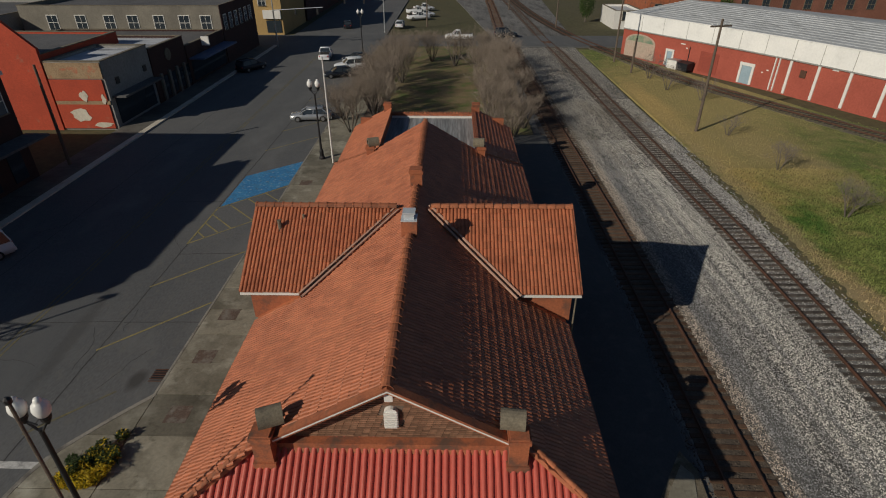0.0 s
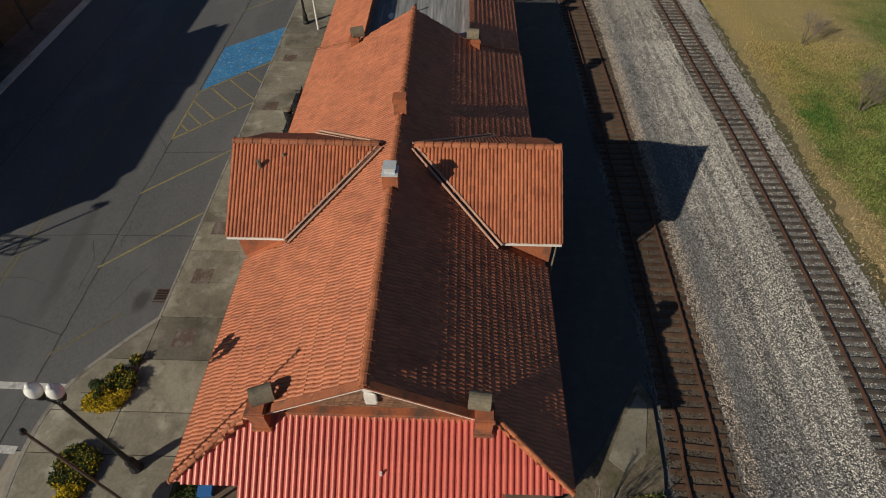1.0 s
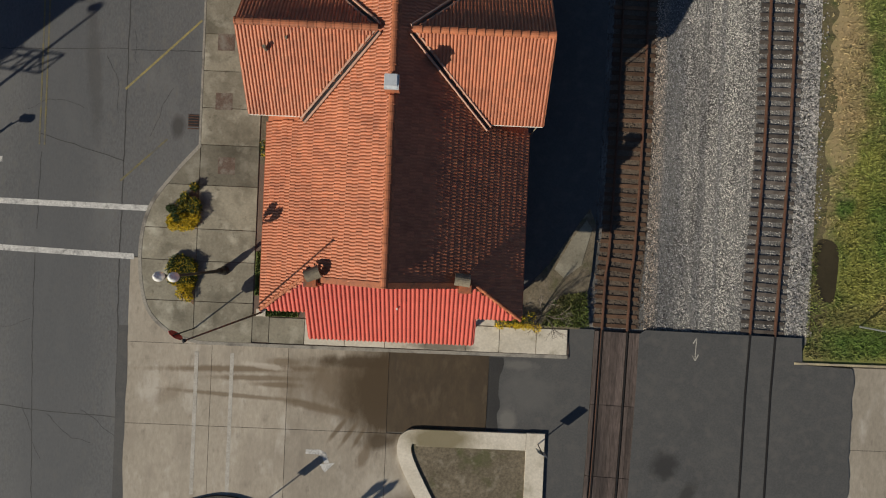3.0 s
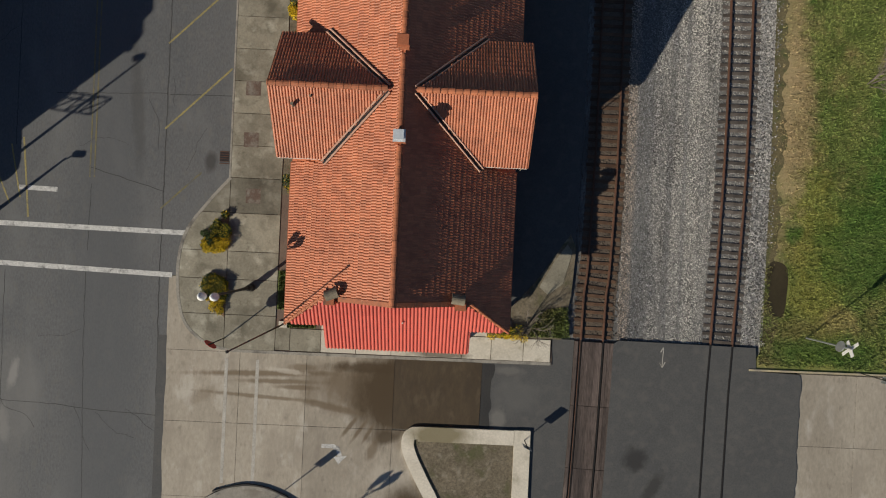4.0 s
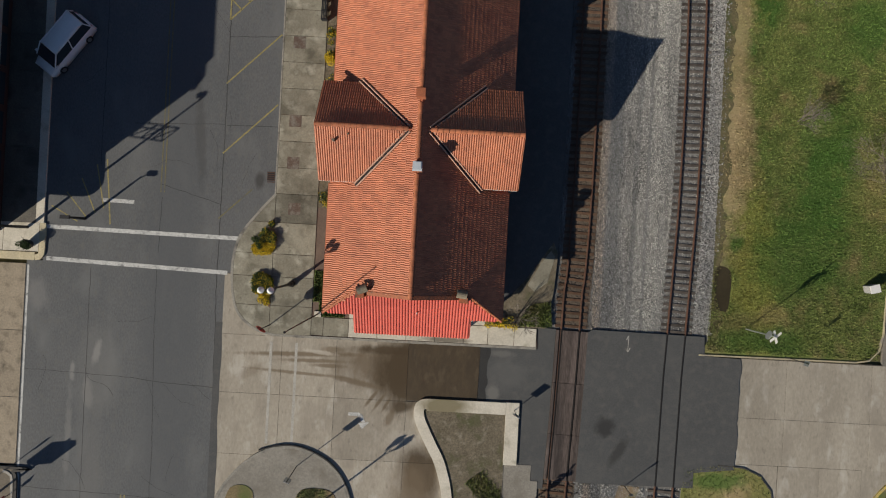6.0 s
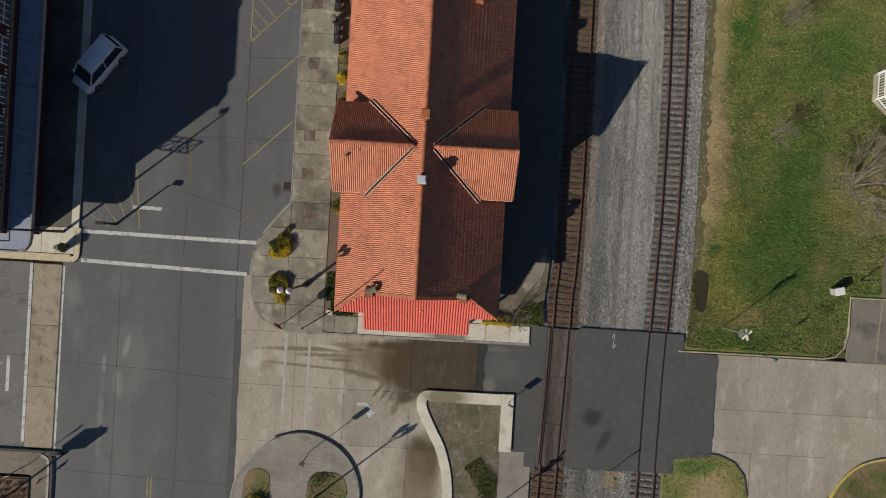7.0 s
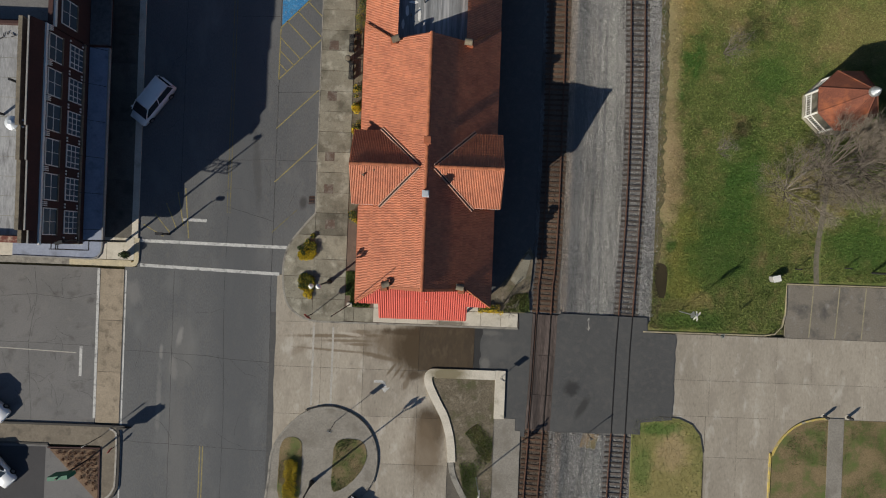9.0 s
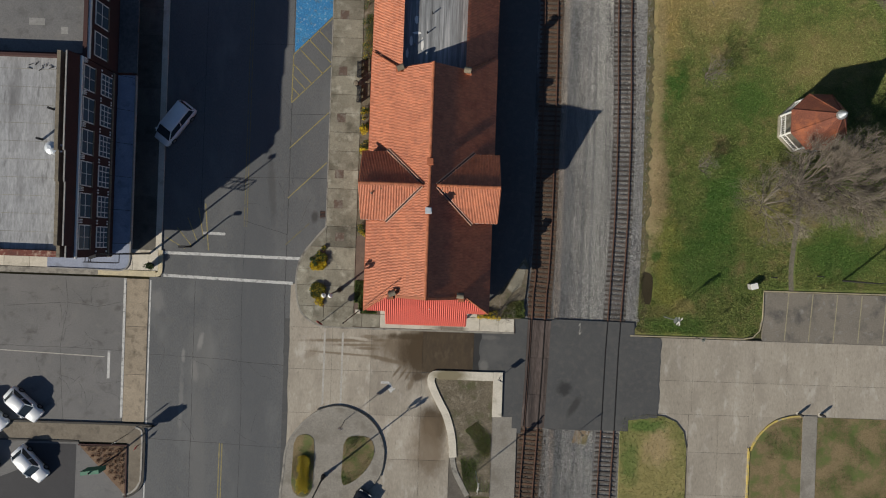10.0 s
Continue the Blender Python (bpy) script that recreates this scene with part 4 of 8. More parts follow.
part("slab", Shape().box(-15.9, -4.44, -0.1, -11.0, 0.55, -0.002), M["concrete"], drive)
for x in (-11.86, -9.75):
    part("faded_line", Shape().box(x, -13.4, -0.01, x + 0.22, -4.9, 0.006), M["line_faint"], drive)
apron = structure("crossing_asphalt", Shape().prism([(14.18, -15.3), (24.0, -15.3), (24.0, -14.0), (27.3, -13.6), (27.2, -11.0), (27.4, -9.0), (27.3, -6.0), (27.4, -4.3), (24.4, -4.2), (24.3, -2.6), (14.9, -2.5), (14.55, -2.75), (14.48, -6.0)], -0.19, 0.082), M["new_asphalt"], "dark asphalt level crossing", "road")
near_apron = structure("station_asphalt", Shape().prism([(6.02, -16), (11.45, -16), (11.72, -9.5), (11.88, -2.6), (10.35, -2.6), (10.35, -4.42), (5.68, -4.42), (5.65, -9.2), (6.02, -9.3)], -0.19, 0.004), M["new_asphalt"], "dark asphalt apron beside the drive", "road")
for off in (-0.755, 0.755):
    for side in (-0.055, 0.055):
        part("flangeway", ribbon([(21.63, -15.29), (21.8, -6), (21.95, -2.52)], off + side - 0.022, off + side + 0.022, 0.05, 0.0855), M["black"], apron, "dark groove beside the rail")

def ragged(a, b, w, material, parent, z, wob=0.1, name="ragged_edge", step=0.35):
    """A strip between two plan points whose right side wavers."""
    n = int(math.dist(a, b) / step)
    left = [(a[0] + (b[0] - a[0]) * i / n, a[1] + (b[1] - a[1]) * i / n) for i in range(n + 1)]
    d = Vector((b[0] - a[0], b[1] - a[1])).normalized()
    x = 0.0
    poly = []
    for p in left:
        x = 0.6 * x + random.uniform(-wob, wob)
        poly.append((p[0] + d.y * (w + x), p[1] - d.x * (w + x)))
    part(name, Shape().add([(u, v, z) for u, v in left + poly], [(i, n + 1 + i, n + 2 + i, i + 1) for i in range(n)]), material, parent)


ragged((-16.35, -40), (-16.45, -3.5), 0.6, M["new_asphalt"], street, 0.005, 0.05, "patched_edge", 0.8)
ragged((27.15, -13.6), (27.15, -4.4), 0.3, M["new_asphalt"], apron, 0.084, 0.08)
ragged((5.66, -9.0), (5.66, -4.5), 0.72, M["wet_asphalt"], near_apron, 0.008, 0.13, "wet_strip")


# turning arrow
arrow = Shape()
arrow.add([(-5.04, -10.46, 0.006), (-4.2, -10.44, 0.006), (-3.82, -10.62, 0.006), (-3.62, -11.2, 0.006), (-3.9, -11.25, 0.006), (-4.05, -10.85, 0.006), (-4.3, -10.72, 0.006), (-5.04, -10.72, 0.006)], [(7, 6, 1, 0), (6, 5, 2, 1), (5, 4, 3, 2)])
arrow.add([(-4.2, -11.3, 0.006), (-3.28, -11.2, 0.006), (-3.85, -11.8, 0.006)], [(0, 2, 1)])
part("turn_arrow", arrow, M["line_white"], drive, "faded white turn arrow")
mark = Shape()
mark.add([(17.91, -4.1, 0.089), (17.96, -4.1, 0.089), (18.01, -2.85, 0.089), (17.96, -2.85, 0.089)], [(0, 1, 2, 3)])
mark.add([(17.72, -3.85, 0.089), (17.77, -3.9, 0.089), (17.97, -4.2, 0.089), (17.91, -4.2, 0.089)], [(0, 3, 2, 1)])
mark.add([(18.12, -3.8, 0.089), (18.16, -3.86, 0.089), (17.97, -4.22, 0.089), (17.92, -4.18, 0.089)], [(0, 3, 2, 1)])
mark.add([(17.77, -3.15, 0.089), (17.82, -3.2, 0.089), (18.01, -2.85, 0.089), (17.95, -2.83, 0.089)], [(0, 1, 2, 3)])
part("utility_mark", mark, M["line_faint"], apron, "sprayed white arrow")

# wedge island with its broad pale kerb wall
wedge = structure("island_wedge", Shape().prism([(1.0, -9.9), (3.1, -14.4), (3.6, -19.0), (5.2, -23.5), (8.1, -23.5), (8.1, -9.4), (1.6, -9.4)], -0.19, 0.06), M["soil"], "bare soil traffic island with patchy grass", "island")
part("kerb_wall", Shape().box(8.05, -14.12, -0.15, 9.15, -8.92, 0.17), M["pale"], wedge, "broad cream concrete kerb")
part("kerb_wall", Shape().box(1.5, -9.95, -0.15, 8.03, -8.95, 0.168), M["pale"], wedge, "broad cream concrete kerb")
part("kerb_wall", ribbon(smooth_line([(1.55, -8.95), (0.95, -9.05), (0.5, -9.5), (0.4, -10.3), (0.72, -11.3), (1.6, -13.0), (2.35, -14.4), (3.0, -16.6), (3.25, -19.05)], 5), 0.0, 0.85, -0.15, 0.164), M["pale"], wedge, "curved cream concrete kerb")
part("kerb_wall", ribbon(smooth_line([(3.3, -19.1), (3.7, -20.8), (5.2, -23.6)], 6), 0.0, 0.6, -0.15, 0.12), M["kerb"], wedge, "grey concrete kerb")
pad = structure("pad", Shape().box(8.1, -30, -0.19, 9.2, -14.15, 0.03).box(9.2, -30, -0.19, 10.4, -14.1, 0.03).box(10.4, -30, -0.19, 11.0, -15.4, 0.03), M["island_concrete"], "grey concrete pad beside the tracks", "pavement")

# round island with two beds
ring = smooth_line([(-4.6, -21.5), (-4.35, -18.6), (-5.0, -16.4), (-6.4, -14.75), (-8.3, -13.75), (-10.0, -13.5), (-11.8, -13.9), (-13.5, -15.0), (-15.0, -16.7), (-15.85, -18.5), (-16.1, -21.0), (-16.1, -26.0), (-12.0, -29.0), (-8.0, -26.0)], 6)
round_island = structure("island_round", Shape().prism(ring, -0.19, 0.10), M["island_concrete"], "rounded concrete traffic island with two planting beds", "island")
part("kerb", ribbon(ring, 0.0, 0.22, -0.15, 0.125, closed=True), M["kerb"], round_island, "pale concrete kerb")
# thin near-black strip just outside the pale kerb, north and east rim only
part("black_kerb", ribbon(smooth_line([(-5.4, -22.6), (-4.55, -21.0), (-4.3, -18.6), (-4.95, -16.4), (-6.35, -14.68), (-8.3, -13.68), (-10.2, -13.42), (-12.3, -13.95)], 6), -0.03, 0.05, -0.15, 0.15), M["dark_kerb"], round_island, "thin raised black strip along the island rim")
bed_a = smooth_line([(-14.9, -18.2), (-14.5, -17.2), (-13.6, -16.9), (-12.8, -17.2), (-12.5, -18.2), (-12.55, -22.5), (-12.9, -23.8), (-13.7, -24.2), (-14.5, -23.9), (-15.0, -22.8), (-14.95, -20.0)], 3)
bed_b = smooth_line([(-9.1, -18.0), (-8.6, -17.1), (-7.2, -16.9), (-6.0, -17.2), (-5.5, -18.5), (-5.9, -20.0), (-7.0, -21.5), (-8.2, -22.4), (-9.0, -22.6), (-9.25, -21.5)], 3)
for bed in (bed_a, bed_b):
    part("planting_bed", Shape().prism(hull(bed), 0.05, 0.13), M["bed_dirt"], round_island, "mown planting bed")

# east side: concrete road, bays, lawns
east_road = structure("road_east", Shape().box(27.3, -13.2, -0.19, 140, -4.2, 0.0).box(31.0, -60, -0.19, 38.2, -13.0, 0.0), M["joint"], "pale concrete road in slabs", "road")
slabs("slab", [(27.4, -13.1), (70, -13.1), (70, -4.25), (27.4, -4.25)], [27.4, 31.4, 38.6, 42.5, 48.3, 54.0, 60, 66, 70], [-13.1, -9.2, -4.25], -0.05, 0.02, M["concrete"], east_road, 0.012)
slabs("slab", [(31.1, -40), (38.15, -40), (38.15, -13.1), (31.1, -13.1)], [31.1, 34.6, 38.15], [-40, -34, -28, -22.5, -17.5, -13.1], -0.05, 0.02, M["concrete"], east_road, 0.012)
bays = structure("parking_bays", Shape().box(39.4, -4.22, -0.19, 75, 1.55, 0.004), M["bay"], "stained grey parking bays", "road")
for x in (42.0, 44.85, 47.75, 50.65, 53.55, 56.4):
    stripe((x, -4.1), (x + 0.35, 1.5), 0.12, M["bay_line"], bays, 0.004)

lawn_poly = [(25.0, -2.4), (24.0, -4.05), (37.2, -4.0), (38.7, -3.2), (39.35, -1.5), (39.35, 1.75), (90, 1.9), (90, 38), (60, 40), (49.0, 44), (44.0, 58), (35.0, 80), (28.5, 93), (24.6, 93), (25.0, 60), (25.4, 30)]


def lawn_sheet(name, poly, z, material, cell=0.6):
    """A gently uneven sheet over a plan outline, with a skirt."""
    return Shape().prism(poly if sum(poly[i - 1][0] * poly[i][1] - poly[i][0] * poly[i - 1][1] for i in range(len(poly))) > 0 else poly[::-1], -0.19, z)


lawn = structure("lawn_east", lawn_sheet("lawn", lawn_poly, 0.03, M["grass"]), M["grass"], "patchy green and straw winter lawn", "lawn")
part("yellow_kerb", ribbon([(23.9, -4.1), (37.1, -4.05), (38.2, -3.85), (39.0, -3.0), (39.3, -1.6), (39.35, 1.65), (75, 1.8)], -0.08, 0.05, -0.15, 0.12), M["cream_kerb"], lawn, "worn cream painted kerb")
path_line = smooth_line([(42.6, 1.7), (42.5, 4.8), (43.0, 9.4), (43.4, 13.0), (43.2, 17.6)], 6)
part("foot_path", ribbon(path_line, -0.26, 0.3, -0.1, 0.042), M["foot_dirt"], lawn, "narrow bare dirt path")
part("puddle", Shape().prism([(25.6 + (0.7 + 0.06 * math.sin(3 * a)) * math.copysign(abs(math.cos(a)) ** 0.6, math.cos(a)), 1.5 + (1.95 + 0.15 * math.cos(2 * a + 1)) * math.copysign(abs(math.sin(a)) ** 0.6, math.sin(a))) for a in steps(0, 2 * math.pi, 20)[:-1]], -0.1, 0.046), M["puddle"], lawn, "muddy brown puddle in the grass")

south_poly = [(23.1, -13.7), (23.2, -40), (30.95, -40), (30.95, -17.0), (30.6, -15.2), (29.6, -14.0), (28.2, -13.4), (26.0, -13.25)]
under_kerb = structure("pavement_verge", Shape().box(27.4, -18, -0.19, 31.05, -13.12, 0.015), M["concrete"], "pale concrete road shoulder", "pavement")
under_kerb_east = structure("pavement_shoulder", Shape().box(38.16, -20, -0.19, 44.4, -12.9, 0.015), M["concrete"], "pale concrete road shoulder", "pavement")
south_lawn = structure("lawn_south", lawn_sheet("lawn", south_poly, 0.05, M["grass"]), M["grass"], "rounded corner lawn with a kerb", "lawn")
part("kerb", ribbon(south_poly[3:], -0.06, 0.04, -0.15, 0.09), M["dark_kerb"], south_lawn, "grey concrete kerb")
corner_poly = [(38.25, -40), (70, -40), (70, -12.95), (43.2, -12.95), (41.2, -13.6), (39.6, -15.0), (38.5, -17.0), (38.25, -19.0)]
corner_bed = structure("lawn_corner", lawn_sheet("lawn", corner_poly, 0.05, M["dirt"]), M["bed_dirt"], "bare corner bed with thin grass", "lawn")
part("yellow_kerb", ribbon(smooth_line([(38.2, -40), (38.25, -19.0), (38.5, -17.0), (39.6, -15.0), (41.2, -13.6), (43.2, -12.95), (44.3, -12.9)], 5), -0.1, 0.1, -0.15, 0.14), M["yellow_kerb"], corner_bed, "yellow painted kerb")
part("path", Shape().box(44.5, -40, -0.1, 46.2, -12.8, 0.09), M["island_concrete"], corner_bed, "narrow pale concrete footpath")

# left far corner: raised bed, kerb and car park
car_park = structure("car_park", Shape().box(-140, -60, -0.19, -40, -18.6, -0.006).box(-40.0, -60, -0.19, -35.8, -26.0, -0.006).prism([(-40, -18.6), (-40, -26.0), (-34.2, -26.0), (-34.2, -24.6), (-39.7, -19.0)], -0.19, -0.007), M["lot"], "grey asphalt car park with worn lines", "road")
for k in range(5):
    stripe((-44.5 + 2.6 * k, -29.5), (-42.7 + 2.6 * k, -26.0), 0.12, M["line_white"], car_park, -0.006)
corner_walk = structure("pavement_corner", Shape().box(-140, -18.6, -0.19, -33.0, -16.3, 0.09).prism([(-34.2, -16.3), (-34.2, -24.7), (-33.6, -24.6), (-32.9, -24.1), (-32.45, -23.3), (-32.3, -22.4), (-32.3, -16.3)], -0.19, 0.095), M["strip_dark"], "brown stained corner pavement", "pavement")
part("edge_kerb", ribbon(smooth_line([(-60, -16.5), (-33.3, -16.45), (-32.5, -16.8), (-32.2, -17.7), (-32.2, -22.4), (-32.4, -23.4), (-32.95, -24.25), (-33.8, -24.75), (-34.4, -24.85)], 5), -0.12, 0.1, -0.15, 0.16), M["dark_kerb"], corner_walk, "dark stained kerb")
part("pale_kerb", ribbon(smooth_line([(-33.3, -16.75), (-32.75, -17.0), (-32.5, -17.8), (-32.5, -22.4), (-32.7, -23.3), (-33.15, -24.0), (-33.9, -24.5), (-34.5, -24.6)], 5), -0.1, 0.1, -0.15, 0.15), M["pavement_edge"], corner_walk, "pale concrete kerb")
part("inner_kerb", Shape().box(-60, -18.7, -0.1, -39.8, -18.5, 0.15), M["dark_kerb"], corner_walk, "dark stained kerb")
# straight-edged area in a much darker grey than the rest of the lot
part("dark_patch", Shape().prism([(-49.5, -23.3), (-46.4, -22.0), (-45.8, -19.0), (-40.1, -18.95), (-40.15, -34), (-49.5, -34)], -0.15, 0.0), M["park_patch"], car_park, "darker area of the car park surface")
car_apron = part("apron", Shape().prism([(-35.8, -60), (-32.3, -60), (-32.3, -23.6), (-33.0, -24.3), (-34.2, -24.8), (-34.2, -26.0), (-35.8, -26.0)], -0.19, -0.012), M["lot"], car_park)
mulch_bed = structure("mulch_bed", Shape().prism([(-39.6, -19.15), (-34.3, -24.6), (-34.3, -19.0)], -0.19, 0.12), M["mulch"], "triangular red mulch bed", "bed")
part("edging", ribbon([(-39.8, -18.95), (-34.2, -18.85), (-34.15, -24.9)], -0.08, 0.08, -0.1, 0.2), M["dark_brick"], mulch_bed, "dark brick edging")

# plain ground beside and beyond the tracks
yard = structure("yard_north", Shape().prism([(-6.98, 40.2), (6.48, 40.2), (6.48, 45.02), (10.4, 45.02), (10.4, 95.8), (-11.9, 95.8), (-11.9, 60.02), (-6.98, 60.02)], -0.19, 0.02), M["bed_dirt"], "bare ground with thin winter grass", "ground")
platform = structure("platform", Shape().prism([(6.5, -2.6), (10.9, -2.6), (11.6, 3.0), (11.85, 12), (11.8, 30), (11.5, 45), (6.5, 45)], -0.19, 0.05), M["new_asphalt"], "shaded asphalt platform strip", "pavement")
walk_north = structure("pavement_north", Shape().box(-3.5, 40, -0.19, 3.5, 46, 0.06), M["pale"], "pale concrete terrace", "pavement")
part("terrace_wall", ribbon(smooth_line([(-3.4, 44.7), (-2.3, 45.6), (-0.6, 45.95), (1.2, 45.95), (2.3, 45.6)], 4), -0.12, 0.12, 0.0, 0.42), M["kerb"], walk_north, "low curved brown terrace wall")


# ---- the station ----
RIDGE, SLOPE, EAVE = 7.95, 0.585, 6.8
COURSE = 0.364


def roof_z(x):
    return RIDGE - SLOPE * abs(x)


def tile_form(width, height, length, roll=0.68, lip=0.05):
    """One roof tile: u across, v up the slope, n out; a round roll, a flat pan and a lower lip."""
    n = 7
    us = [width * (roll * (1 - math.cos(math.pi * i / 6)) / 2 - 0.5) for i in range(7)] + [width * 0.5]
    hs = [height * math.sin(math.pi * i / 6) ** 0.85 if 0 < i < 6 else 0.0 for i in range(7)] + [0.0]
    v, f = [], []
    for vv, lift in ((-0.03, 0.014 + lip), (length * 0.5, 0.013 + lip * 0.45), (length, 0.012)):
        v += [(u, vv, h + lift) for u, h in zip(us, hs)]
    k = n + 1
    f += [(r * k + i, r * k + i + 1, r * k + k + i + 1, r * k + k + i) for r in (0, 1) for i in range(n)]
    v += [(u, -0.03, -0.005) for u in us]
    f += [(3 * k + i, 3 * k + i + 1, i + 1, i) for i in range(n)]
    return v, f


def tile_field(name, origin, U, V, cells, form, material, parent, pieces=None, piece_material=None, label=""):
    """Tiles laid on a plane: those for which pieces(u, v) holds are objects of their own, the rest one mesh."""
    U, V, O = Vector(U).normalized(), Vector(V).normalized(), Vector(origin)
    N = U.cross(V)
    R = np.array([U, V, N]).T
    tv, tf = np.array(form[0], float), np.array(form[1], int)
    rest = []
    one = None
    for u, v in cells:
        if pieces and pieces(u, v):
            if one is None:
                one = bpy.data.meshes.new("roof_tile")
                one.from_pydata(form[0], [], form[1])
                one.materials.append(piece_material)
            ob = new("roof_tile", one)
            m = Matrix((U, V, N)).transposed().to_4x4()
            m.translation = O + u * U + v * V
            ob.parent, ob.matrix_basis = parent, m @ pose(0, 0, random.uniform(-0.004, 0.006), random.uniform(-0.5, 0.5), 0, random.uniform(-0.5, 0.5))
        else:
            rest.append((u, v))
    if rest:
        c = np.array(rest)
        jit = np.random.uniform(-1, 1, (len(c), 4)) * (0.004, 0.012, 0.004, 0.010)
        n, k = len(c), len(tv)
        loc = np.repeat(tv[None], n, 0)
        loc[:, :, 2] += jit[:, 2, None] + tv[None, :, 0] * 0 + jit[:, 3, None] * tv[None, :, 1]
        loc[:, :, 0] += (c[:, 0] + jit[:, 0])[:, None]
        loc[:, :, 1] += (c[:, 1] + jit[:, 1])[:, None]
        w = loc @ R.T + np.array(O)
        f = (tf[None] + (np.arange(n) * k)[:, None, None]).reshape(-1, 4)
        me = bpy.data.meshes.new(name)
        me.vertices.add(n * k)
        me.vertices.foreach_set("co", w.reshape(-1))
        me.loops.add(len(f) * 4)
        me.loops.foreach_set("vertex_index", f.reshape(-1))
        me.polygons.add(len(f))
        me.polygons.foreach_set("loop_start", np.arange(len(f)) * 4)
        me.polygons.foreach_set("use_smooth", np.zeros(len(f), bool))
        me.update(calc_edges=True)
        me.materials.append(material)
        ob = tagged(new(name, me), label, "", "", "stuff")
        ob.parent = parent


def slope_slab(corners, thick):
    """A roof deck from its four upper corners."""
    c = [Vector(p) for p in corners]
    n = (c[1] - c[0]).cross(c[2] - c[0]).normalized()
    if n.z < 0:
        n = -n
        c = c[::-1]
    k = len(c)
    return Shape().add(c + [p - thick * n for p in c], [tuple(range(k)), tuple(range(2 * k - 1, k - 1, -1))] + [(i, k + i, k + (i + 1) % k, (i + 1) % k) for i in range(k)])


depot = thing("station_building", "single-storey brick railway station with terracotta tile roofs", "station")
N_END = 24.3
HIPX = 3.95
# decks
for s in (-1, 1):
    pts = [(0, 0.0, RIDGE), (0, N_END, RIDGE), (s * HIPX, N_END, roof_z(HIPX)), (s * EAVE, N_END + 2.1, roof_z(EAVE)), (s * EAVE, -1.68, roof_z(EAVE)), (s * HIPX, 0.2, roof_z(HIPX)), (s * HIPX, 0.0, roof_z(HIPX))]
    part("roof_deck", slope_slab([(x, y, z - 0.02) for x, y, z in (pts if s < 0 else pts)], 0.14), M["tile"], depot, "terracotta roof slope")
    U, V = ((0, -s, 0) if s < 0 else (0, -s, 0)), (-s, 0, SLOPE)
    U = (0, 1, 0) if s > 0 else (0, -1, 0)
    L = EAVE * math.hypot(1, SLOPE)
    rows = int(L / COURSE)
    width = 0.16
    cells = []
    for r in range(rows + 1):
        v = r * COURSE
        x = EAVE - v / math.hypot(1, SLOPE)
        if x < 0.12:
            continue
        shift = (0.022 if r % 2 else -0.022) + random.uniform(-0.012, 0.012)
        for c in range(-15, 178):
            y = c * width + shift
            south = 0.02 if x < HIPX else 0.1 - 1.72 * (x - HIPX) / (EAVE - HIPX)
            north = N_END if x < HIPX else N_END + 2.1 * (x - HIPX) / (EAVE - HIPX)
            if not south + 0.06 < y < north - 0.06:
                continue
            # openings for the cross gables
            reach = 0.82 + (abs(y - 11.75)) * (4.5 - 0.82) / 3.75
            if abs(y - 11.75) < 3.72 and x > reach + 0.05:
                continue
            if math.hypot(x - 3.7, y - 0.5) < 0.35 or math.hypot(x - 3.7, y - 24.1) < 0.3:
                continue
            cells.append((y if s > 0 else -y, v))
    tile_field("roof_tiles", (s * EAVE, 0, roof_z(EAVE)), U, V, cells, tile_form(width, 0.05 if s < 0 else 0.019, COURSE, 0.8 if s < 0 else 0.6, 0.01 if s < 0 else 0.03), M["tile"], depot, pieces=(lambda u, v: -u < 2.6) if s < 0 else None, piece_material=M["tile_piece"], label="weathered interlocking terracotta tiles")

# gable walls and eaves
wall = Shape()
wall.box(-6.2, 0.35, -0.1, 6.2, 26.0, 3.9)
part("brick_wall", wall, M["brick"], depot, "orange brick station walls")
part("plinth", Shape().box(-6.3, 0.25, -0.1, 6.3, 26.1, 0.9), M["cap"], depot, "pale stone plinth")
for s in (-1, 1):
    part("soffit", Shape().box(min(s * 6.2, s * 6.75), -1.6, roof_z(EAVE) - 0.22, max(s * 6.2, s * 6.75), N_END + 2.0, roof_z(EAVE) - 0.12), M["white"], depot, "white painted eaves soffit")
    for g0, g1 in ((-1.6, 8.1), (15.4, 26.2)):
        part("gutter", Shape().box(s * 6.86 - 0.05, g0, roof_z(EAVE) - 0.15, s * 6.86 + 0.05, g1, roof_z(EAVE) - 0.04), M["tile_piece"], depot, "painted eaves gutter")

# south gable: brick courses between the rakes, louvre, white rake boards
part("gable_wall", Shape().add([(-4.3, 0.5, 3.5), (4.3, 0.5, 3.5), (4.3, 0.5, 5.45), (0, 0.5, RIDGE - 0.12), (-4.3, 0.5, 5.45), (-4.3, 0.62, 3.5), (4.3, 0.62, 3.5), (4.3, 0.62, 5.45), (0, 0.62, RIDGE - 0.12), (-4.3, 0.62, 5.45)], [(0, 1, 2, 3, 4), (9, 8, 7, 6, 5), (0, 5, 6, 1), (2, 7, 8, 3), (3, 8, 9, 4)]), M["mortar"], depot, "mortar face of the gable")
brick_mesh = Shape().box(-0.105, -0.02, -0.031, 0.105, 0.02, 0.031).mesh("brick", M["gable_brick"])
z = 5.55
row = 0
count = 0
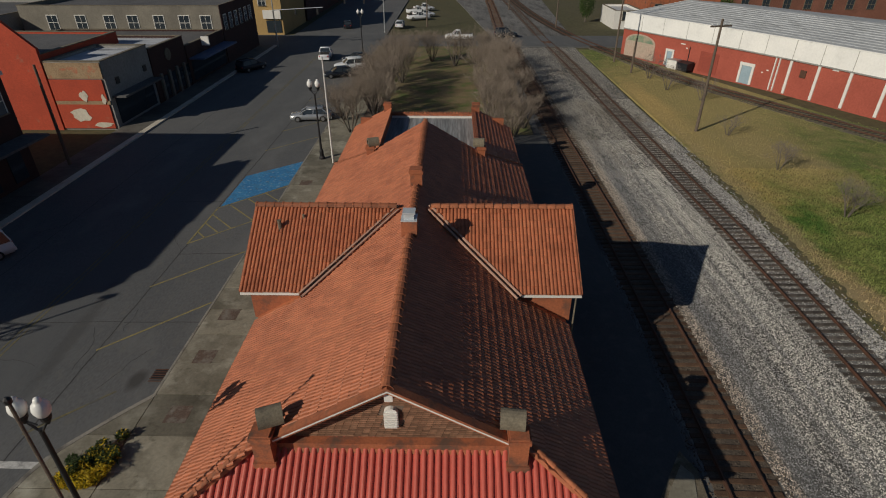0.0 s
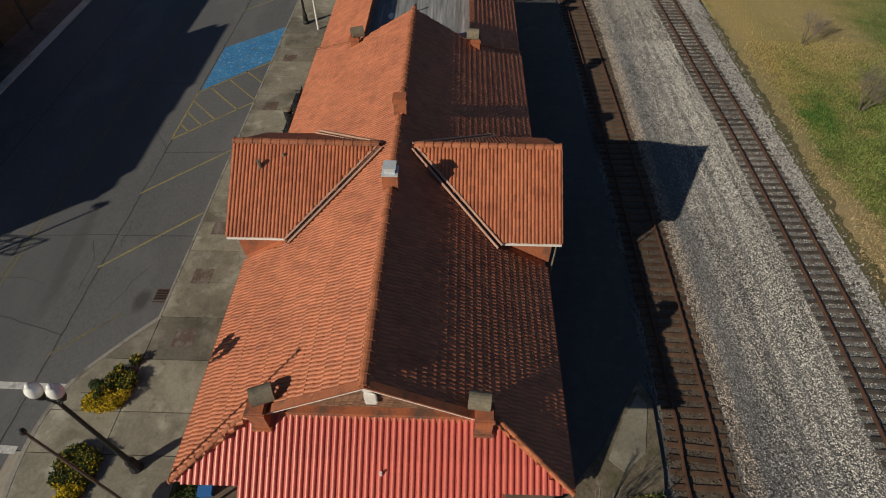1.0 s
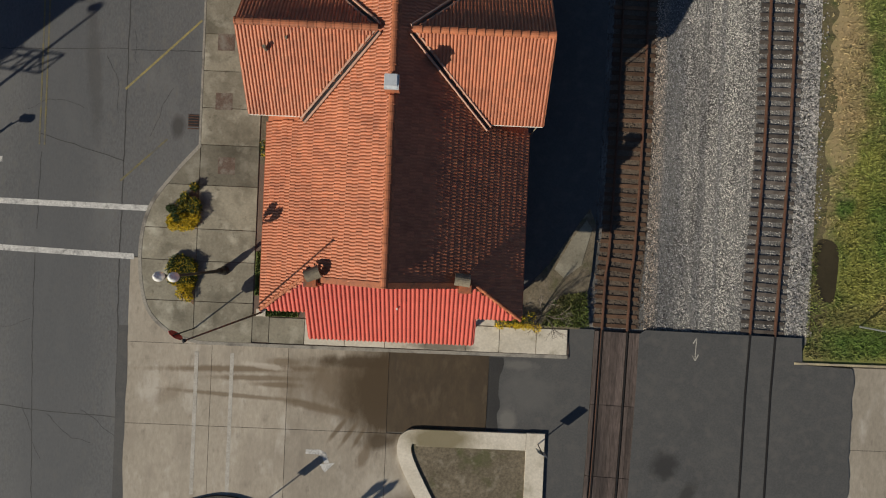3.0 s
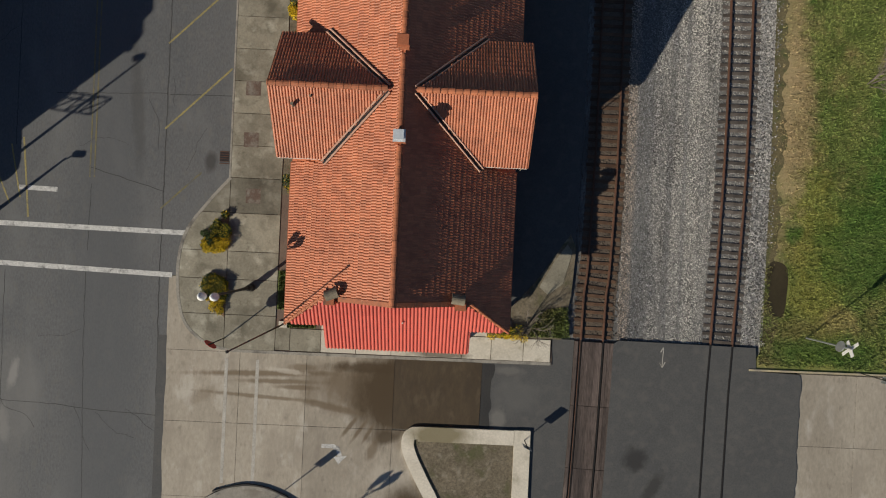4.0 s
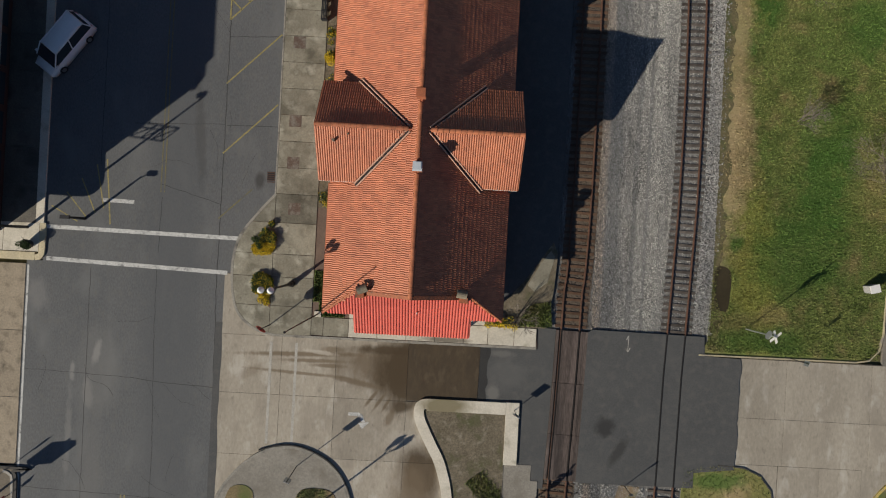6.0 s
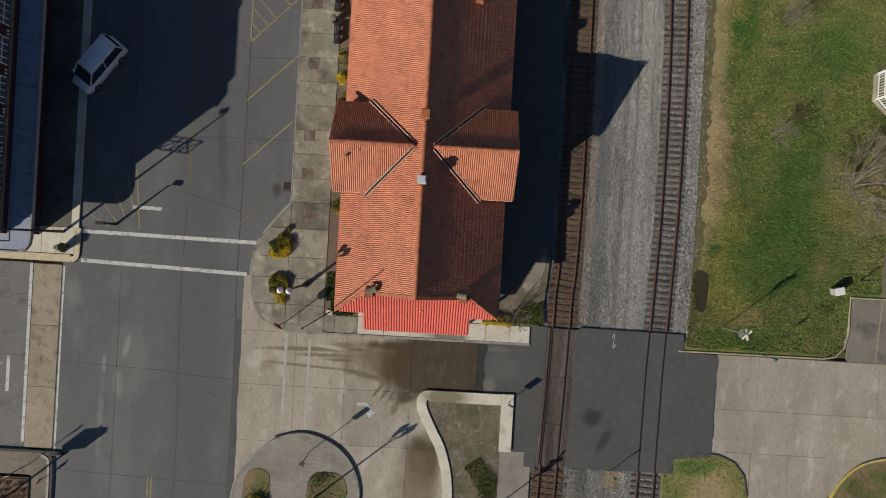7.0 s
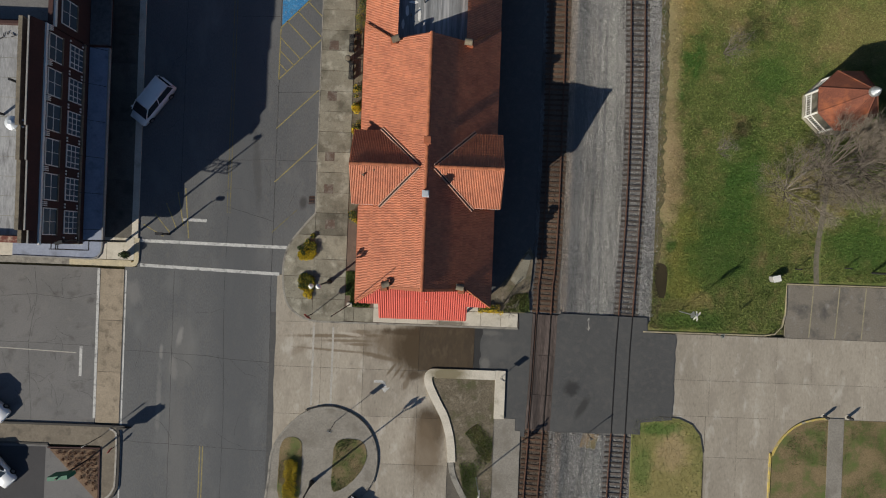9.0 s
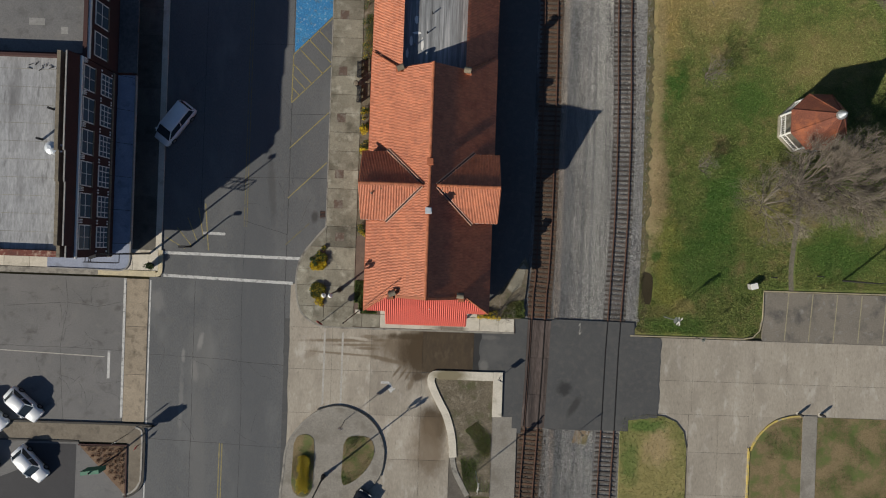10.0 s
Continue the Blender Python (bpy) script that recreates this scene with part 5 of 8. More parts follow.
while z < RIDGE - 0.35:
    half = (RIDGE - 0.22 - z) / SLOPE - 0.1
    k = 0
    x = -half + 0.11 + (0.11 if row % 2 else 0)
    while x < half - 0.1:
        if not (abs(x) < 0.3 and 6.0 < z < 6.86) and count < 560:
            b = new("brick", brick_mesh)
            b.parent, b.matrix_basis = depot, pose(x, 0.49 + random.uniform(-0.004, 0.004), z)
            count += 1
        x += 0.222
    z += 0.083
    row += 1
part("gable_sill", Shape().box(-3.9, 0.2, 5.27, 3.9, 0.52, 5.5), M["brick"], depot, "orange brick ledge under the gable")
louvre = part("gable_vent", Shape().box(-0.21, 0.36, 6.05, 0.21, 0.5, 6.6).add([(0.21 * math.cos(a), 0.36 + d, 6.6 + 0.21 * math.sin(a)) for d in (0, 0.14) for a in steps(0, math.pi, 8)], [tuple(range(8, -1, -1)), tuple(range(9, 18))] + [(i, i + 1, 10 + i, 9 + i) for i in range(8)]), M["white"], depot, "arched white louvred gable vent")
for k in range(7):
    part("slat", Shape().box(-0.18, 0.30, 6.08 + 0.095 * k, 0.18, 0.37, 6.105 + 0.095 * k), M["white"], louvre)
part("rake_bracket", Shape().box(-0.12, 0.12, 7.35, 0.12, 0.5, 7.62), M["white"], depot, "white bracket at the gable peak")
for s in (-1, 1):
    part("rake_board", Shape().add([(0, yy, RIDGE + e) if k == 0 else (s * 3.75, yy, roof_z(3.75) + e) for yy in (-0.05, 0.03) for k, e in ((0, -0.02), (1, -0.02), (1, -0.09), (0, -0.09))], [(0, 1, 2, 3), (7, 6, 5, 4), (0, 4, 5, 1), (3, 2, 6, 7)]), M["white"], depot, "white rake board")
    part("rake_cap", Shape().add([(0, -0.06, RIDGE + 0.07), (s * 3.7, -0.06, roof_z(3.7) + 0.07), (s * 3.7, 0.22, roof_z(3.7) + 0.09), (0, 0.22, RIDGE + 0.09), (0, -0.06, RIDGE - 0.015), (s * 3.7, -0.06, roof_z(3.7) - 0.015), (s * 3.7, 0.22, roof_z(3.7) - 0.02), (0, 0.22, RIDGE - 0.02)], [(0, 1, 2, 3), (4, 5, 1, 0), (2, 6, 7, 3)]), M["ridge"], depot, "terracotta rake tiles")

# front pent roof and canopy, barrel tiles
P_TOP, P_SLOPE = 5.28, 0.66


def pent_z(y):
    return P_TOP + P_SLOPE * (y - 0.3)


front = thing("entrance_canopy", "bright red barrel-tiled pent roof and canopy", "canopy")
part("deck", slope_slab([(-4.45, 0.3, P_TOP - 0.02), (4.45, 0.3, P_TOP - 0.02), (6.75, -1.68, pent_z(-1.68) - 0.02), (4.5, -1.68, pent_z(-1.68) - 0.02), (4.5, -3.28, pent_z(-3.28) - 0.02), (-4.5, -3.28, pent_z(-3.28) - 0.02), (-4.5, -1.68, pent_z(-1.68) - 0.02), (-6.75, -1.68, pent_z(-1.68) - 0.02)], 0.12), M["red_tile"], front, "red roof deck")
PL = math.hypot(1, P_SLOPE)
cells = []
pitch, course = 0.222, 0.47
for c in range(-32, 33):
    x = (c + 0.5) * pitch
    for r in range(0, 10):
        v = r * course
        y = -3.28 + v / PL
        if y > 0.28:
            continue
        if abs(x) > 4.5 and y < -1.72:
            continue
        if abs(x) > 4.4 + (0.3 - y - 0.25) * (6.75 - 4.4) / 1.98:
            continue
        cells.append((x, v))
tile_field("canopy_tiles", (0, -3.28, pent_z(-3.28)), (1, 0, 0), (0, 1, P_SLOPE), cells, tile_form(pitch, 0.07, course, 0.72, 0.004), M["red_tile"], front, pieces=lambda u, v: v < 2.4, piece_material=M["red_tile"], label="bright red barrel tiles")
for s in (-1, 1):
    part("fascia", Shape().box(s * 4.5 - 0.03, -3.28, pent_z(-3.28) - 0.2, s * 4.5 + 0.03, -1.7, pent_z(-3.28) - 0.08), M["white"], front)
    part("post", Shape().box(s * 4.2 - 0.1, -3.15, 0.1, s * 4.2 + 0.1, -2.95, pent_z(-3.05) - 0.12), M["white"], front, "white canopy post")
part("front_beam", Shape().box(-4.4, -3.2, pent_z(-3.2) - 0.32, 4.4, -3.02, pent_z(-3.1) - 0.13), M["white"], front, "white canopy beam")
part("top_flashing", Shape().add([(-4.35, 0.12, pent_z(0.12) + 0.02), (4.35, 0.12, pent_z(0.12) + 0.02), (4.35, 0.3, pent_z(0.3) + 0.14), (-4.35, 0.3, pent_z(0.3) + 0.14), (4.35, 0.36, pent_z(0.3) + 0.14), (-4.35, 0.36, pent_z(0.3) + 0.14)], [(0, 1, 2, 3), (3, 2, 4, 5)]), M["ridge"], front, "orange mortar flashing")
part("vent_pipe", Shape().rod((0.35, -1.35, pent_z(-1.35)), (0.35, -1.35, pent_z(-1.35) + 0.28), 0.05, sides=8), M["white"], front, "short white vent pipe")


def barrel(length, radius):
    """A half-round ridge tile along +x."""
    s = Shape()
    ang = steps(0, math.pi, 6)
    v = []
    for x, r in ((0, radius), (length, radius * 0.86)):
        v += [(x, r * math.cos(a), r * 0.8 * math.sin(a)) for a in ang]
    v += [(0, (radius + 0.02) * math.cos(a), (radius + 0.02) * 0.8 * math.sin(a)) for a in ang] + [(0.06, (radius + 0.02) * math.cos(a), (radius + 0.02) * 0.8 * math.sin(a)) for a in ang]
    f = [(i, i + 1, 8 + i, 7 + i) for i in range(6)] + [(14 + i, 15 + i, 22 + i, 21 + i) for i in range(6)] + [(14 + i, i, i + 1, 15 + i) for i in range(6)]
    f = [t[::-1] for t in f]
    return s.add(v, f)


ridge_tile = barrel(0.42, 0.185).mesh("ridge_tile", M["ridge"])


def ridge_run(a, b, parent, me=ridge_tile, step=0.4):
    a, b = Vector(a), Vector(b)
    d = b - a
    n = max(1, round(d.length / step))
    q = d.to_track_quat("X", "Z").to_matrix().to_4x4()
    for i in range(n):
        ob = new("ridge_tile", me)
        ob.parent, ob.matrix_basis = parent, Matrix.Translation(a + d * (i / n)) @ q @ pose(0, random.uniform(-0.008, 0.008), random.uniform(-0.006, 0.01), random.uniform(-2, 2), 0, random.uniform(-1, 1))


ridge_run((0, -0.05, RIDGE + 0.035), (0, 8.6, RIDGE + 0.035), depot)
ridge_run((0, 9.6, RIDGE + 0.035), (0, 13.5, RIDGE + 0.035), depot)
ridge_run((0, 14.6, RIDGE + 0.035), (0, N_END, RIDGE + 0.035), depot)
red_ridge = barrel(0.42, 0.095).mesh("hip_tile", M["ridge"])
for s in (-1, 1):
    ridge_run((s * EAVE, -1.72, roof_z(EAVE) + 0.06), (s * 4.25, 0.15, roof_z(4.25) + 0.06), depot, red_ridge)

# chimneys at the gable feet
def chimney(x, y, z0, z1, parent, w=0.36, hood=True):
    sy = y - (0.44 if y < 5 else 0.18) if hood else y
    c = part("chimney", Shape().box(x - w, sy - w, z0, x + w, sy + w, z1), M["brick"], parent, "orange brick chimney")
    part("cornice", Shape().box(x - w - 0.05, sy - w - 0.05, z1 - 0.2, x + w + 0.05, sy + w + 0.05, z1 - 0.06), M["brick"], c)
    if hood:
        part("shoulder", Shape().box(x - w - 0.06, sy - w - 0.06, z0 + 0.25, x + w + 0.06, sy + w + 0.06, z0 + 0.55), M["brick"], c)
    if hood:
        turn = Matrix.Translation((x - math.copysign(0.17, x), y - 0.1, z1)) @ pose(0, 0, 0, 0, 0, 112 if x < 0 else 84)
        ang = steps(-0.35, math.pi + 0.35, 12)
        v = [turn @ Vector((r * math.cos(a), d, (0.14 if a > 0 else 0.14) + r * 1.2 * math.sin(a))) for d in (-0.37, 0.37) for r in (0.31, 0.2) for a in ang]
        k = len(ang)
        f = [(i, i + 1, 2 * k + i + 1, 2 * k + i) for i in range(k - 1)] + [(k + i, 3 * k + i, 3 * k + i + 1, k + i + 1) for i in range(k - 1)]
        f += [(i, k + i, k + i + 1, i + 1) for i in range(k - 1)] + [(2 * k + i, 2 * k + i + 1, 3 * k + i + 1, 3 * k + i) for i in range(k - 1)] + [(0, 2 * k, 3 * k, k), (k - 1, 2 * k - 1, 4 * k - 1, 3 * k - 1)]
        part("hood", Shape().add(v, f), M["cap"], c, "weathered arched stone hood")
        part("flue", Shape().box(x - w + 0.08, y - w + 0.08, z1 - 0.05, x + w - 0.08, y + w - 0.08, z1 + 0.02), M["black"], c)
    return c


for s in (-1, 1):
    chimney(s * 3.75, 0.5, 4.6, 6.25, depot, 0.28)
    chimney(s * 3.7, 24.15, 5.0, 6.35, depot, 0.26)
chimney(0.0, 14.05, 7.2, 8.75, depot, 0.29, False)
part("ridge_vent", Shape().box(-0.32, 8.75, 7.6, 0.32, 9.4, 8.55), M["brick"], depot, "brick ridge vent base")
part("vent_cap", Shape().box(-0.33, 8.74, 8.55, 0.33, 9.4, 8.6).box(-0.21, 8.86, 8.6, 0.21, 9.28, 8.85).box(-0.26, 8.81, 8.85, 0.26, 9.33, 8.91), M["vent_metal"], depot, "galvanised metal vent cap")

# cross gables
G_RIDGE, G_SLOPE, G_Y, G_HALF, G_END = 7.75, 0.64, 11.75, 3.6, 7.28
for s in (-1, 1):
    gz = G_RIDGE - G_SLOPE * G_HALF
    for t in (-1, 1):
        pts = [(s * 0.5, G_Y, G_RIDGE), (s * G_END, G_Y, G_RIDGE), (s * G_END, G_Y + t * G_HALF, gz), (s * 4.4, G_Y + t * G_HALF, gz)]
        part("gable_deck", slope_slab([(x, y, zz - 0.02) for x, y, zz in pts], 0.12), M["tile"], depot, "terracotta cross gable slope")
        GL = G_HALF * math.hypot(1, G_SLOPE)
        cells = []
        gw = 0.165
        for r in range(int(GL / 0.36) + 1):
            v = r * 0.36
            y = G_HALF - v / math.hypot(1, G_SLOPE)
            if y < 0.1:
                continue
            for c in range(int(G_END / gw) + 1):
                x = G_END - 0.05 - c * gw
                if x < 0.75 + y * (4.5 - 0.75) / G_HALF:
                    continue
                cells.append((x * (1 if s * t < 0 else -1) * 1.0, v))
        U = (s, 0, 0) if s * t < 0 else (-s, 0, 0)
        tile_field("gable_tiles", (0, G_Y + t * G_HALF, gz), U, (0, -t, G_SLOPE), cells, tile_form(gw, 0.05, 0.36, 0.78, 0.022), M["tile"], depot, label="terracotta roll tiles on the cross gable")
        # valley flashing and its rolled edges
        a, b = Vector((s * 0.78, G_Y + t * 0.1, 7.66)), Vector((s * 4.62, G_Y + t * 3.85, roof_z(4.62) + 0.1))
        side = Vector((0, 0, 1)).cross((b - a).normalized()).normalized()
        for off, mt, zz in ((-0.13, "copper", 0.12), (0.13, "copper", 0.12), (0.0, "black", 0.02)):
            part("valley", Shape().rod(a + side * off + Vector((0, 0, zz - 0.05)), b + side * off + Vector((0, 0, zz)), 0.058 if off else 0.07, sides=6), M[mt], depot, "folded metal valley flashing")
    ridge_run((s * G_END, G_Y, G_RIDGE + 0.05), (s * 0.8, G_Y, G_RIDGE + 0.05), depot)
    gw_ = Shape().add([(s * 6.55, G_Y - 3.1, 0), (s * 6.55, G_Y + 3.1, 0), (s * 6.55, G_Y + 3.1, gz + 0.12), (s * 6.55, G_Y, G_RIDGE - 0.2), (s * 6.55, G_Y - 3.1, gz + 0.12), (s * 6.2, G_Y - 3.1, 0), (s * 6.2, G_Y + 3.1, 0), (s * 6.2, G_Y + 3.1, gz + 0.12), (s * 6.2, G_Y, G_RIDGE - 0.2), (s * 6.2, G_Y - 3.1, gz + 0.12)], [(0, 1, 2, 3, 4), (9, 8, 7, 6, 5), (1, 6, 7, 2), (4, 9, 5, 0), (2, 7, 8, 3), (3, 8, 9, 4)])
    part("gable_wall", gw_, M["brick"], depot, "orange brick cross gable wall")
    for t in (-1, 1):
        y0 = G_Y + t * 3.36
        part("gable_cheek", Shape().box(min(s * 4.4, s * 6.95), min(y0, y0 - t * 0.4), 3.9, max(s * 4.4, s * 6.95), max(y0, y0 - t * 0.4), gz + 0.05), M["brick"], depot, "orange brick cheek wall")
        ye = G_Y + t * G_HALF
        part("eaves_board", Shape().box(min(s * 4.75, s * G_END), min(ye, ye + t * 0.06), gz - 0.13, max(s * 4.75, s * G_END), max(ye, ye + t * 0.06), gz - 0.03), M["white"], depot, "white eaves board")
    part("verge", Shape().add([(s * (G_END + d), G_Y + t_ * h, G_RIDGE - G_SLOPE * h + e) for d in (0.0, 0.05) for t_, h in ((-1, G_HALF), (0, 0), (1, G_HALF)) for e in (0.06, -0.16)], [(0, 1, 3, 2), (2, 3, 5, 4), (6, 8, 9, 7), (8, 10, 11, 9), (0, 2, 8, 6), (2, 4, 10, 8)]), M["ridge"], depot, "terracotta verge")
part("vent_pipe", Shape().rod((-6.0, 10.75, 7.0), (-6.0, 10.75, 7.55), 0.09, sides=8), M["cap"], depot, "short roof vent pipe")
part("vent_pipe", Shape().rod((-5.0, 11.2, 7.3), (-5.0, 11.2, 7.6), 0.06, sides=8), M["cap"], depot, "short roof vent pipe")
part("downpipe", Shape().rod((7.1, 8.25, 0.1), (7.1, 8.25, 5.3), 0.04, sides=6), M["cap"], depot, "weathered downpipe")

# north wing: flat roof between two tiled slopes
wing = thing("station_wing", "flat-roofed station wing with terracotta side slopes", "station")
part("flat_roof", Shape().box(-3.5, N_END + 0.1, 3.0, 3.5, 35.5, 4.75), M["flat_roof"], wing, "patched grey flat roof")
for q in ((-6.2, 26.0, -3.5, 35.5, 3.7), (3.5, 26.0, 6.2, 35.5, 3.7), (-6.2, 35.5, 6.2, 35.75, 4.7)):
    part("wing_wall", Shape().box(q[0], q[1], -0.1, q[2], q[3], q[4]), M["brick"], wing, "orange brick wing wall")
part("parapet", Shape().box(-3.75, 35.5, 4.7, 3.75, 35.75, 5.15), M["brick"], wing, "low brick parapet")
part("coping", Shape().box(-3.6, 35.32, 4.76, 3.6, 35.5, 4.92), M["white"], wing, "white painted upstand")
for k in range(30):
    part("coping_tile", Shape().rod((-3.6 + 0.25 * k, 35.48, 5.16), (-3.6 + 0.25 * k, 35.8, 5.12), 0.1, sides=6), M["ridge"], wing)
WZ = 0.3
for s in (-1, 1):
    x0 = 3.62
    pts = [(s * x0, N_END + 0.1, roof_z(x0) - WZ), (s * x0, 35.7, roof_z(x0) - WZ), (s * 5.2, 36.3, roof_z(5.2) - WZ), (s * EAVE, 36.3, roof_z(EAVE) - WZ), (s * EAVE, N_END + 1.9, roof_z(EAVE) - WZ)]
    part("roof_deck", slope_slab([(x, y, zz - 0.02) for x, y, zz in pts], 0.12), M["tile"], wing, "terracotta side slope")
    part("well_wall", Shape().box(min(s * 3.45, s * 3.62), N_END, 4.5, max(s * 3.45, s * 3.62), 35.6, roof_z(x0) - WZ + 0.05), M["brick"], wing, "brick wall beside the flat roof")
    cells = []
    for r in range(int((EAVE - x0) * math.hypot(1, SLOPE) / COURSE) + 1):
        v = r * COURSE
        x = EAVE - v / math.hypot(1, SLOPE)
        for c in range(int(13 / 0.168)):
            y = N_END + 0.1 + c * 0.168
            if y > 36.2 - max(0, 5.2 - x) * 0.4 or y < N_END + 2.1 * (x - HIPX) / (EAVE - HIPX) - 0.1 or x < x0:
                continue
            cells.append((y if s > 0 else -y, v))
    tile_field("wing_tiles", (s * EAVE, 0, roof_z(EAVE) - WZ), (0, 1, 0) if s > 0 else (0, -1, 0), (-s, 0, SLOPE), cells, tile_form(0.168, 0.05 if s < 0 else 0.019, COURSE, 0.8 if s < 0 else 0.6, 0.01 if s < 0 else 0.03), M["tile"], wing, label="weathered terracotta tiles on the wing")
    ridge_run((s * EAVE, N_END + 2.15, roof_z(EAVE) + 0.06), (s * 4.0, N_END + 0.1, roof_z(4.0) + 0.06), depot, red_ridge)
    chimney(s * 3.75, 35.3, 3.9, 6.1, wing, 0.3, False)
for x, y, w, d in ((-2.6, 27.5, 0.35, 1.2), (-2.0, 28.4, 0.9, 0.3), (-1.4, 27.2, 0.3, 1.5), (-3.0, 26.2, 0.3, 1.0), (-2.1, 29.8, 0.4, 0.9)):
    part("roof_patch", Shape().prism([(x + w * 0.5 * math.cos(a) * random.uniform(0.8, 1.2), y + d * 0.5 * math.sin(a) * random.uniform(0.8, 1.2)) for a in steps(0, 2 * math.pi, 10)[:-1]], 4.7, 4.756), M["white"], wing, "white sealant patch")
for x, y in ((-0.4, 30.5), (-2.2, 27.0), (-0.9, 28.4)):
    part("pipe", Shape().rod((x, y, 4.7), (x, y, 5.3), 0.06, sides=8), M["black"], wing, "dark vent pipe")


# ---- railway ----
def along(line, step):
    """Points and headings at even steps along a plan curve."""
    pts = [Vector(p) for p in line]
    out, left = [], 0.0
    for a, b in zip(pts, pts[1:]):
        d = b - a
        s = left
        while s < d.length:
            out.append((a + d * (s / d.length), math.degrees(math.atan2(d.y, d.x))))
            s += step
        left = s - d.length
    return out


bed = structure("ballast_bed", Shape().prism([(10.6, -60), (24.4, -60), (24.7, -2), (25.2, 10), (25.3, 22), (24.6, 60), (24.3, 96), (10.4, 96), (10.5, 20)], -0.2, -0.09).prism([(9.5, 108), (26, 108), (40, 400), (-20, 400)], -0.2, -0.05), M["ballast"], "grey crushed stone ballast", "ballast")
part("rusty_strip", ribbon(smooth_line([(12.9, 96), (13.6, 40), (13.6, 10), (13.2, -2.4)], 6), -1.35, 1.3, -0.15, -0.075), M["dark_stone"], bed, "dark rusty ballast between the older rails")

sleeper = Shape().box(-0.11, -1.3, -0.12, 0.11, 1.3, 0.0)
sleeper_a, sleeper_b, sleeper_c = (sleeper.mesh("sleeper", M[k]) for k in ("tie_brown", "tie", "tie_dark"))
RAIL = [(-0.07, -0.03), (0.07, -0.03), (0.07, -0.015), (0.012, 0.0), (0.012, 0.07), (0.036, 0.08), (0.036, 0.115), (-0.036, 0.115), (-0.036, 0.08), (-0.012, 0.07), (-0.012, 0.0), (-0.07, -0.015)]


def rail_form(line, off, z):
    n, s = len(line), Shape()
    v = []
    for i, p in enumerate(line):
        a, b = line[max(i - 1, 0)], line[min(i + 1, n - 1)]
        d = Vector((b[0] - a[0], b[1] - a[1])).normalized()
        v += [(p[0] - d.y * (off + w), p[1] + d.x * (off + w), z + h) for w, h in RAIL]
    k = len(RAIL)
    f = [(i * k + j, i * k + (j + 1) % k, (i + 1) * k + (j + 1) % k, (i + 1) * k + j) for i in range(n - 1) for j in range(k)]
    return s.add(v, f)


def railway(label, pts, me, material, gaps, z=-0.035, piece_from=-30, piece_to=95):
    track = thing("railway_track", label, "track")
    line = smooth_line(pts, 8)
    for off in (-0.755, 0.755):
        part("rail", rail_form(line, off, z + 0.02), M["rust"], track, "rusty steel rail")
    far = Shape()
    for p, head in along(line, 0.56):
        if any(a < p.y < b for a, b in gaps):
            continue
        m = pose(p.x + random.uniform(-0.04, 0.04), p.y, z + random.uniform(0.0, 0.02), 0, 0, head + random.uniform(-1.5, 1.5))
        if piece_from < p.y < piece_to:
            ob = new("sleeper", me)
            ob.parent, ob.matrix_basis = track, m
        else:
            far.add([m @ Vector(c) for c in sleeper.v], sleeper.f)
    if far.v:
        tagged(part("far_sleepers", far, material, track, "weathered sleepers in the distance"), kind="stuff")
    return track, line


GAP = [(-15.2, -2.6), (96, 108)]
near_track, near_line = railway("older railway track with brown sleepers and rusty rails", [(12.1, -60), (12.15, -45), (12.22, -34), (12.35, -23.2), (12.5, -19.5), (12.65, -15.8), (12.88, -10), (13.05, -4), (13.15, 0.4), (13.32, 2.5), (13.5, 9.5), (13.5, 21.7), (13.3, 34.7), (12.4, 80), (12.0, 110), (12.6, 150), (14, 260), (18, 400)], sleeper_a, M["tie_brown"], GAP)
far_track, far_line = railway("railway track with grey weathered sleepers in pale ballast", [(20.9, -60), (21.2, -40), (21.4, -23), (21.62, -15.5), (21.8, -6), (21.95, -2.5), (22.12, 2), (22.35, 10), (22.3, 22), (21.9, 35), (20.7, 82), (20.0, 100), (19.5, 115), (17, 260), (22, 400)], sleeper_b, M["tie"], GAP)
third_track, third_line = railway("overgrown siding curving along the warehouse", [(61.5, 30.6), (57.2, 33.2), (53.6, 36.4), (50.0, 40.6), (46.8, 45.2), (43.3, 52.6), (39.5, 60.5), (35.1, 70.3), (31.1, 84.6), (28.6, 94.7), (25.5, 110), (22, 140), (20, 180)], sleeper_c, M["tie_dark"], [(96, 108)], z=0.10, piece_from=25, piece_to=95)
part("cinder_bed", ribbon([p for p in third_line if p[1] < 95.5], -1.75, 2.0, -0.1, 0.06), M["siding_bed"], third_track, "pale cinder bed under the siding")

# timber crossing panels by the older rails
deck = structure("crossing_timber", Shape().box(11.0, -15.3, -0.19, 14.9, -2.6, -0.04), M["dark_stone"], "dark timber level crossing panels", "crossing")
for x in (-1.06, -0.56, -0.33, -0.1, 0.13, 0.36, 0.58, 0.98, 1.22, 1.42):
    w = 0.115
    for y0, y1 in ((-15.2, -11.4), (-11.37, -7.1), (-7.07, -2.7)):
        pl = ribbon([(float(np.interp(y, [q[1] for q in near_line], [q[0] for q in near_line])), y) for y in steps(y0, y1, 5)], -x - w, -x + w - 0.008, -0.1, 0.07 + random.uniform(-0.008, 0.004))
        part("plank", pl, M["plank"], deck)

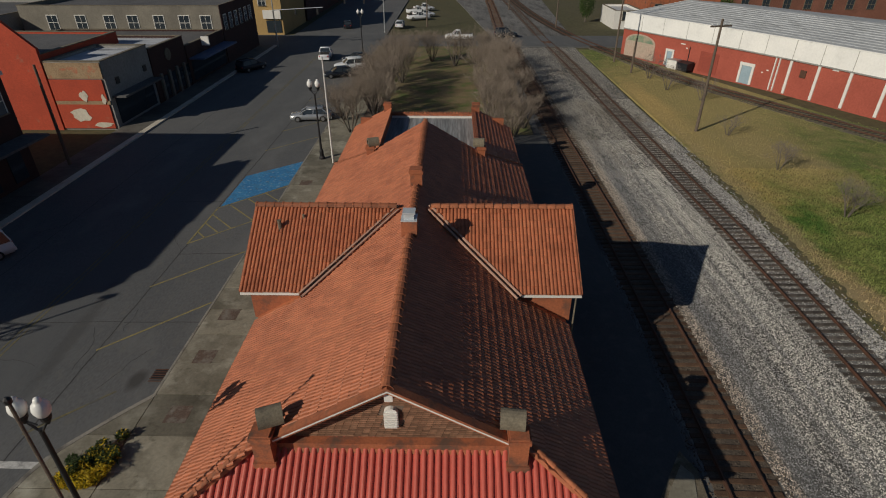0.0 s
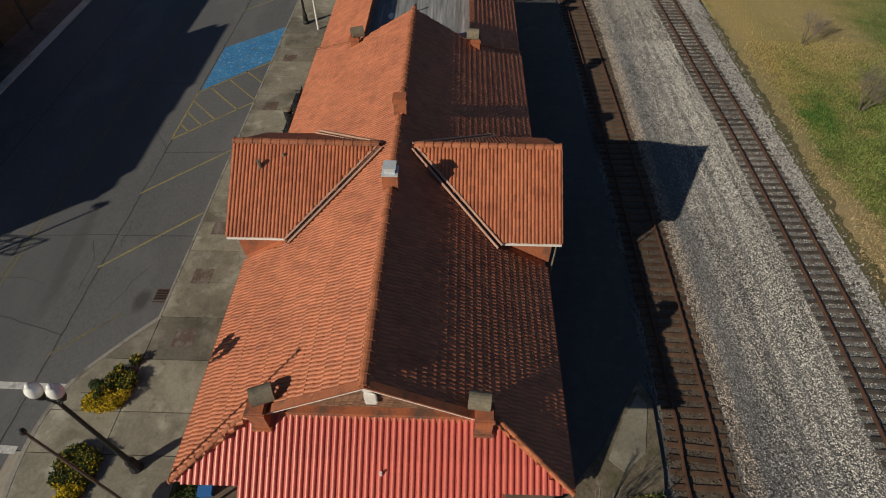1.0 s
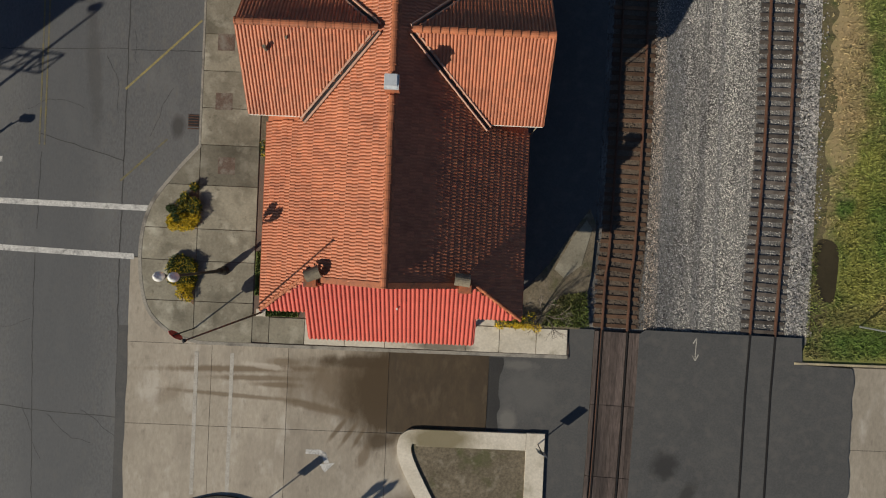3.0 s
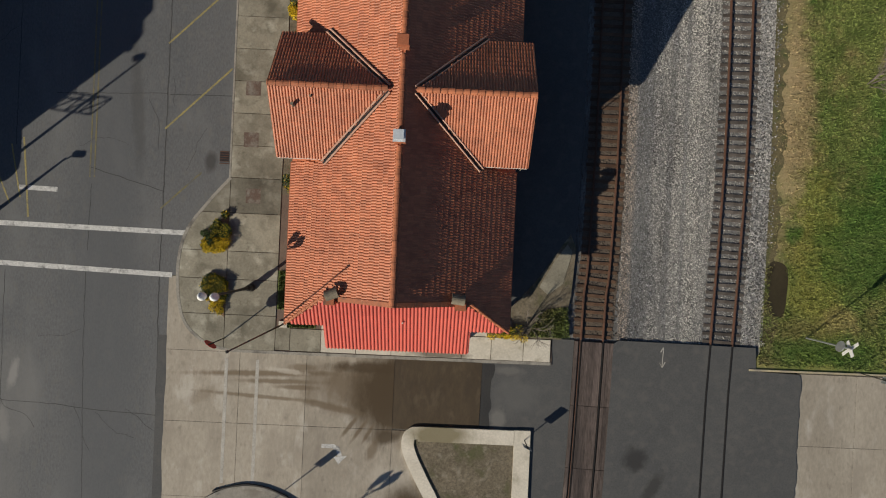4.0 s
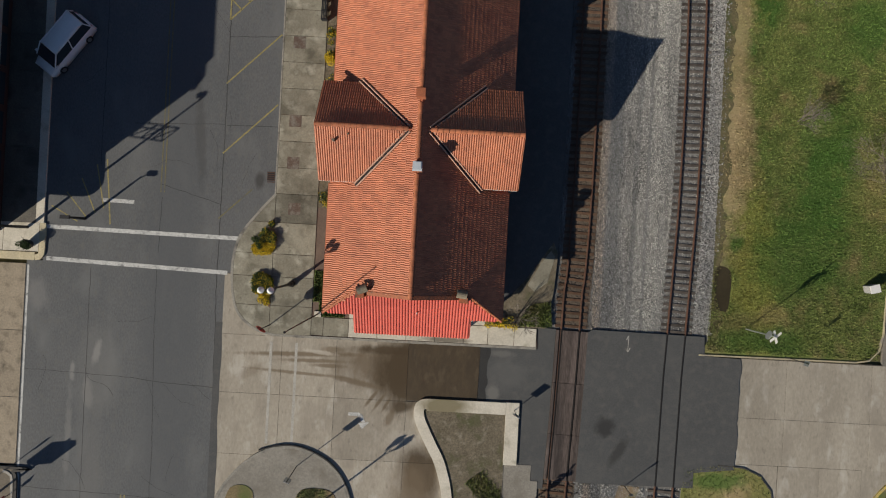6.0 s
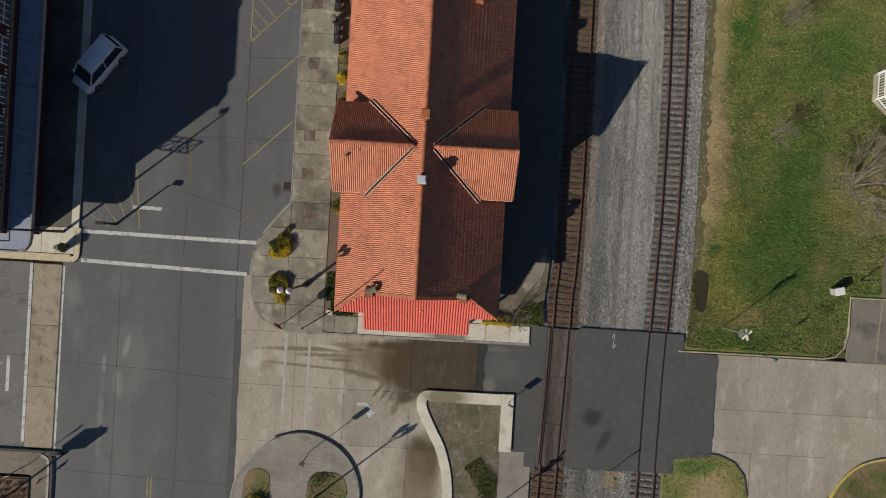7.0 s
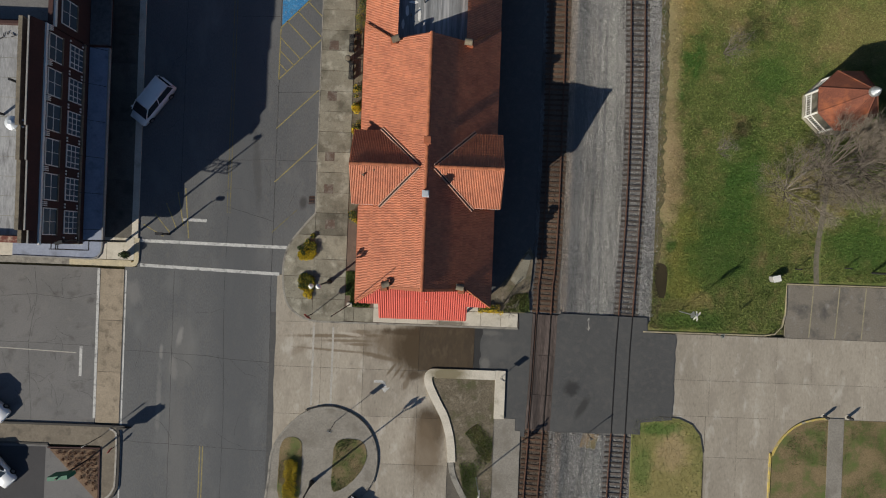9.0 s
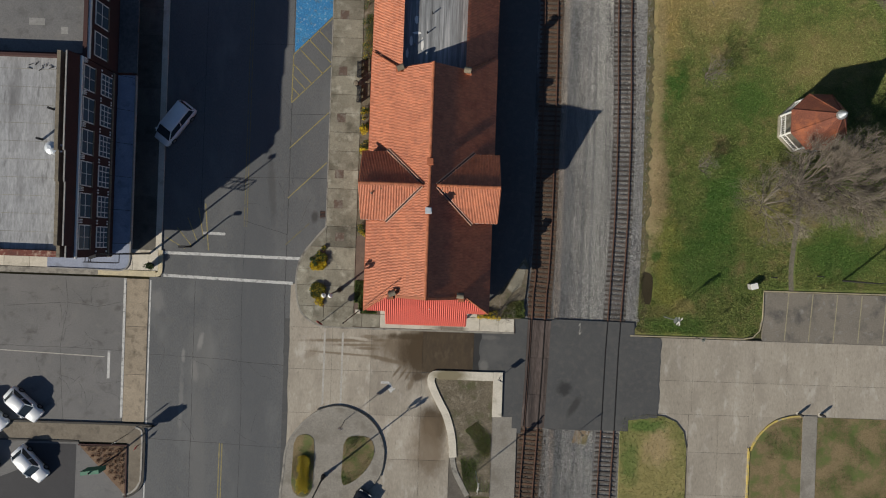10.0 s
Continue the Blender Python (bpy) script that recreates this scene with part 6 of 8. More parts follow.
# polished rail heads between the crossing panels
for own, line, y0, y1 in ((near_track, near_line, -15.2, -2.6), (far_track, far_line, -15.28, -2.55)):
    for off in (-0.755, 0.755):
        part("rail_head", ribbon([(float(np.interp(y, [q[1] for q in line], [q[0] for q in line])), y) for y in steps(y0, y1, 14)], off - 0.04, off + 0.04, 0.06, 0.1025), M["rail_dark"], own, "dark polished rail head")

# crushed stone
rock_v = [(0.55, -0.1, -0.25), (-0.5, 0.42, -0.2), (-0.32, -0.55, -0.15), (0.05, 0.1, 0.48)]
rock_f = [(0, 2, 1), (0, 1, 3), (1, 2, 3), (2, 0, 3)]
rng = np.random.default_rng(5)


def strew(count, x0, x1, y0, y1, size, material, z=-0.085, keep=None, name="ballast_stones", parent=bed):
    p = np.column_stack([rng.uniform(x0, x1, count), rng.uniform(y0, y1, count)])
    if keep is not None:
        p = p[keep(p)]
    n = len(p)
    u = p[:, 0] + 0.12 * np.sin(p[:, 1] * 0.55) + 0.07 * np.sin(p[:, 1] * 1.7 + 1)
    furrow = np.where((p[:, 0] > 15.4) & (p[:, 0] < 20.6), 0.014 * np.sin(u * 4.6) + 0.012 * np.sin(u * 9.7 + p[:, 1] * 0.9), 0.0)
    c = np.column_stack([p, np.full(n, z) + rng.uniform(-0.01, 0.03, n) + furrow])
    ob = scatter_mesh(name, rock_v, rock_f, c, rng.uniform(0, 6.28, (n, 3)), size * rng.uniform(0.6, 1.5, n), material, parent)
    return tagged(ob, "loose crushed stones", "", "", "stuff")


off_rails = lambda p: np.abs(p[:, 0] - np.interp(p[:, 1], [q[1] for q in far_line], [q[0] for q in far_line])) > 1.33
ragged((24.75, -2.2), (24.75, 11), 0.75, M["edge_soil"], bed, 0.036, 0.2, "soil_edge", 0.25)
ragged((24.75, 11), (24.5, 40), 0.85, M["edge_soil"], bed, 0.036, 0.22, "soil_edge", 0.25)
strew(14000, 20.8, 23.7, -2.5, 45, 0.055, M["stone"])
strew(122000, 14.8, 25.1, -2.5, 36, 0.065, M["stone"], keep=off_rails)
strew(15000, 14.8, 24.9, 34, 44, 0.07, M["stone"], keep=off_rails)
strew(14000, 14.6, 24.6, 40, 60, 0.085, M["far_stone"], keep=off_rails)
strew(15000, 14.0, 24.4, 34, 95, 0.1, M["far_stone"])
strew(17000, 14.5, 20.0, -30, -15.4, 0.075, M["stone"])
part("brown_patch", Shape().prism([(17.5, -16.9), (19.2, -17.1), (19.6, -15.5), (17.9, -15.4)], -0.15, -0.05), M["dirt"], bed, "bare brown dirt patch")
strew(9000, 14.5, 24.0, -40, -15.4, 0.075, M["stone"])
strew(12000, 23.3, 24.8, -2.4, 50, 0.115, M["shoulder_stone"], keep=off_rails)
strew(700, 24.6, 25.1, 4.2, 45, 0.09, M["shoulder_stone"], z=0.04)
strew(2500, 23.3, 24.7, -30, -13.5, 0.13, M["shoulder_stone"], keep=off_rails)
strew(12000, 11.2, 15.2, -2.5, 60, 0.08, M["dark_stone"])
strew(7000, 10.9, 14.6, -40, -15.4, 0.09, M["dark_stone"])
part("rusty_strip", ribbon([(12.1, -60), (12.35, -23.2), (12.65, -15.4)], -1.5, 1.5, -0.15, -0.075), M["dark_stone"], bed, "dark rusty ballast between the older rails")


# ---- buildings ----
def window(parent, x, y, z, w, h, axis="x", side=1, sashes=2, frame_mat="white", pane_mat="pane", arch=False):
    """A framed window on a wall: axis is the wall's normal, side its sign; x, y, z the middle of its sill."""
    def at(u, d, zz):
        return (x + side * d, y + u, zz) if axis == "x" else (x + u, y + side * d, zz)

    def blk(u0, d0, z0, u1, d1, z1):
        a, b = at(u0, d0, z0), at(u1, d1, z1)
        return Shape().box(*[min(p, q) for p, q in zip(a, b)], *[max(p, q) for p, q in zip(a, b)])

    win = part("window", blk(-w / 2, 0.0, z, w / 2, 0.03, z + h), M[pane_mat], parent, "dark window pane")
    fr = Shape()
    for b in (blk(-w / 2 - 0.07, 0, z, -w / 2 + 0.02, 0.07, z + h), blk(w / 2 - 0.02, 0, z, w / 2 + 0.07, 0.07, z + h), blk(-w / 2 - 0.07, 0, z + h - 0.02, w / 2 + 0.07, 0.07, z + h + 0.08)):
        fr.add(b.v, b.f)
    for k in range(1, sashes):
        b = blk(-w / 2, 0, z + h * k / sashes - 0.03, w / 2, 0.06, z + h * k / sashes + 0.03)
        fr.add(b.v, b.f)
    b = blk(-0.02, 0, z, 0.02, 0.05, z + h)
    fr.add(b.v, b.f)
    part("window_frame", fr, M[frame_mat], win)
    part("window_sill", blk(-w / 2 - 0.12, 0, z - 0.1, w / 2 + 0.12, 0.14, z), M["cap"], win)
    return win


def block(name, label, x0, y0, x1, y1, h, wall_mat, roof_mat, parapet=0.6, cat="building", cap="cap"):
    """A flat-roofed building: walls, sunken roof and parapet with coping."""
    b = thing(name, label, cat)
    t = 0.3
    part("wall", Shape().box(x0, y0, -0.2, x1, y1, h - parapet), M[wall_mat], b)
    part("roof", Shape().box(x0 + t, y0 + t, h - parapet, x1 - t, y1 - t, h - parapet + 0.06), M[roof_mat], b, "flat roof")
    p = Shape().box(x0, y0, h - parapet, x0 + t, y1, h).box(x1 - t, y0, h - parapet, x1, y1, h).box(x0 + t, y0, h - parapet, x1 - t, y0 + t, h).box(x0 + t, y1 - t, h - parapet, x1 - t, y1, h)
    part("parapet", p, M[wall_mat], b)
    c = Shape()
    o = 0.06
    for q in ((x0 - o, y0 - o, x0 + t + o, y1 + o), (x1 - t - o, y0 - o, x1 + o, y1 + o), (x0 + t + o, y0 - o, x1 - t - o, y0 + t + o), (x0 + t + o, y1 - t - o, x1 - t - o, y1 + o)):
        c.box(q[0], q[1], h, q[2], q[3], h + 0.08)
    part("coping", c, M[cap], b)
    return b


FX = -34.5
corner = thing("corner_building", "two-storey dark brick commercial building with a grey flat roof", "building")
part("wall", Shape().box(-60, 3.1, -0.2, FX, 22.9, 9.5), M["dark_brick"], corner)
part("roof", Shape().box(-60, 3.75, 9.5, FX - 1.35, 22.7, 9.58), M["white_roof"], corner, "streaked grey flat roof")
for y0, y1, zt in ((3.1, 4.25, 10.45), (4.25, 10.4, 10.85), (10.4, 13.4, 11.0), (13.4, 22.9, 11.2)):
    rim = [(FX - 1.0, 9.5), (FX, 9.5), (FX, 10.2), (FX - 0.26, zt + 0.17), (FX - 0.42, zt + 0.17), (FX - 0.42, 9.9), (FX - 1.0, 9.9)]
    part("parapet", Shape().add([(u, yy, w) for yy in (y0, y1) for u, w in rim], [tuple(range(7)), tuple(range(13, 6, -1))] + [(i, 7 + i, 7 + (i + 1) % 7, (i + 1) % 7) for i in range(7)]), M["dark_brick"], corner)
    part("parapet_back", Shape().box(FX - 1.35, y0, 9.5, FX - 1.0, y1, zt + 0.1), M["cap"], corner, "weathered concrete parapet edge")
    part("coping", Shape().box(FX - 0.44, y0, zt + 0.17, FX - 0.3, y1, zt + 0.23), M["grey_wall"], corner, "thin pale coping line")
part("side_parapet", Shape().box(-60, 3.1, 9.5, FX - 1.35, 3.7, 10.1), M["flaking"], corner, "flaking red brick parapet")
part("north_parapet", Shape().box(-60, 22.65, 9.5, FX - 1.6, 22.9, 10.1), M["dark_brick"], corner)
part("cornice", Shape().box(FX, 3.0, 9.74, FX + 0.16, 22.9, 9.98), M["white"], corner, "white moulded cornice")
for y in steps(5.5, 21.5, 9):
    part("roof_seam", Shape().box(-59.5, y, 9.57, FX - 1.7, y + 0.03, 9.587), M["pavement"], corner)
part("belt_course", Shape().box(FX, 3.1, 4.45, FX + 0.12, 22.9, 4.65), M["cap"], corner, "stone belt course")
for k in range(6):
    y = 5.15 + 3.18 * k
    window(corner, FX, y, 7.75, 2.35, 1.65)
    window(corner, FX, y + 0.05, 4.8, 2.1, 1.8, sashes=3)
    for u in (-0.55, 0.55):
        part("mullion", Shape().box(FX, y + u - 0.02, 4.85, FX + 0.06, y + u + 0.06, 6.55), M["white"], corner)
    for u in (-1.45, 1.45):
        part("stone_block", Shape().box(FX, y + u - 0.08, 6.55, FX + 0.08, y + u + 0.08, 6.7), M["white"], corner)
        part("stone_block", Shape().box(FX, y + u - 0.08, 4.8, FX + 0.08, y + u + 0.08, 4.95), M["white"], corner)
    for u in (1.42, 1.58, 1.74):
        part("bracket", Shape().box(FX, y + u - 0.04, 9.3, FX + 0.3, y + u + 0.04, 9.74), M["white"], corner)
    part("shop_window", Shape().box(FX, y - 1.3, 0.5, FX + 0.05, y + 1.3, 2.9), M["glass"], corner, "dark shop window")
awn = part("awning", Shape().prism([(-41.4, 1.75), (-33.5, 1.7), (-32.9, 1.9), (-32.6, 2.3), (-32.5, 2.9), (-32.5, 22.9), (FX + 0.1, 22.9), (FX + 0.1, 3.06), (-41.4, 3.06)], 3.75, 3.9), M["awning_grey"], corner, "flat blue-grey metal street awning")
part("awning_edge", ribbon([(-41.4, 1.7), (-33.5, 1.65), (-32.87, 1.86), (-32.56, 2.28), (-32.45, 2.9), (-32.45, 22.9)], -0.08, 0.05, 3.65, 3.98), M["grey_wall"], awn, "pale awning edge")
for k in range(6):
    part("rod", Shape().rod((-32.6, 4.6 + 3.6 * k, 3.9), (FX, 4.6 + 3.6 * k, 5.6), 0.025, sides=5), M["black"], awn)
for k in range(9):
    x, y, a = -39.8 + 0.34 * k, 21.7 + random.uniform(-0.35, 0.3), random.uniform(0, 3.14)
    part("loose_cable", Shape().rod((x, y, 9.62), (x + 0.45 * math.cos(a), y + 0.3 * math.sin(a), 9.66), 0.035, sides=5), M["black"], corner, "scrap of black cable")
for x, y in ((-38.2, 14.6), (-37.2, 17.6), (-46, 18)):
    part("roof_pipe", Shape().rod((x, y, 9.5), (x, y, 10.4), 0.12, sides=8), M["black"], corner, "roof vent pipe")
part("roof_fan", Shape().rod((-36.3, 13.6, 9.5), (-36.3, 13.6, 10.4), 0.45, sides=14).rod((-36.3, 13.6, 10.4), (-36.3, 13.6, 11.1), 0.62, sides=14).rod((-36.3, 13.6, 11.1), (-36.3, 13.6, 11.35), 0.62, 0.2, sides=14).rod((-36.1, 13.3, 10.9), (-35.3, 13.3, 10.9), 0.09, sides=8).rod((-36.1, 13.9, 10.9), (-35.3, 13.9, 10.9), 0.09, sides=8), M["vent_metal"], corner, "galvanised roof fan")
part("red_trim", Shape().box(-60, 3.3, 0, FX - 0.4, 3.62, 3.2), M["red_wall"], corner, "red side wall base")

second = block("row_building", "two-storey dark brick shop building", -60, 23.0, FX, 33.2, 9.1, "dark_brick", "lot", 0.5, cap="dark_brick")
part("cornice", Shape().box(FX, 23.0, 8.75, FX + 0.2, 33.3, 9.05), M["white"], second, "white cornice")
for k in range(3):
    y = 24.9 + 3.18 * k
    window(second, FX, y, 5.9, 2.35, 2.0)
    part("shop_window", Shape().box(FX, y - 0.8, 0.5, FX + 0.05, y + 0.8, 2.9), M["glass"], second, "dark shop window")
for x, y, w, d in ((-38.2, 28.8, 0.9, 2.2), (-40.6, 26.2, 1.6, 0.7), (-37.4, 25.4, 0.7, 0.7), (-43.0, 29.5, 1.4, 1.6)):
    part("roof_patch", Shape().box(x, y, 8.6, x + w, y + d, 8.672), M["grey_wall"], second, "pale roofing patch")
part("canopy", Shape().box(FX + 0.05, 23.2, 3.7, -32.4, 33.4, 3.88), M["roof_dark"], second, "flat dark street awning")

# shops beyond the gap
red_shop = block("red_shop", "tall red painted brick building", -62, 47.0, -41.0, 62, 7.6, "red_wall", "roof_dark", 0.3)
part("street_wall", Shape().box(-62, 46.6, -0.2, -43.4, 46.99, 10.9), M["red_wall"], red_shop, "tall red gable wall")
part("ramp_wall", Shape().add([(x, y, z) for y in (46.6, 46.99) for x, z in ((-43.4, -0.2), (-40.75, -0.2), (-40.75, 8.3), (-43.4, 10.85))], [(0, 1, 2, 3), (7, 6, 5, 4), (1, 5, 6, 2), (3, 2, 6, 7)]), M["red_wall"], red_shop, "red wall with a raking top")
grey_shop = block("grey_shop", "one-storey shop with a grey front and a painted side wall", -40.7, 46.8, FX - 0.2, 56.5, 7.0, "grey_wall", "pale_roof", 0.35)
part("painted_side", Shape().box(-40.6, 46.66, 0, FX - 0.5, 46.8, 2.6).box(-40.6, 46.66, 3.0, FX - 0.5, 46.8, 5.2), M["red_wall"], grey_shop, "peeling red painted brick")
part("brick_band", Shape().box(-40.6, 46.7, 5.3, FX - 0.3, 46.8, 6.9).box(-40.6, 46.7, 2.6, FX - 0.3, 46.8, 3.0), M["tan_brick"], grey_shop, "bare tan brick band")
for x, z, w, h in ((-37.9, 2.9, 1.0, 1.2), (-39.6, 0.7, 2.4, 1.6), (-37.4, 0.1, 2.4, 0.6), (-35.6, 2.6, 0.5, 1.1)):
    rim = [(x + w * (0.5 + 0.5 * random.uniform(0.6, 1.1) * math.cos(a)), z + h * (0.5 + 0.5 * random.uniform(0.6, 1.1) * math.sin(a))) for a in steps(0, 2 * math.pi, 14)[:-1]]
    part("bare_patch", Shape().add([(u, 46.63, q) for u, q in rim] + [(u, 46.67, q) for u, q in rim], [tuple(range(14))] + [(i, 14 + i, 14 + (i + 1) % 14, (i + 1) % 14) for i in range(14)]), M["pale"], grey_shop, "patch of bare plaster")
for y in (48.6, 54.6):
    part("vent", Shape().box(FX - 0.2, y, 4.3, FX - 0.12, y + 0.7, 5.0), M["black"], grey_shop)
part("shop_front", Shape().box(FX - 0.2, 47.6, 0.3, FX - 0.1, 55.8, 3.1), M["glass"], grey_shop, "dark shop window")
part("shop_awning", Shape().box(FX - 0.2, 47.2, 3.2, -33.2, 56.0, 3.4), M["roof_dark"], grey_shop, "dark street awning")
dark_shop = block("dark_shop", "dark red brick shop with a round sign", -60, 56.6, FX - 0.1, 66, 6.5, "dark_brick", "pale_roof", 0.3)
part("round_sign", Shape().rod((FX - 0.1, 61, 5.1), (FX + 0.0, 61, 5.1), 0.75, sides=20), M["cap"], dark_shop, "round pale wall sign")
for y in (58, 60.2, 62.4, 64.6):
    part("pier", Shape().box(FX - 0.1, y - 0.25, 0, FX + 0.15, y + 0.25, 3.3), M["tan_wall"], dark_shop)
    part("shop_window", Shape().box(FX - 0.1, y + 0.35, 0.4, FX - 0.03, y + 1.7, 2.9), M["glass"], dark_shop, "dark shop window")
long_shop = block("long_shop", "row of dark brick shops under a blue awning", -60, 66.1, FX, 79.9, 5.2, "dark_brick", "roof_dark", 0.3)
part("awning", Shape().box(FX, 66.6, 3.3, -32.4, 79.6, 3.5), M["awning"], long_shop, "blue street awning")
part("shop_front", Shape().box(FX, 67, 0.4, FX + 0.06, 79.3, 3.0), M["glass"], long_shop, "dark shop windows")
part("sign", Shape().box(FX + 0.2, 71.0, 4.4, -33.2, 71.2, 5.6), M["white"], long_shop, "projecting white sign")
tan = block("tan_building", "two-storey tan stucco building with side windows", -66, 80.0, FX, 96, 8.6, "tan_wall", "roof_dark", 0.6)
part("brick_front", Shape().box(FX, 80.0, 0, FX + 0.12, 96, 8.7), M["dark_brick"], tan, "dark brick street front")
for k, x in enumerate((-61, -56.5, -52.0, -48.3, -44.2, -40.2, -36.8)):
    window(tan, x, 80.0, 5.1, 1.6, 2.1, "y", -1, frame_mat="white", pane_mat="glass")
for k in range(6):
    window(tan, FX + 0.12, 81.5 + 2.4 * k, 5.0, 1.1, 2.2)
ochre = block("ochre_building", "ochre three-storey corner building", -45, 109, -33.2, 128, 12.5, "yellow_wall", "roof_dark", 0.7)
for x in (-43.4, -40.2, -37.0):
    for z in (5.4, 8.8):
        window(ochre, x, 109, z, 1.5, 1.8, "y", -1, pane_mat="glass")
part("shop_front", Shape().box(-36.6, 108.9, 0.3, -33.6, 109.0, 2.6), M["glass"], ochre, "dark shop window")
part("shop_sign", Shape().box(-37.0, 108.5, 3.0, -33.4, 109.0, 4.6), M["white"], ochre, "white shop sign board")
far_dark = block("far_row", "far dark brick row of shops", -60, 129, -33.0, 190, 9.0, "dark_brick", "roof_dark", 0.7)
for k in range(10):
    window(far_dark, -33.0, 132 + 5.5 * k, 5.2, 1.4, 2.0)
far_hall = block("far_hall", "far red brick hall across the street end", -30, 210, 10, 235, 7.0, "red_wall", "roof_dark", 0.5)
for k in range(8):
    window(far_hall, -26 + 4.5 * k, 210, 2.0, 1.5, 2.2, "y", -1)
back_row = block("back_row", "pale rear building behind the shops", -95, 70, -67, 100, 7.5, "grey_wall", "roof_dark", 0.6)
for k in range(5):
    window(back_row, -92 + 5 * k, 70, 4.0, 1.6, 1.8, "y", -1)

# warehouse on its curve
WH = [(31.1, 89.1), (35.0, 82.0), (39.4, 74.6), (43.6, 67.0), (47.6, 59.0), (51.0, 51.6), (55.0, 45.0), (60.0, 39.4), (65.5, 35.0)]
WALL = smooth_line(WH, 3)
ware = thing("warehouse", "long curved red brick warehouse with white upper band", "warehouse")
TOP = 6.7
part("wall", ribbon(WALL, 0.0, 0.4, -0.2, 4.3), M["ware_red"], ware, "red brick wall")
part("upper_band", ribbon(WALL, -0.15, 0.4, 4.3, TOP), M["ware_white"], ware, "white metal upper wall band")
n = len(WALL)
ridge_line = [(p[0] + 15 * 0.86, p[1] + 15 * 0.5) for p in WALL]
rear = [(p[0] + 34 * 0.86, p[1] + 34 * 0.5) for p in WALL]
rising = [(i, n + i, n + i + 1, i + 1) for i in range(n - 1)]
roof = Shape()
roof.add([(p[0], p[1], TOP + 0.05) for p in WALL] + [(q[0], q[1], TOP + 1.25) for q in ridge_line], rising)
roof.add([(p[0], p[1], TOP + 1.25) for p in ridge_line] + [(q[0], q[1], TOP - 0.6) for q in rear], rising)
part("roof", roof, M["ware_roof"], ware, "weathered pale metal roof")
part("rear_wall", Shape().add([(p[0], p[1], TOP - 0.6) for p in rear] + [(q[0], q[1], -0.2) for q in rear], rising), M["ware_red"], ware, "red brick rear wall")
for k in range(1, 12):
    f = k / 12
    lap = [(p[0] + (q[0] - p[0]) * f, p[1] + (q[1] - p[1]) * f) for p, q in zip(WALL, ridge_line)]
    part("roof_lap", Shape().add([(x, y, TOP + 0.05 + 1.2 * f + e) for e in (0.0, 0.05) for x, y in lap], rising), M["ware_roof"], ware)
part("eaves_trim", ribbon(WALL, -0.2, 0.1, TOP, TOP + 0.12), M["ware_white"], ware, "white eaves trim")
part("band_foot", ribbon(WALL, -0.2, -0.14, 4.2, 4.36), M["grey_wall"], ware, "grey flashing under the band")
for q0, q1, q2 in ((WALL[0], ridge_line[0], rear[0]), (WALL[-1], ridge_line[-1], rear[-1])):
    part("end_wall", Shape().add([(q0[0], q0[1], -0.2), (q2[0], q2[1], -0.2), (q2[0], q2[1], TOP - 0.6), (q1[0], q1[1], TOP + 1.25), (q0[0], q0[1], TOP)], [(0, 1, 2, 3, 4)]), M["ware_red"], ware, "red brick end wall")


def on_wall(d):
    """The place and heading d metres along the warehouse wall from its far end."""
    for a, b in zip(WALL, WALL[1:]):
        L = math.dist(a, b)
        if d <= L:
            t = d / L
            return a[0] + (b[0] - a[0]) * t, a[1] + (b[1] - a[1]) * t, math.degrees(math.atan2(b[1] - a[1], b[0] - a[0]))
        d -= L
    return (*WALL[-1], -90.0)


def wall_piece(name, d, w, z0, z1, depth, material, label="", parent=ware):
    x, y, h = on_wall(d)
    ob = part(name, Shape().box(-w / 2, -depth, z0, w / 2, 0.02, z1), material, parent, label)
    ob.matrix_basis = pose(x, y, 0, 0, 0, h)
    return ob


for d in (30.0, 33.75, 37.75, 41.85, 46.2, 50.6, 55.0, 59.4):
    wall_piece("pilaster", d, 0.34, 0, 4.35, 0.14, M["white"], "white painted pilaster")
    wall_piece("panel_joint", d, 0.06, 4.36, TOP, 0.17, M["grey_wall"])
for d in (27.85, 28.4):
    wall_piece("downpipe", d, 0.16, 0, 4.5, 0.16, M["white"], "white downpipe")
for d in (4.0, 8.5, 13.0, 17.5, 22.0, 26.0):
    wall_piece("panel_joint", d, 0.05, 4.36, TOP, 0.17, M["grey_wall"])
dr = wall_piece("door", 23.95, 1.5, 0, 2.4, 0.1, M["pale_door"], "pale blue door")
wall_piece("door_frame", 23.0, 0.34, 0, 2.75, 0.14, M["white"])
wall_piece("door_frame", 24.9, 0.34, 0, 2.75, 0.14, M["white"])
wall_piece("door_head", 23.95, 2.3, 2.4, 2.8, 0.15, M["white"])
wall_piece("door", 10.5, 0.9, 0, 2.2, 0.1, M["pale_door"], "narrow pale door")
wall_piece("door_frame", 9.85, 0.3, 0, 2.4, 0.13, M["white"])
wall_piece("door_frame", 11.15, 0.3, 0, 2.4, 0.13, M["white"])
wall_piece("door_head", 10.5, 1.6, 2.2, 2.5, 0.14, M["white"])
wall_piece("loading_door", 17.6, 3.2, 0.2, 3.1, 0.05, M["ware_dark"], "bricked-up dark red loading door")
wall_piece("wall_vent", 31.9, 0.8, 2.4, 3.3, 0.1, M["rust"], "rusty wall grille")
wall_piece("conduit", 14.0, 0.1, 0.3, 3.4, 0.1, M["black"], "thin dark wall conduit")
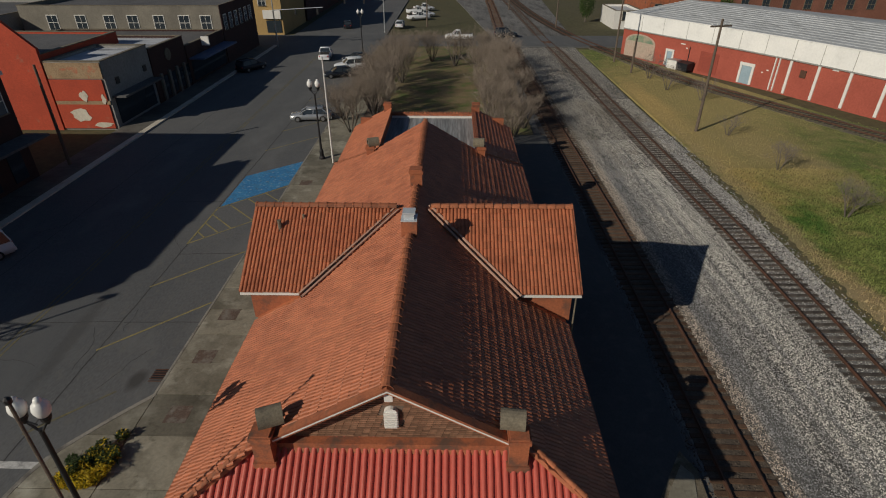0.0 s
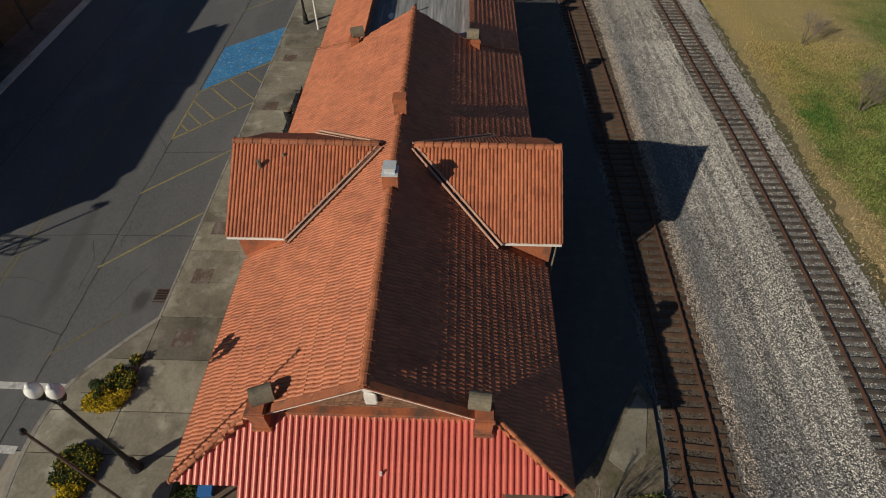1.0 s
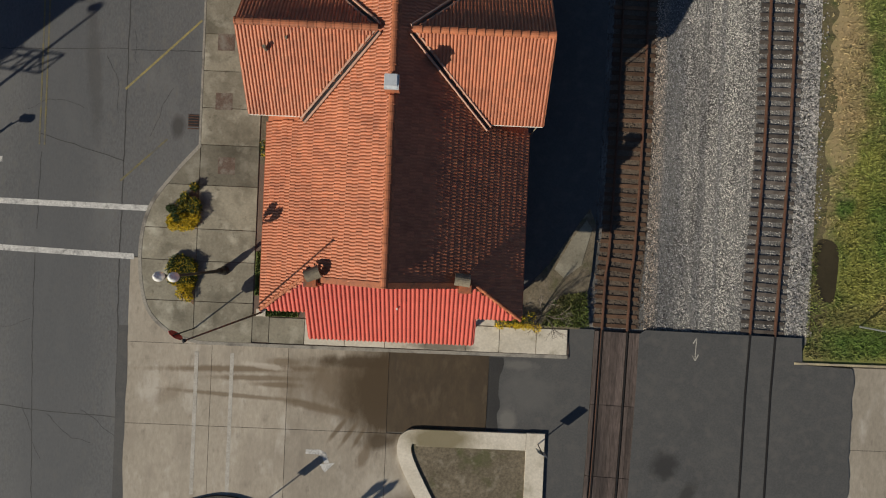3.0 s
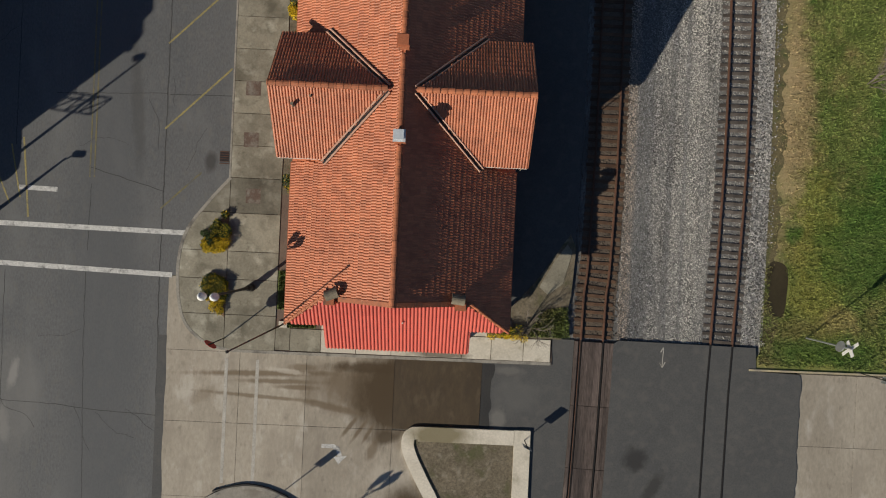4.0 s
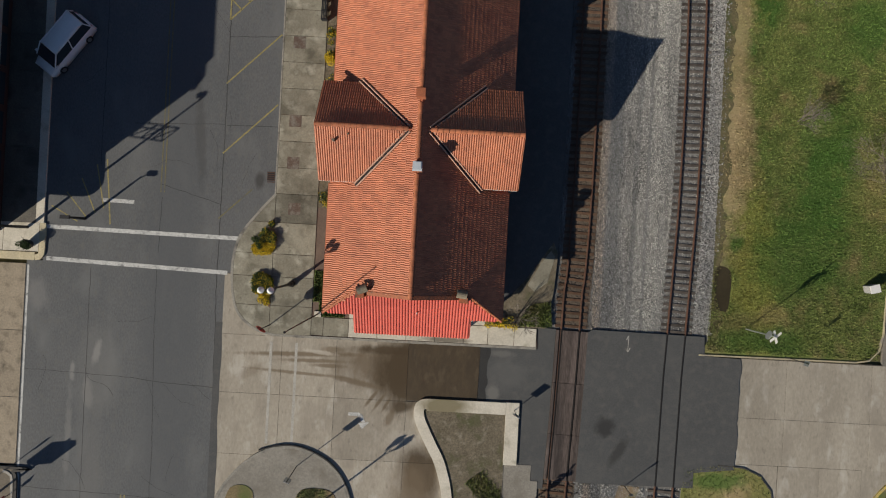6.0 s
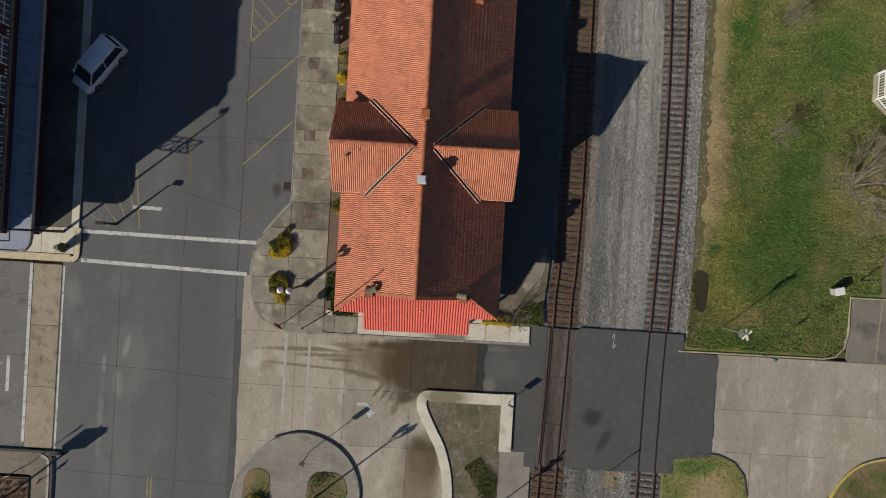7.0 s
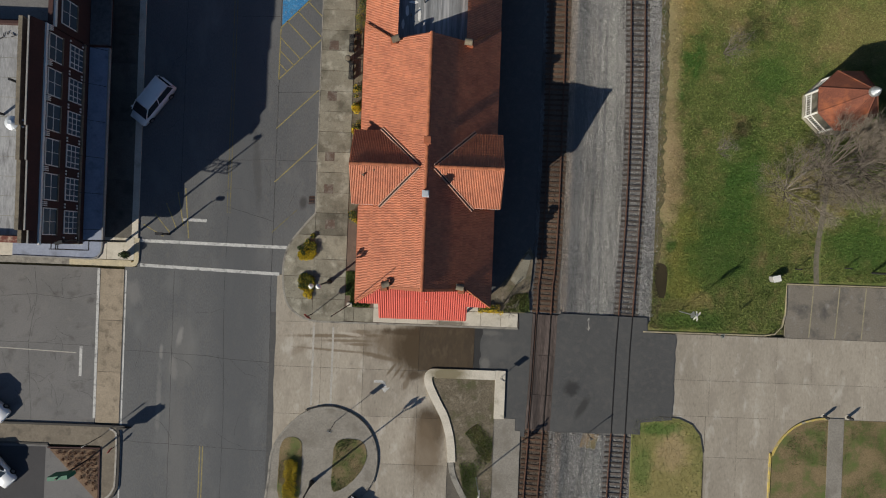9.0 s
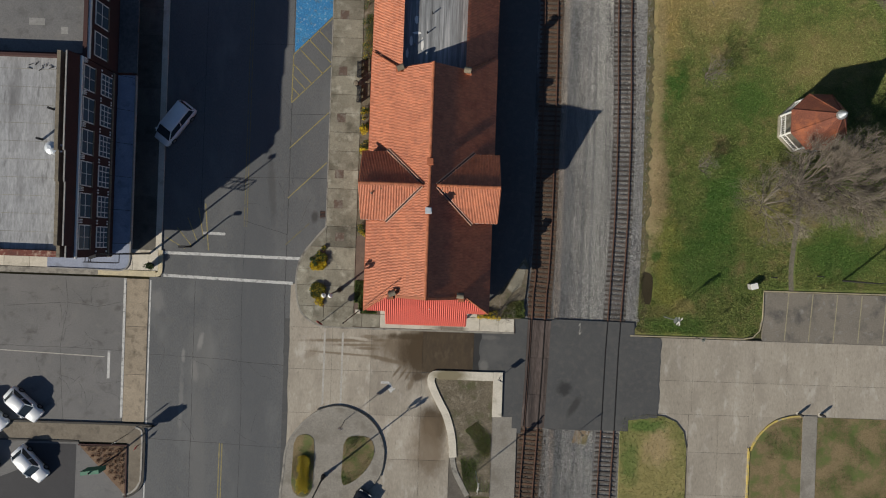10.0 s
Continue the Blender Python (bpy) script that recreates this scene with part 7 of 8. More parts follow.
for d, z, w in ((12.6, 3.5, 0.9), (13.4, 3.0, 0.3), (27.0, 2.3, 0.3), (26.3, 1.9, 0.25), (44.0, 3.9, 1.3), (49.4, 0.3, 0.7), (35.7, 4.0, 0.8), (47.9, 3.8, 0.8)):
    wall_piece("flaked_patch", d, w, z, z + 0.16, 0.012, M["white"], "flake of pale plaster")
mural = Shape()
arc = [(3.3 * math.cos(a), 2.5 + 1.3 * math.sin(a)) for a in steps(0, math.pi, 12)]
outline = [(3.3, 0.1)] + arc + [(-3.3, 0.1)]
mural.add([(u, -0.05, z) for u, z in outline] + [(u, 0.02, z) for u, z in outline], [tuple(range(len(outline) - 1, -1, -1))] + [(i, i + 1, len(outline) + i + 1, len(outline) + i) for i in range(len(outline) - 1)])
mx, my, mh = on_wall(4.1)
part("mural", mural, M["mural"], ware, "faded painted wall mural with an arched top").matrix_basis = pose(mx, my, 0, 0, 0, mh)
top_arc = [(2.9 * math.cos(a), 2.6 + 1.0 * math.sin(a)) for a in steps(0, math.pi, 12)]
part("mural_sky", Shape().add([(u, -0.07, z) for u, z in top_arc] + [(u, -0.05, z) for u, z in top_arc], [tuple(range(12, -1, -1))] + [(i, i + 1, 14 + i, 13 + i) for i in range(12)]), M["mural_green"], ware, "faded green band of the mural").matrix_basis = pose(mx, my, 0, 0, 0, mh)
bin_ = thing("equipment_box", "white metal equipment box by the warehouse wall", "box")
x, y, h = on_wall(12.4)
bin_.matrix_basis = pose(x, y, 0, 0, 0, h)
part("body", Shape().box(-0.9, -1.6, 0, 0.9, -0.4, 1.3), M["white"], bin_)
part("lid", Shape().box(-0.95, -1.65, 1.3, 0.95, -0.35, 1.4), M["metal"], bin_)
x, y, h = on_wall(14.6)
skip = thing("refuse_container", "dark refuse container by the warehouse wall", "container", at=(x, y, 0), turn=h)
part("body", Shape().add([(-0.8, -1.7, 0.12), (0.8, -1.7, 0.12), (0.8, -0.5, 0.12), (-0.8, -0.5, 0.12), (-0.95, -1.9, 1.2), (0.95, -1.9, 1.2), (0.95, -0.4, 1.35), (-0.95, -0.4, 1.35)], [(3, 2, 1, 0), (4, 5, 6, 7), (0, 1, 5, 4), (1, 2, 6, 5), (2, 3, 7, 6), (3, 0, 4, 7)]), M["car_dark"], skip)
part("lid", Shape().add([(-0.97, -1.92, 1.21), (0.97, -1.92, 1.21), (0.97, -0.4, 1.37), (-0.97, -0.4, 1.37), (-0.97, -1.92, 1.25), (0.97, -1.92, 1.25), (0.97, -0.4, 1.41), (-0.97, -0.4, 1.41)], [(3, 2, 1, 0), (4, 5, 6, 7), (0, 1, 5, 4), (1, 2, 6, 5), (2, 3, 7, 6), (3, 0, 4, 7)]), M["black"], skip)
for u in (-0.7, 0.7):
    part("caster", Shape().rod((u - 0.06, -1.5, 0.07), (u + 0.06, -1.5, 0.07), 0.07, sides=8), M["tyre"], skip)
    part("caster", Shape().rod((u - 0.06, -0.7, 0.07), (u + 0.06, -0.7, 0.07), 0.07, sides=8), M["tyre"], skip)

# buildings behind the warehouse
for nm, lb, x0, y0, x1, y1, hh, wm, rm in (("brick_house", "red brick building behind the warehouse", 62, 118, 96, 140, 9.0, "far_brick", "roof_dark"), ("brick_house", "long brick building with pale roof", 100, 92, 140, 120, 7.5, "dark_brick", "roof_metal"), ("brick_house", "orange brick building beyond the tracks", 45, 122, 61, 140, 6.0, "brick", "roof_dark"), ("white_house", "low white shed beyond the tracks", 37, 118, 43, 130, 3.6, "white", "roof_metal"), ("brick_house", "far brick mill building", 70, 150, 150, 190, 9.0, "tan_wall", "roof_dark")):
    b = block(nm, lb, x0, y0, x1, y1, hh, wm, rm, 0.5)
    for k in range(int((x1 - x0) / 4.5)):
        window(b, x0 + 2.5 + 4.5 * k, y0, hh * 0.45, 1.5, 1.8, "y", -1, frame_mat="cap", pane_mat="glass")

# gazebo
gaz = thing("gazebo", "octagonal white gazebo with a rust-red shingle roof", "gazebo", at=(43.1, 20.9, 0))
R8 = [(3.35 * math.cos(radians(22.5 + 45 * i)), 3.35 * math.sin(radians(22.5 + 45 * i))) for i in range(8)]
part("floor", Shape().prism([(x * 0.93, y * 0.93) for x, y in R8], -0.1, 0.45), M["pavement"], gaz, "grey deck floor")
for i in range(8):
    (ax, ay), (bx, by) = R8[i], R8[(i + 1) % 8]
    part("roof_panel", Shape().add([(ax, ay, 3.0), (bx, by, 3.0), (bx * 0.1, by * 0.1, 6.3), (ax * 0.1, ay * 0.1, 6.3), (ax, ay, 2.85), (bx, by, 2.85)], [(0, 1, 2, 3), (4, 5, 1, 0)]), M["rusty_roof"], gaz)
    part("hip", Shape().rod((ax, ay, 3.03), (ax * 0.1, ay * 0.1, 6.33), 0.06, sides=5), M["rusty_roof"], gaz)
    px, py = ax * 0.9, ay * 0.9
    qx, qy = bx * 0.9, by * 0.9
    part("post", Shape().box(px - 0.08, py - 0.08, 0.4, px + 0.08, py + 0.08, 3.0), M["white"], gaz)
    part("top_rail", Shape().rod((px, py, 2.75), (qx, qy, 2.75), 0.07, sides=4), M["white"], gaz)
    if i != 5:
        part("rail", Shape().rod((px, py, 1.35), (qx, qy, 1.35), 0.06, sides=4), M["white"], gaz)
        part("rail", Shape().rod((px, py, 0.6), (qx, qy, 0.6), 0.05, sides=4), M["white"], gaz)
        for k in range(1, 9):
            part("baluster", Shape().rod((px + (qx - px) * k / 9, py + (qy - py) * k / 9, 0.6), (px + (qx - px) * k / 9, py + (qy - py) * k / 9, 1.35), 0.025, sides=4, caps=False), M["white"], gaz)
part("cupola_cap", Shape().lathe(0, 0, [(0.5, 6.2), (0.5, 6.5), (0.32, 6.8), (0.1, 7.1)], 12), M["metal"], gaz, "pale metal roof cap")


# ---- poles, lamps and signs ----
def lamp_post(x, y, turn=0.0, h=7.3, label="black iron street lamp with two white globes"):
    p = thing("street_lamp", label, "lamp", "double globe lamps", at=(x, y, 0.1), turn=turn)
    part("base", Shape().lathe(0, 0, [(0.28, 0), (0.28, 0.15), (0.2, 0.3), (0.2, 0.75), (0.13, 0.95)], 10), M["black"], p)
    part("post", Shape().lathe(0, 0, [(0.12, 0.9), (0.085, 2.5), (0.07, h - 1.2)], 10), M["black"], p)
    for s in (-1, 1):
        part("arm", Shape().rod((0, 0, h - 1.35), (s * 0.345, 0, h - 0.85), 0.04, sides=6).rod((0, 0, h - 1.05), (s * 0.345, 0, h - 0.85), 0.03, sides=6), M["black"], p)
        part("cup", Shape().lathe(s * 0.345, 0, [(0.05, h - 0.95), (0.15, h - 0.75), (0.17, h - 0.62)], 10), M["black"], p)
        part("globe", Shape().lathe(s * 0.345, 0, [(0.12, h - 0.64), (0.19, h - 0.55), (0.238, h - 0.42), (0.245, h - 0.3), (0.215, h - 0.17), (0.13, h - 0.09), (0.11, h - 0.06), (0.115, h - 0.01), (0.08, h + 0.05), (0.02, h + 0.08)], 14), M["globe"], p, "white glass globe", True)
    return p


lamp_post(-10.24, 0.0)
lamp_post(-10.5, 37.7)
lamp_post(-11.3, -21.7)
lamp_post(-13.6, 86.4, label="far black iron street lamp with two white globes")

flag = thing("flagpole", "tall bare white flagpole", "flagpole", at=(-9.27, 36.7, 0.1))
part("pole", Shape().lathe(0, 0, [(0.09, 0), (0.05, 9.3)], 10), M["white"], flag)
part("finial", Shape().lathe(0, 0, [(0.02, 9.28), (0.1, 9.38), (0.02, 9.5)], 8), M["metal"], flag)
mast = thing("mast", "tall slim grey mast on a white footing", "mast", at=(-8.0, -2.4, 0.05))
part("footing", Shape().box(-0.28, -0.22, 0, 0.28, 0.22, 0.12), M["pale"], mast)
part("pole", Shape().lathe(0, 0, [(0.06, 0.1), (0.038, 9.75)], 8), M["wood"], mast)
part("finial", Shape().lathe(0, 0, [(0.03, 9.7), (0.08, 9.74), (0.085, 9.86), (0.03, 9.92)], 8), M["black"], mast)


def letters(text, size, material, parent, m):
    c = bpy.data.curves.new("lettering", "FONT")
    c.body, c.size, c.align_x, c.align_y, c.extrude = text, size, "CENTER", "CENTER", 0.004
    c.materials.append(material)
    ob = new("lettering", c)
    ob.parent, ob.matrix_basis = parent, m
    return ob


def stop_sign(x, y, turn):
    p = thing("stop_sign", "red octagonal stop sign on a dark post", "sign", at=(x, y, 0.1), turn=turn)
    part("post", Shape().rod((0, 0, 0), (0, 0, 2.6), 0.04, sides=6), M["black"], p)
    face = Shape().add([(0.44 * math.cos(radians(22.5 + 45 * i)), d, 2.25 + 0.44 * math.sin(radians(22.5 + 45 * i))) for d in (-0.06, -0.04) for i in range(8)], [tuple(range(8)), tuple(range(15, 7, -1))] + [(i, 8 + i, 8 + (i + 1) % 8, (i + 1) % 8) for i in range(8)])
    part("panel", face, M["stop_red"], p)
    letters("STOP", 0.31, M["white"], p, pose(0, -0.066, 2.25, 90, 0, 0))
    return p


stop_sign(-11.9, -3.5, -35)


def crossbuck(x, y, turn, h=3.9, label="white railway crossing sign on a slim post"):
    p = thing("crossing_sign", label, "sign", "crossing signs", at=(x, y, 0.03), turn=turn)
    part("post", Shape().rod((0, 0, 0), (0, 0, h + 0.3), 0.055, sides=8), M["metal"], p)
    for k, a in enumerate((45, -45)):
        b = part("blade", Shape().box(-0.62, -0.09 - 0.02 * k, -0.115, 0.62, -0.075 - 0.02 * k, 0.115), M["white"], p)
        b.matrix_basis = pose(0, 0, h, 0, a, 0)
        part("bar", Shape().box(-0.5, -0.115 - 0.02 * k, -0.05, -0.12, -0.111 - 0.02 * k, 0.05), M["black"], b)
    part("disc", Shape().rod((0, 0.02, h - 0.65), (0, 0.06, h - 0.65), 0.36, sides=16), M["metal"], p, "grey round back plate")
    return p


crossbuck(27.75, -1.75, 70)
crossbuck(6.4, -20.6, -100, 4.6)


def small_sign(x, y, h, turn, panel, label, w=0.45, hh=0.6):
    p = thing("road_sign", label, "sign", at=(x, y, 0.02), turn=turn)
    part("post", Shape().rod((0, 0, 0), (0, 0, h), 0.035, sides=6), M["black"], p)
    part("panel", Shape().box(-w / 2, -0.05, h - hh, w / 2, -0.03, h), M[panel], p)
    return p


small_sign(8.75, -9.55, 1.75, -25, "metal", "small road sign on a thin post", 0.6, 0.75)
small_sign(-9.05, -15.1, 3.3, -20, "metal", "slim road sign on the round island", 0.5, 0.85)
small_sign(31.2, -3.9, 2.9, 70, "metal", "road sign beside the kerb")
small_sign(-34.2, -17.6, 2.9, 30, "metal", "road signs stacked on a post", 0.6, 0.8)
small_sign(-32.75, -18.75, 1.15, 60, "stop_red", "low red sign on the corner pavement", 0.6, 0.5)
small_sign(18.3, -15.4, 1.8, 20, "metal", "low track marker post", 0.3, 0.4)


def mast_lamp(x, y, h, reach, turn, label, cat="lamp"):
    p = thing("mast_lamp", label, cat, at=(x, y, 0.1), turn=turn)
    part("post", Shape().lathe(0, 0, [(0.13, 0), (0.1, h * 0.5), (0.06, h)], 8), M["black"], p)
    part("arm", Shape().rod((0, 0, h - 0.2), (reach, 0, h + 0.25), 0.04, sides=6), M["black"], p)
    part("head", Shape().box(reach - 0.1, -0.15, h + 0.18, reach + 0.6, 0.15, h + 0.34), M["black"], p)
    return p


mast_lamp(-32.3, 3.5, 9.0, -1.0, 20, "dark corner lamp mast with a short arm")
mast_lamp(-27.7, 4.45, 2.9, 0.25, 0, "short dark lamp at the hatched corner").location.z = 0.0
pylon = thing("pylon_sign", "green and white pylon sign on a single pole", "sign", at=(-35.6, -20.25, 0.0), turn=8)
part("pole", Shape().rod((0, 0, 0), (0, 0, 4.95), 0.09, sides=8), M["black"], pylon)
part("panel", Shape().box(-1.0, -0.2, 3.35, 1.0, 0.2, 4.65), M["green"], pylon, "green sign cabinet")
part("face_bar", Shape().box(-0.6, -0.22, 3.95, 0.6, -0.202, 4.3), M["white"], pylon)
frame_thing = thing("iron_frame", "black iron bracket frame at the building corner", "frame", at=(-33.4, 2.6, 3.7))
for u, v_ in (((-1.6, 0, 3.2), (1.4, 0, 3.0)), ((-1.6, 0, 4.1), (1.4, 0, 3.9)), ((-1.6, 0, 3.2), (-1.6, 0, 4.1)), ((1.4, 0, 3.0), (1.4, 0, 3.9)), ((-0.6, 0, 3.1), (-0.6, 0, 4.0)), ((0.4, 0, 3.1), (0.4, 0, 4.0)), ((-1.6, 0, 3.2), (-0.6, 0, 4.0)), ((-0.6, 0, 3.1), (0.4, 0, 4.0)), ((0.4, 0, 3.1), (1.4, 0, 3.9)), ((-1.6, 0.9, 3.2), (1.4, 0.9, 3.0)), ((-1.6, 0, 3.2), (-1.6, 0.9, 3.2)), ((1.4, 0, 3.0), (1.4, 0.9, 3.0)), ((-1.4, 0, 3.2), (-1.4, 1.1, 3.2)), ((-1.4, 0, 4.1), (-1.4, 1.1, 4.1))):
    part("bar", Shape().rod(u, v_, 0.045, sides=5), M["black"], frame_thing)


def utility_pole(x, y, h, turn=0.0, arm=True, label="tall wooden utility pole with a crossarm"):
    p = thing("utility_pole", label, "pole", "utility poles", at=(x, y, 0), turn=turn)
    part("pole", Shape().lathe(0, 0, [(0.17, -0.1), (0.11, h)], 8), M["wood"], p)
    if arm:
        part("crossarm", Shape().box(-1.2, -0.06, h - 0.75, 1.2, 0.06, h - 0.6), M["wood"], p)
        for u in (-1.05, -0.4, 0.4, 1.05):
            part("insulator", Shape().lathe(u, 0, [(0.05, h - 0.6), (0.06, h - 0.5), (0.03, h - 0.42)], 6), M["metal"], p)
    return p


utility_pole(28.05, 46.7, 11.3, 15)
utility_pole(28.3, 82.5, 13.0, 15, True)
utility_pole(28.8, 74.4, 5.0, 0, False, "short wooden post by the siding")
utility_pole(-33.4, 35.8, 9.0, 60, False, "dark wooden utility pole at the kerb")
utility_pole(-4.0, 120.0, 11.0, 0, True)
utility_pole(17.0, 150.0, 11.0, 0, True)
utility_pole(24.5, 118.0, 9.0, 0, False)
signal = thing("signal_mast", "traffic signal mast reaching over the street", "signal", at=(-12.5, 111, 0))
part("pole", Shape().lathe(0, 0, [(0.15, 0), (0.1, 8.5)], 8), M["metal"], signal)
part("arm", Shape().rod((0, 0, 6.3), (-9, 0, 6.8), 0.07, sides=6), M["metal"], signal)
for u in (-4, -8):
    part("head", Shape().box(u - 0.15, -0.15, 5.6, u + 0.15, 0.15, 6.5), M["black"], signal)
part("lamp_arm", Shape().rod((0, 0, 8.4), (-2.2, 0, 9.0), 0.05, sides=6), M["metal"], signal)
signal2 = copy_thing(signal, pose(-30.5, 94.5, 0, 0, 0, 180))

box_ = thing("electrical_box", "pale metal electrical cabinet on the lawn", "cabinet", at=(37.8, 2.2, 0.02), turn=15)
part("body", Shape().box(-0.38, -0.3, 0, 0.38, 0.3, 0.8), M["grey_wall"], box_)
part("door", Shape().box(-0.33, -0.33, 0.1, 0.33, -0.3, 0.72), M["metal"], box_)
part("lid", Shape().box(-0.41, -0.34, 0.8, 0.41, 0.33, 0.85), M["white"], box_)
lamp_e = mast_lamp(48.6, 3.2, 5.5, 0.8, 10, "slim park lamp beside the bays")
for x in (44.0, 46.6):
    b = thing("bollard", "low dark bollard at the footpath", "bollard", "path bollards", at=(x, -12.6, 0))
    part("post", Shape().lathe(0, 0, [(0.16, 0), (0.16, 0.75), (0.05, 0.9)], 8), M["black"], b)
    part("foot", Shape().lathe(0, 0, [(0.3, 0), (0.3, 0.06)], 8), M["pale"], b)
for x, y in ((40.2, 3.3), (45.6, 3.6)):
    b = thing("marker_post", "small dark marker post on the lawn", "post", at=(x, y, 0))
    part("post", Shape().rod((0, 0, 0), (0, 0, 1.0), 0.06, sides=6), M["black"], b)
    part("cap", Shape().rod((0, 0, 1.0), (0, 0, 1.08), 0.09, sides=6), M["black"], b)

# benches, bins and drain by the station
def bench(x, y, turn=90):
    p = thing("bench", "black iron slatted bench against the planting strip", "bench", "station benches", at=(x, y, 0.1), turn=turn)
    for k in range(4):
        part("seat_slat", Shape().box(-0.9, -0.25 + 0.13 * k, 0.42, 0.9, -0.15 + 0.13 * k, 0.46), M["black"], p)
    for k in range(4):
        part("back_slat", Shape().box(-0.9, 0.26, 0.55 + 0.12 * k, 0.9, 0.29, 0.63 + 0.12 * k), M["black"], p)
    for u in (-0.8, 0.0, 0.8):
        part("leg", Shape().box(u - 0.03, -0.24, 0, u + 0.03, 0.28, 0.42).box(u - 0.03, 0.24, 0.42, u + 0.03, 0.3, 1.05), M["black"], p)
    for u in (-0.88, 0.88):
        part("armrest", Shape().box(u - 0.03, -0.25, 0.62, u + 0.03, 0.28, 0.66), M["black"], p)
    return p


b1 = bench(-8.75, 25.6, -90)
copy_thing(b1, pose(-8.7, 22.7, 0.1, 0, 0, -90))
b = thing("litter_bin", "black litter bin with a grey domed lid", "bin", at=(-9.0, 23.9, 0.1))
part("body", Shape().lathe(0, 0, [(0.26, 0), (0.32, 0.85)], 12), M["black"], b)
part("liner", Shape().lathe(0, 0, [(0.3, 0.85), (0.24, 0.92), (0.1, 0.95)], 12), M["cap"], b)
drain = thing("storm_drain", "rusty storm drain inlet with wet debris", "drain", at=(-12.5, 8.75, 0))
part("grate", Shape().box(-0.3, -0.3, -0.02, 0.3, 0.36, 0.012), M["black"], drain)
for k in range(6):
    part("bar", Shape().box(-0.33, -0.45 + 0.16 * k, 0.01, 0.33, -0.4 + 0.16 * k, 0.03), M["rust"], drain)
bb = thing("blue_tub", "small blue plastic tub by the hedge", "tub", at=(-7.05, -0.9, 0.09), turn=10)
part("body", Shape().box(-0.25, -0.18, 0, 0.25, 0.18, 0.3), M["blue_box"], bb)
part("rim", Shape().box(-0.28, -0.21, 0.3, 0.28, 0.21, 0.34), M["blue_box"], bb)
pl = thing("planter", "dark potted shrub at the kerb corner", "planter", at=(-32.0, 2.1, 0.12))
part("pot", Shape().lathe(0, 0, [(0.3, 0), (0.42, 0.6)], 10), M["black"], pl)

# ---- plants ----
leaf_v = [(0, 0, 0), (0.5, 0.16, 0.12), (1, 0, 0), (0.5, -0.16, 0.12)]
leaf_f = [(0, 1, 2, 3)]
rs = np.random.default_rng(11)


def cloud(poly, n, h, lumps, base=0.1):
    """Leaf places over a plan outline, gathered in lumps of uneven height."""
    xs, ys = [p[0] for p in poly], [p[1] for p in poly]
    c = np.column_stack([rs.uniform(min(xs), max(xs), lumps * 6), rs.uniform(min(ys), max(ys), lumps * 6)])
    c = c[inside(poly, c)][:lumps]
    k = rs.integers(0, len(c), n)
    hh = h * rs.uniform(0.55, 1.0, len(c))
    d = rs.normal(0, 1, (n, 3))
    d /= np.linalg.norm(d, axis=1)[:, None]
    r = rs.uniform(0.6, 1.0, n) ** 0.5
    rad = 0.30 * rs.uniform(0.7, 1.2, len(c))
    p = np.column_stack([c[k, 0] + d[:, 0] * r * rad[k], c[k, 1] + d[:, 1] * r * rad[k], base + hh[k] * (0.5 + 0.5 * d[:, 2] * r)])
    return p[p[:, 2] > base - 0.02]


def shrub(label, poly, n, h, lumps, yellow=0.4, low=0.0, name="shrub", size=0.09, base=0.1, soil=False):
    s = thing(name, label, "shrub")
    p = cloud(poly, n, h, lumps, base)
    y0, y1 = p[:, 1].min(), p[:, 1].max()
    bloom = rs.uniform(0, 1, len(p)) < yellow * (1.0 if low else np.where(p[:, 1] < y0 + (y1 - y0) * 0.38, 1.7, 0.45))
    for sel, nm, mt, lb in ((~bloom, "foliage", "leaf", "dark green leaves"), (bloom, "blossom", "flower", "bright yellow flowers")):
        q = p[sel]
        if len(q):
            t = np.column_stack([rs.uniform(-0.8, 0.8, len(q)), rs.uniform(-0.9, 0.5, len(q)), rs.uniform(0, 6.28, len(q))])
            tagged(scatter_mesh(nm, leaf_v, leaf_f, q, t, size * rs.uniform(0.7, 1.6, len(q)), M[mt], s), lb, "", "", "stuff")
    c = np.array(poly).mean(0)
    st = Shape()
    for k in range(10):
        a = rs.uniform(0, 6.28)
        st.rod((c[0], c[1], base - 0.05), (c[0] + 0.6 * math.cos(a), c[1] + 0.6 * math.sin(a), base + h * 0.7), 0.02, 0.008, sides=4, caps=False)
    part("stem_cluster", st, M["bark"], s)
    if soil:
        part("bed_soil", Shape().prism(hull(list(poly)), base - 0.06, base + 0.03), M["mulch"], s, "dark mulch under the shrubs")
    return s


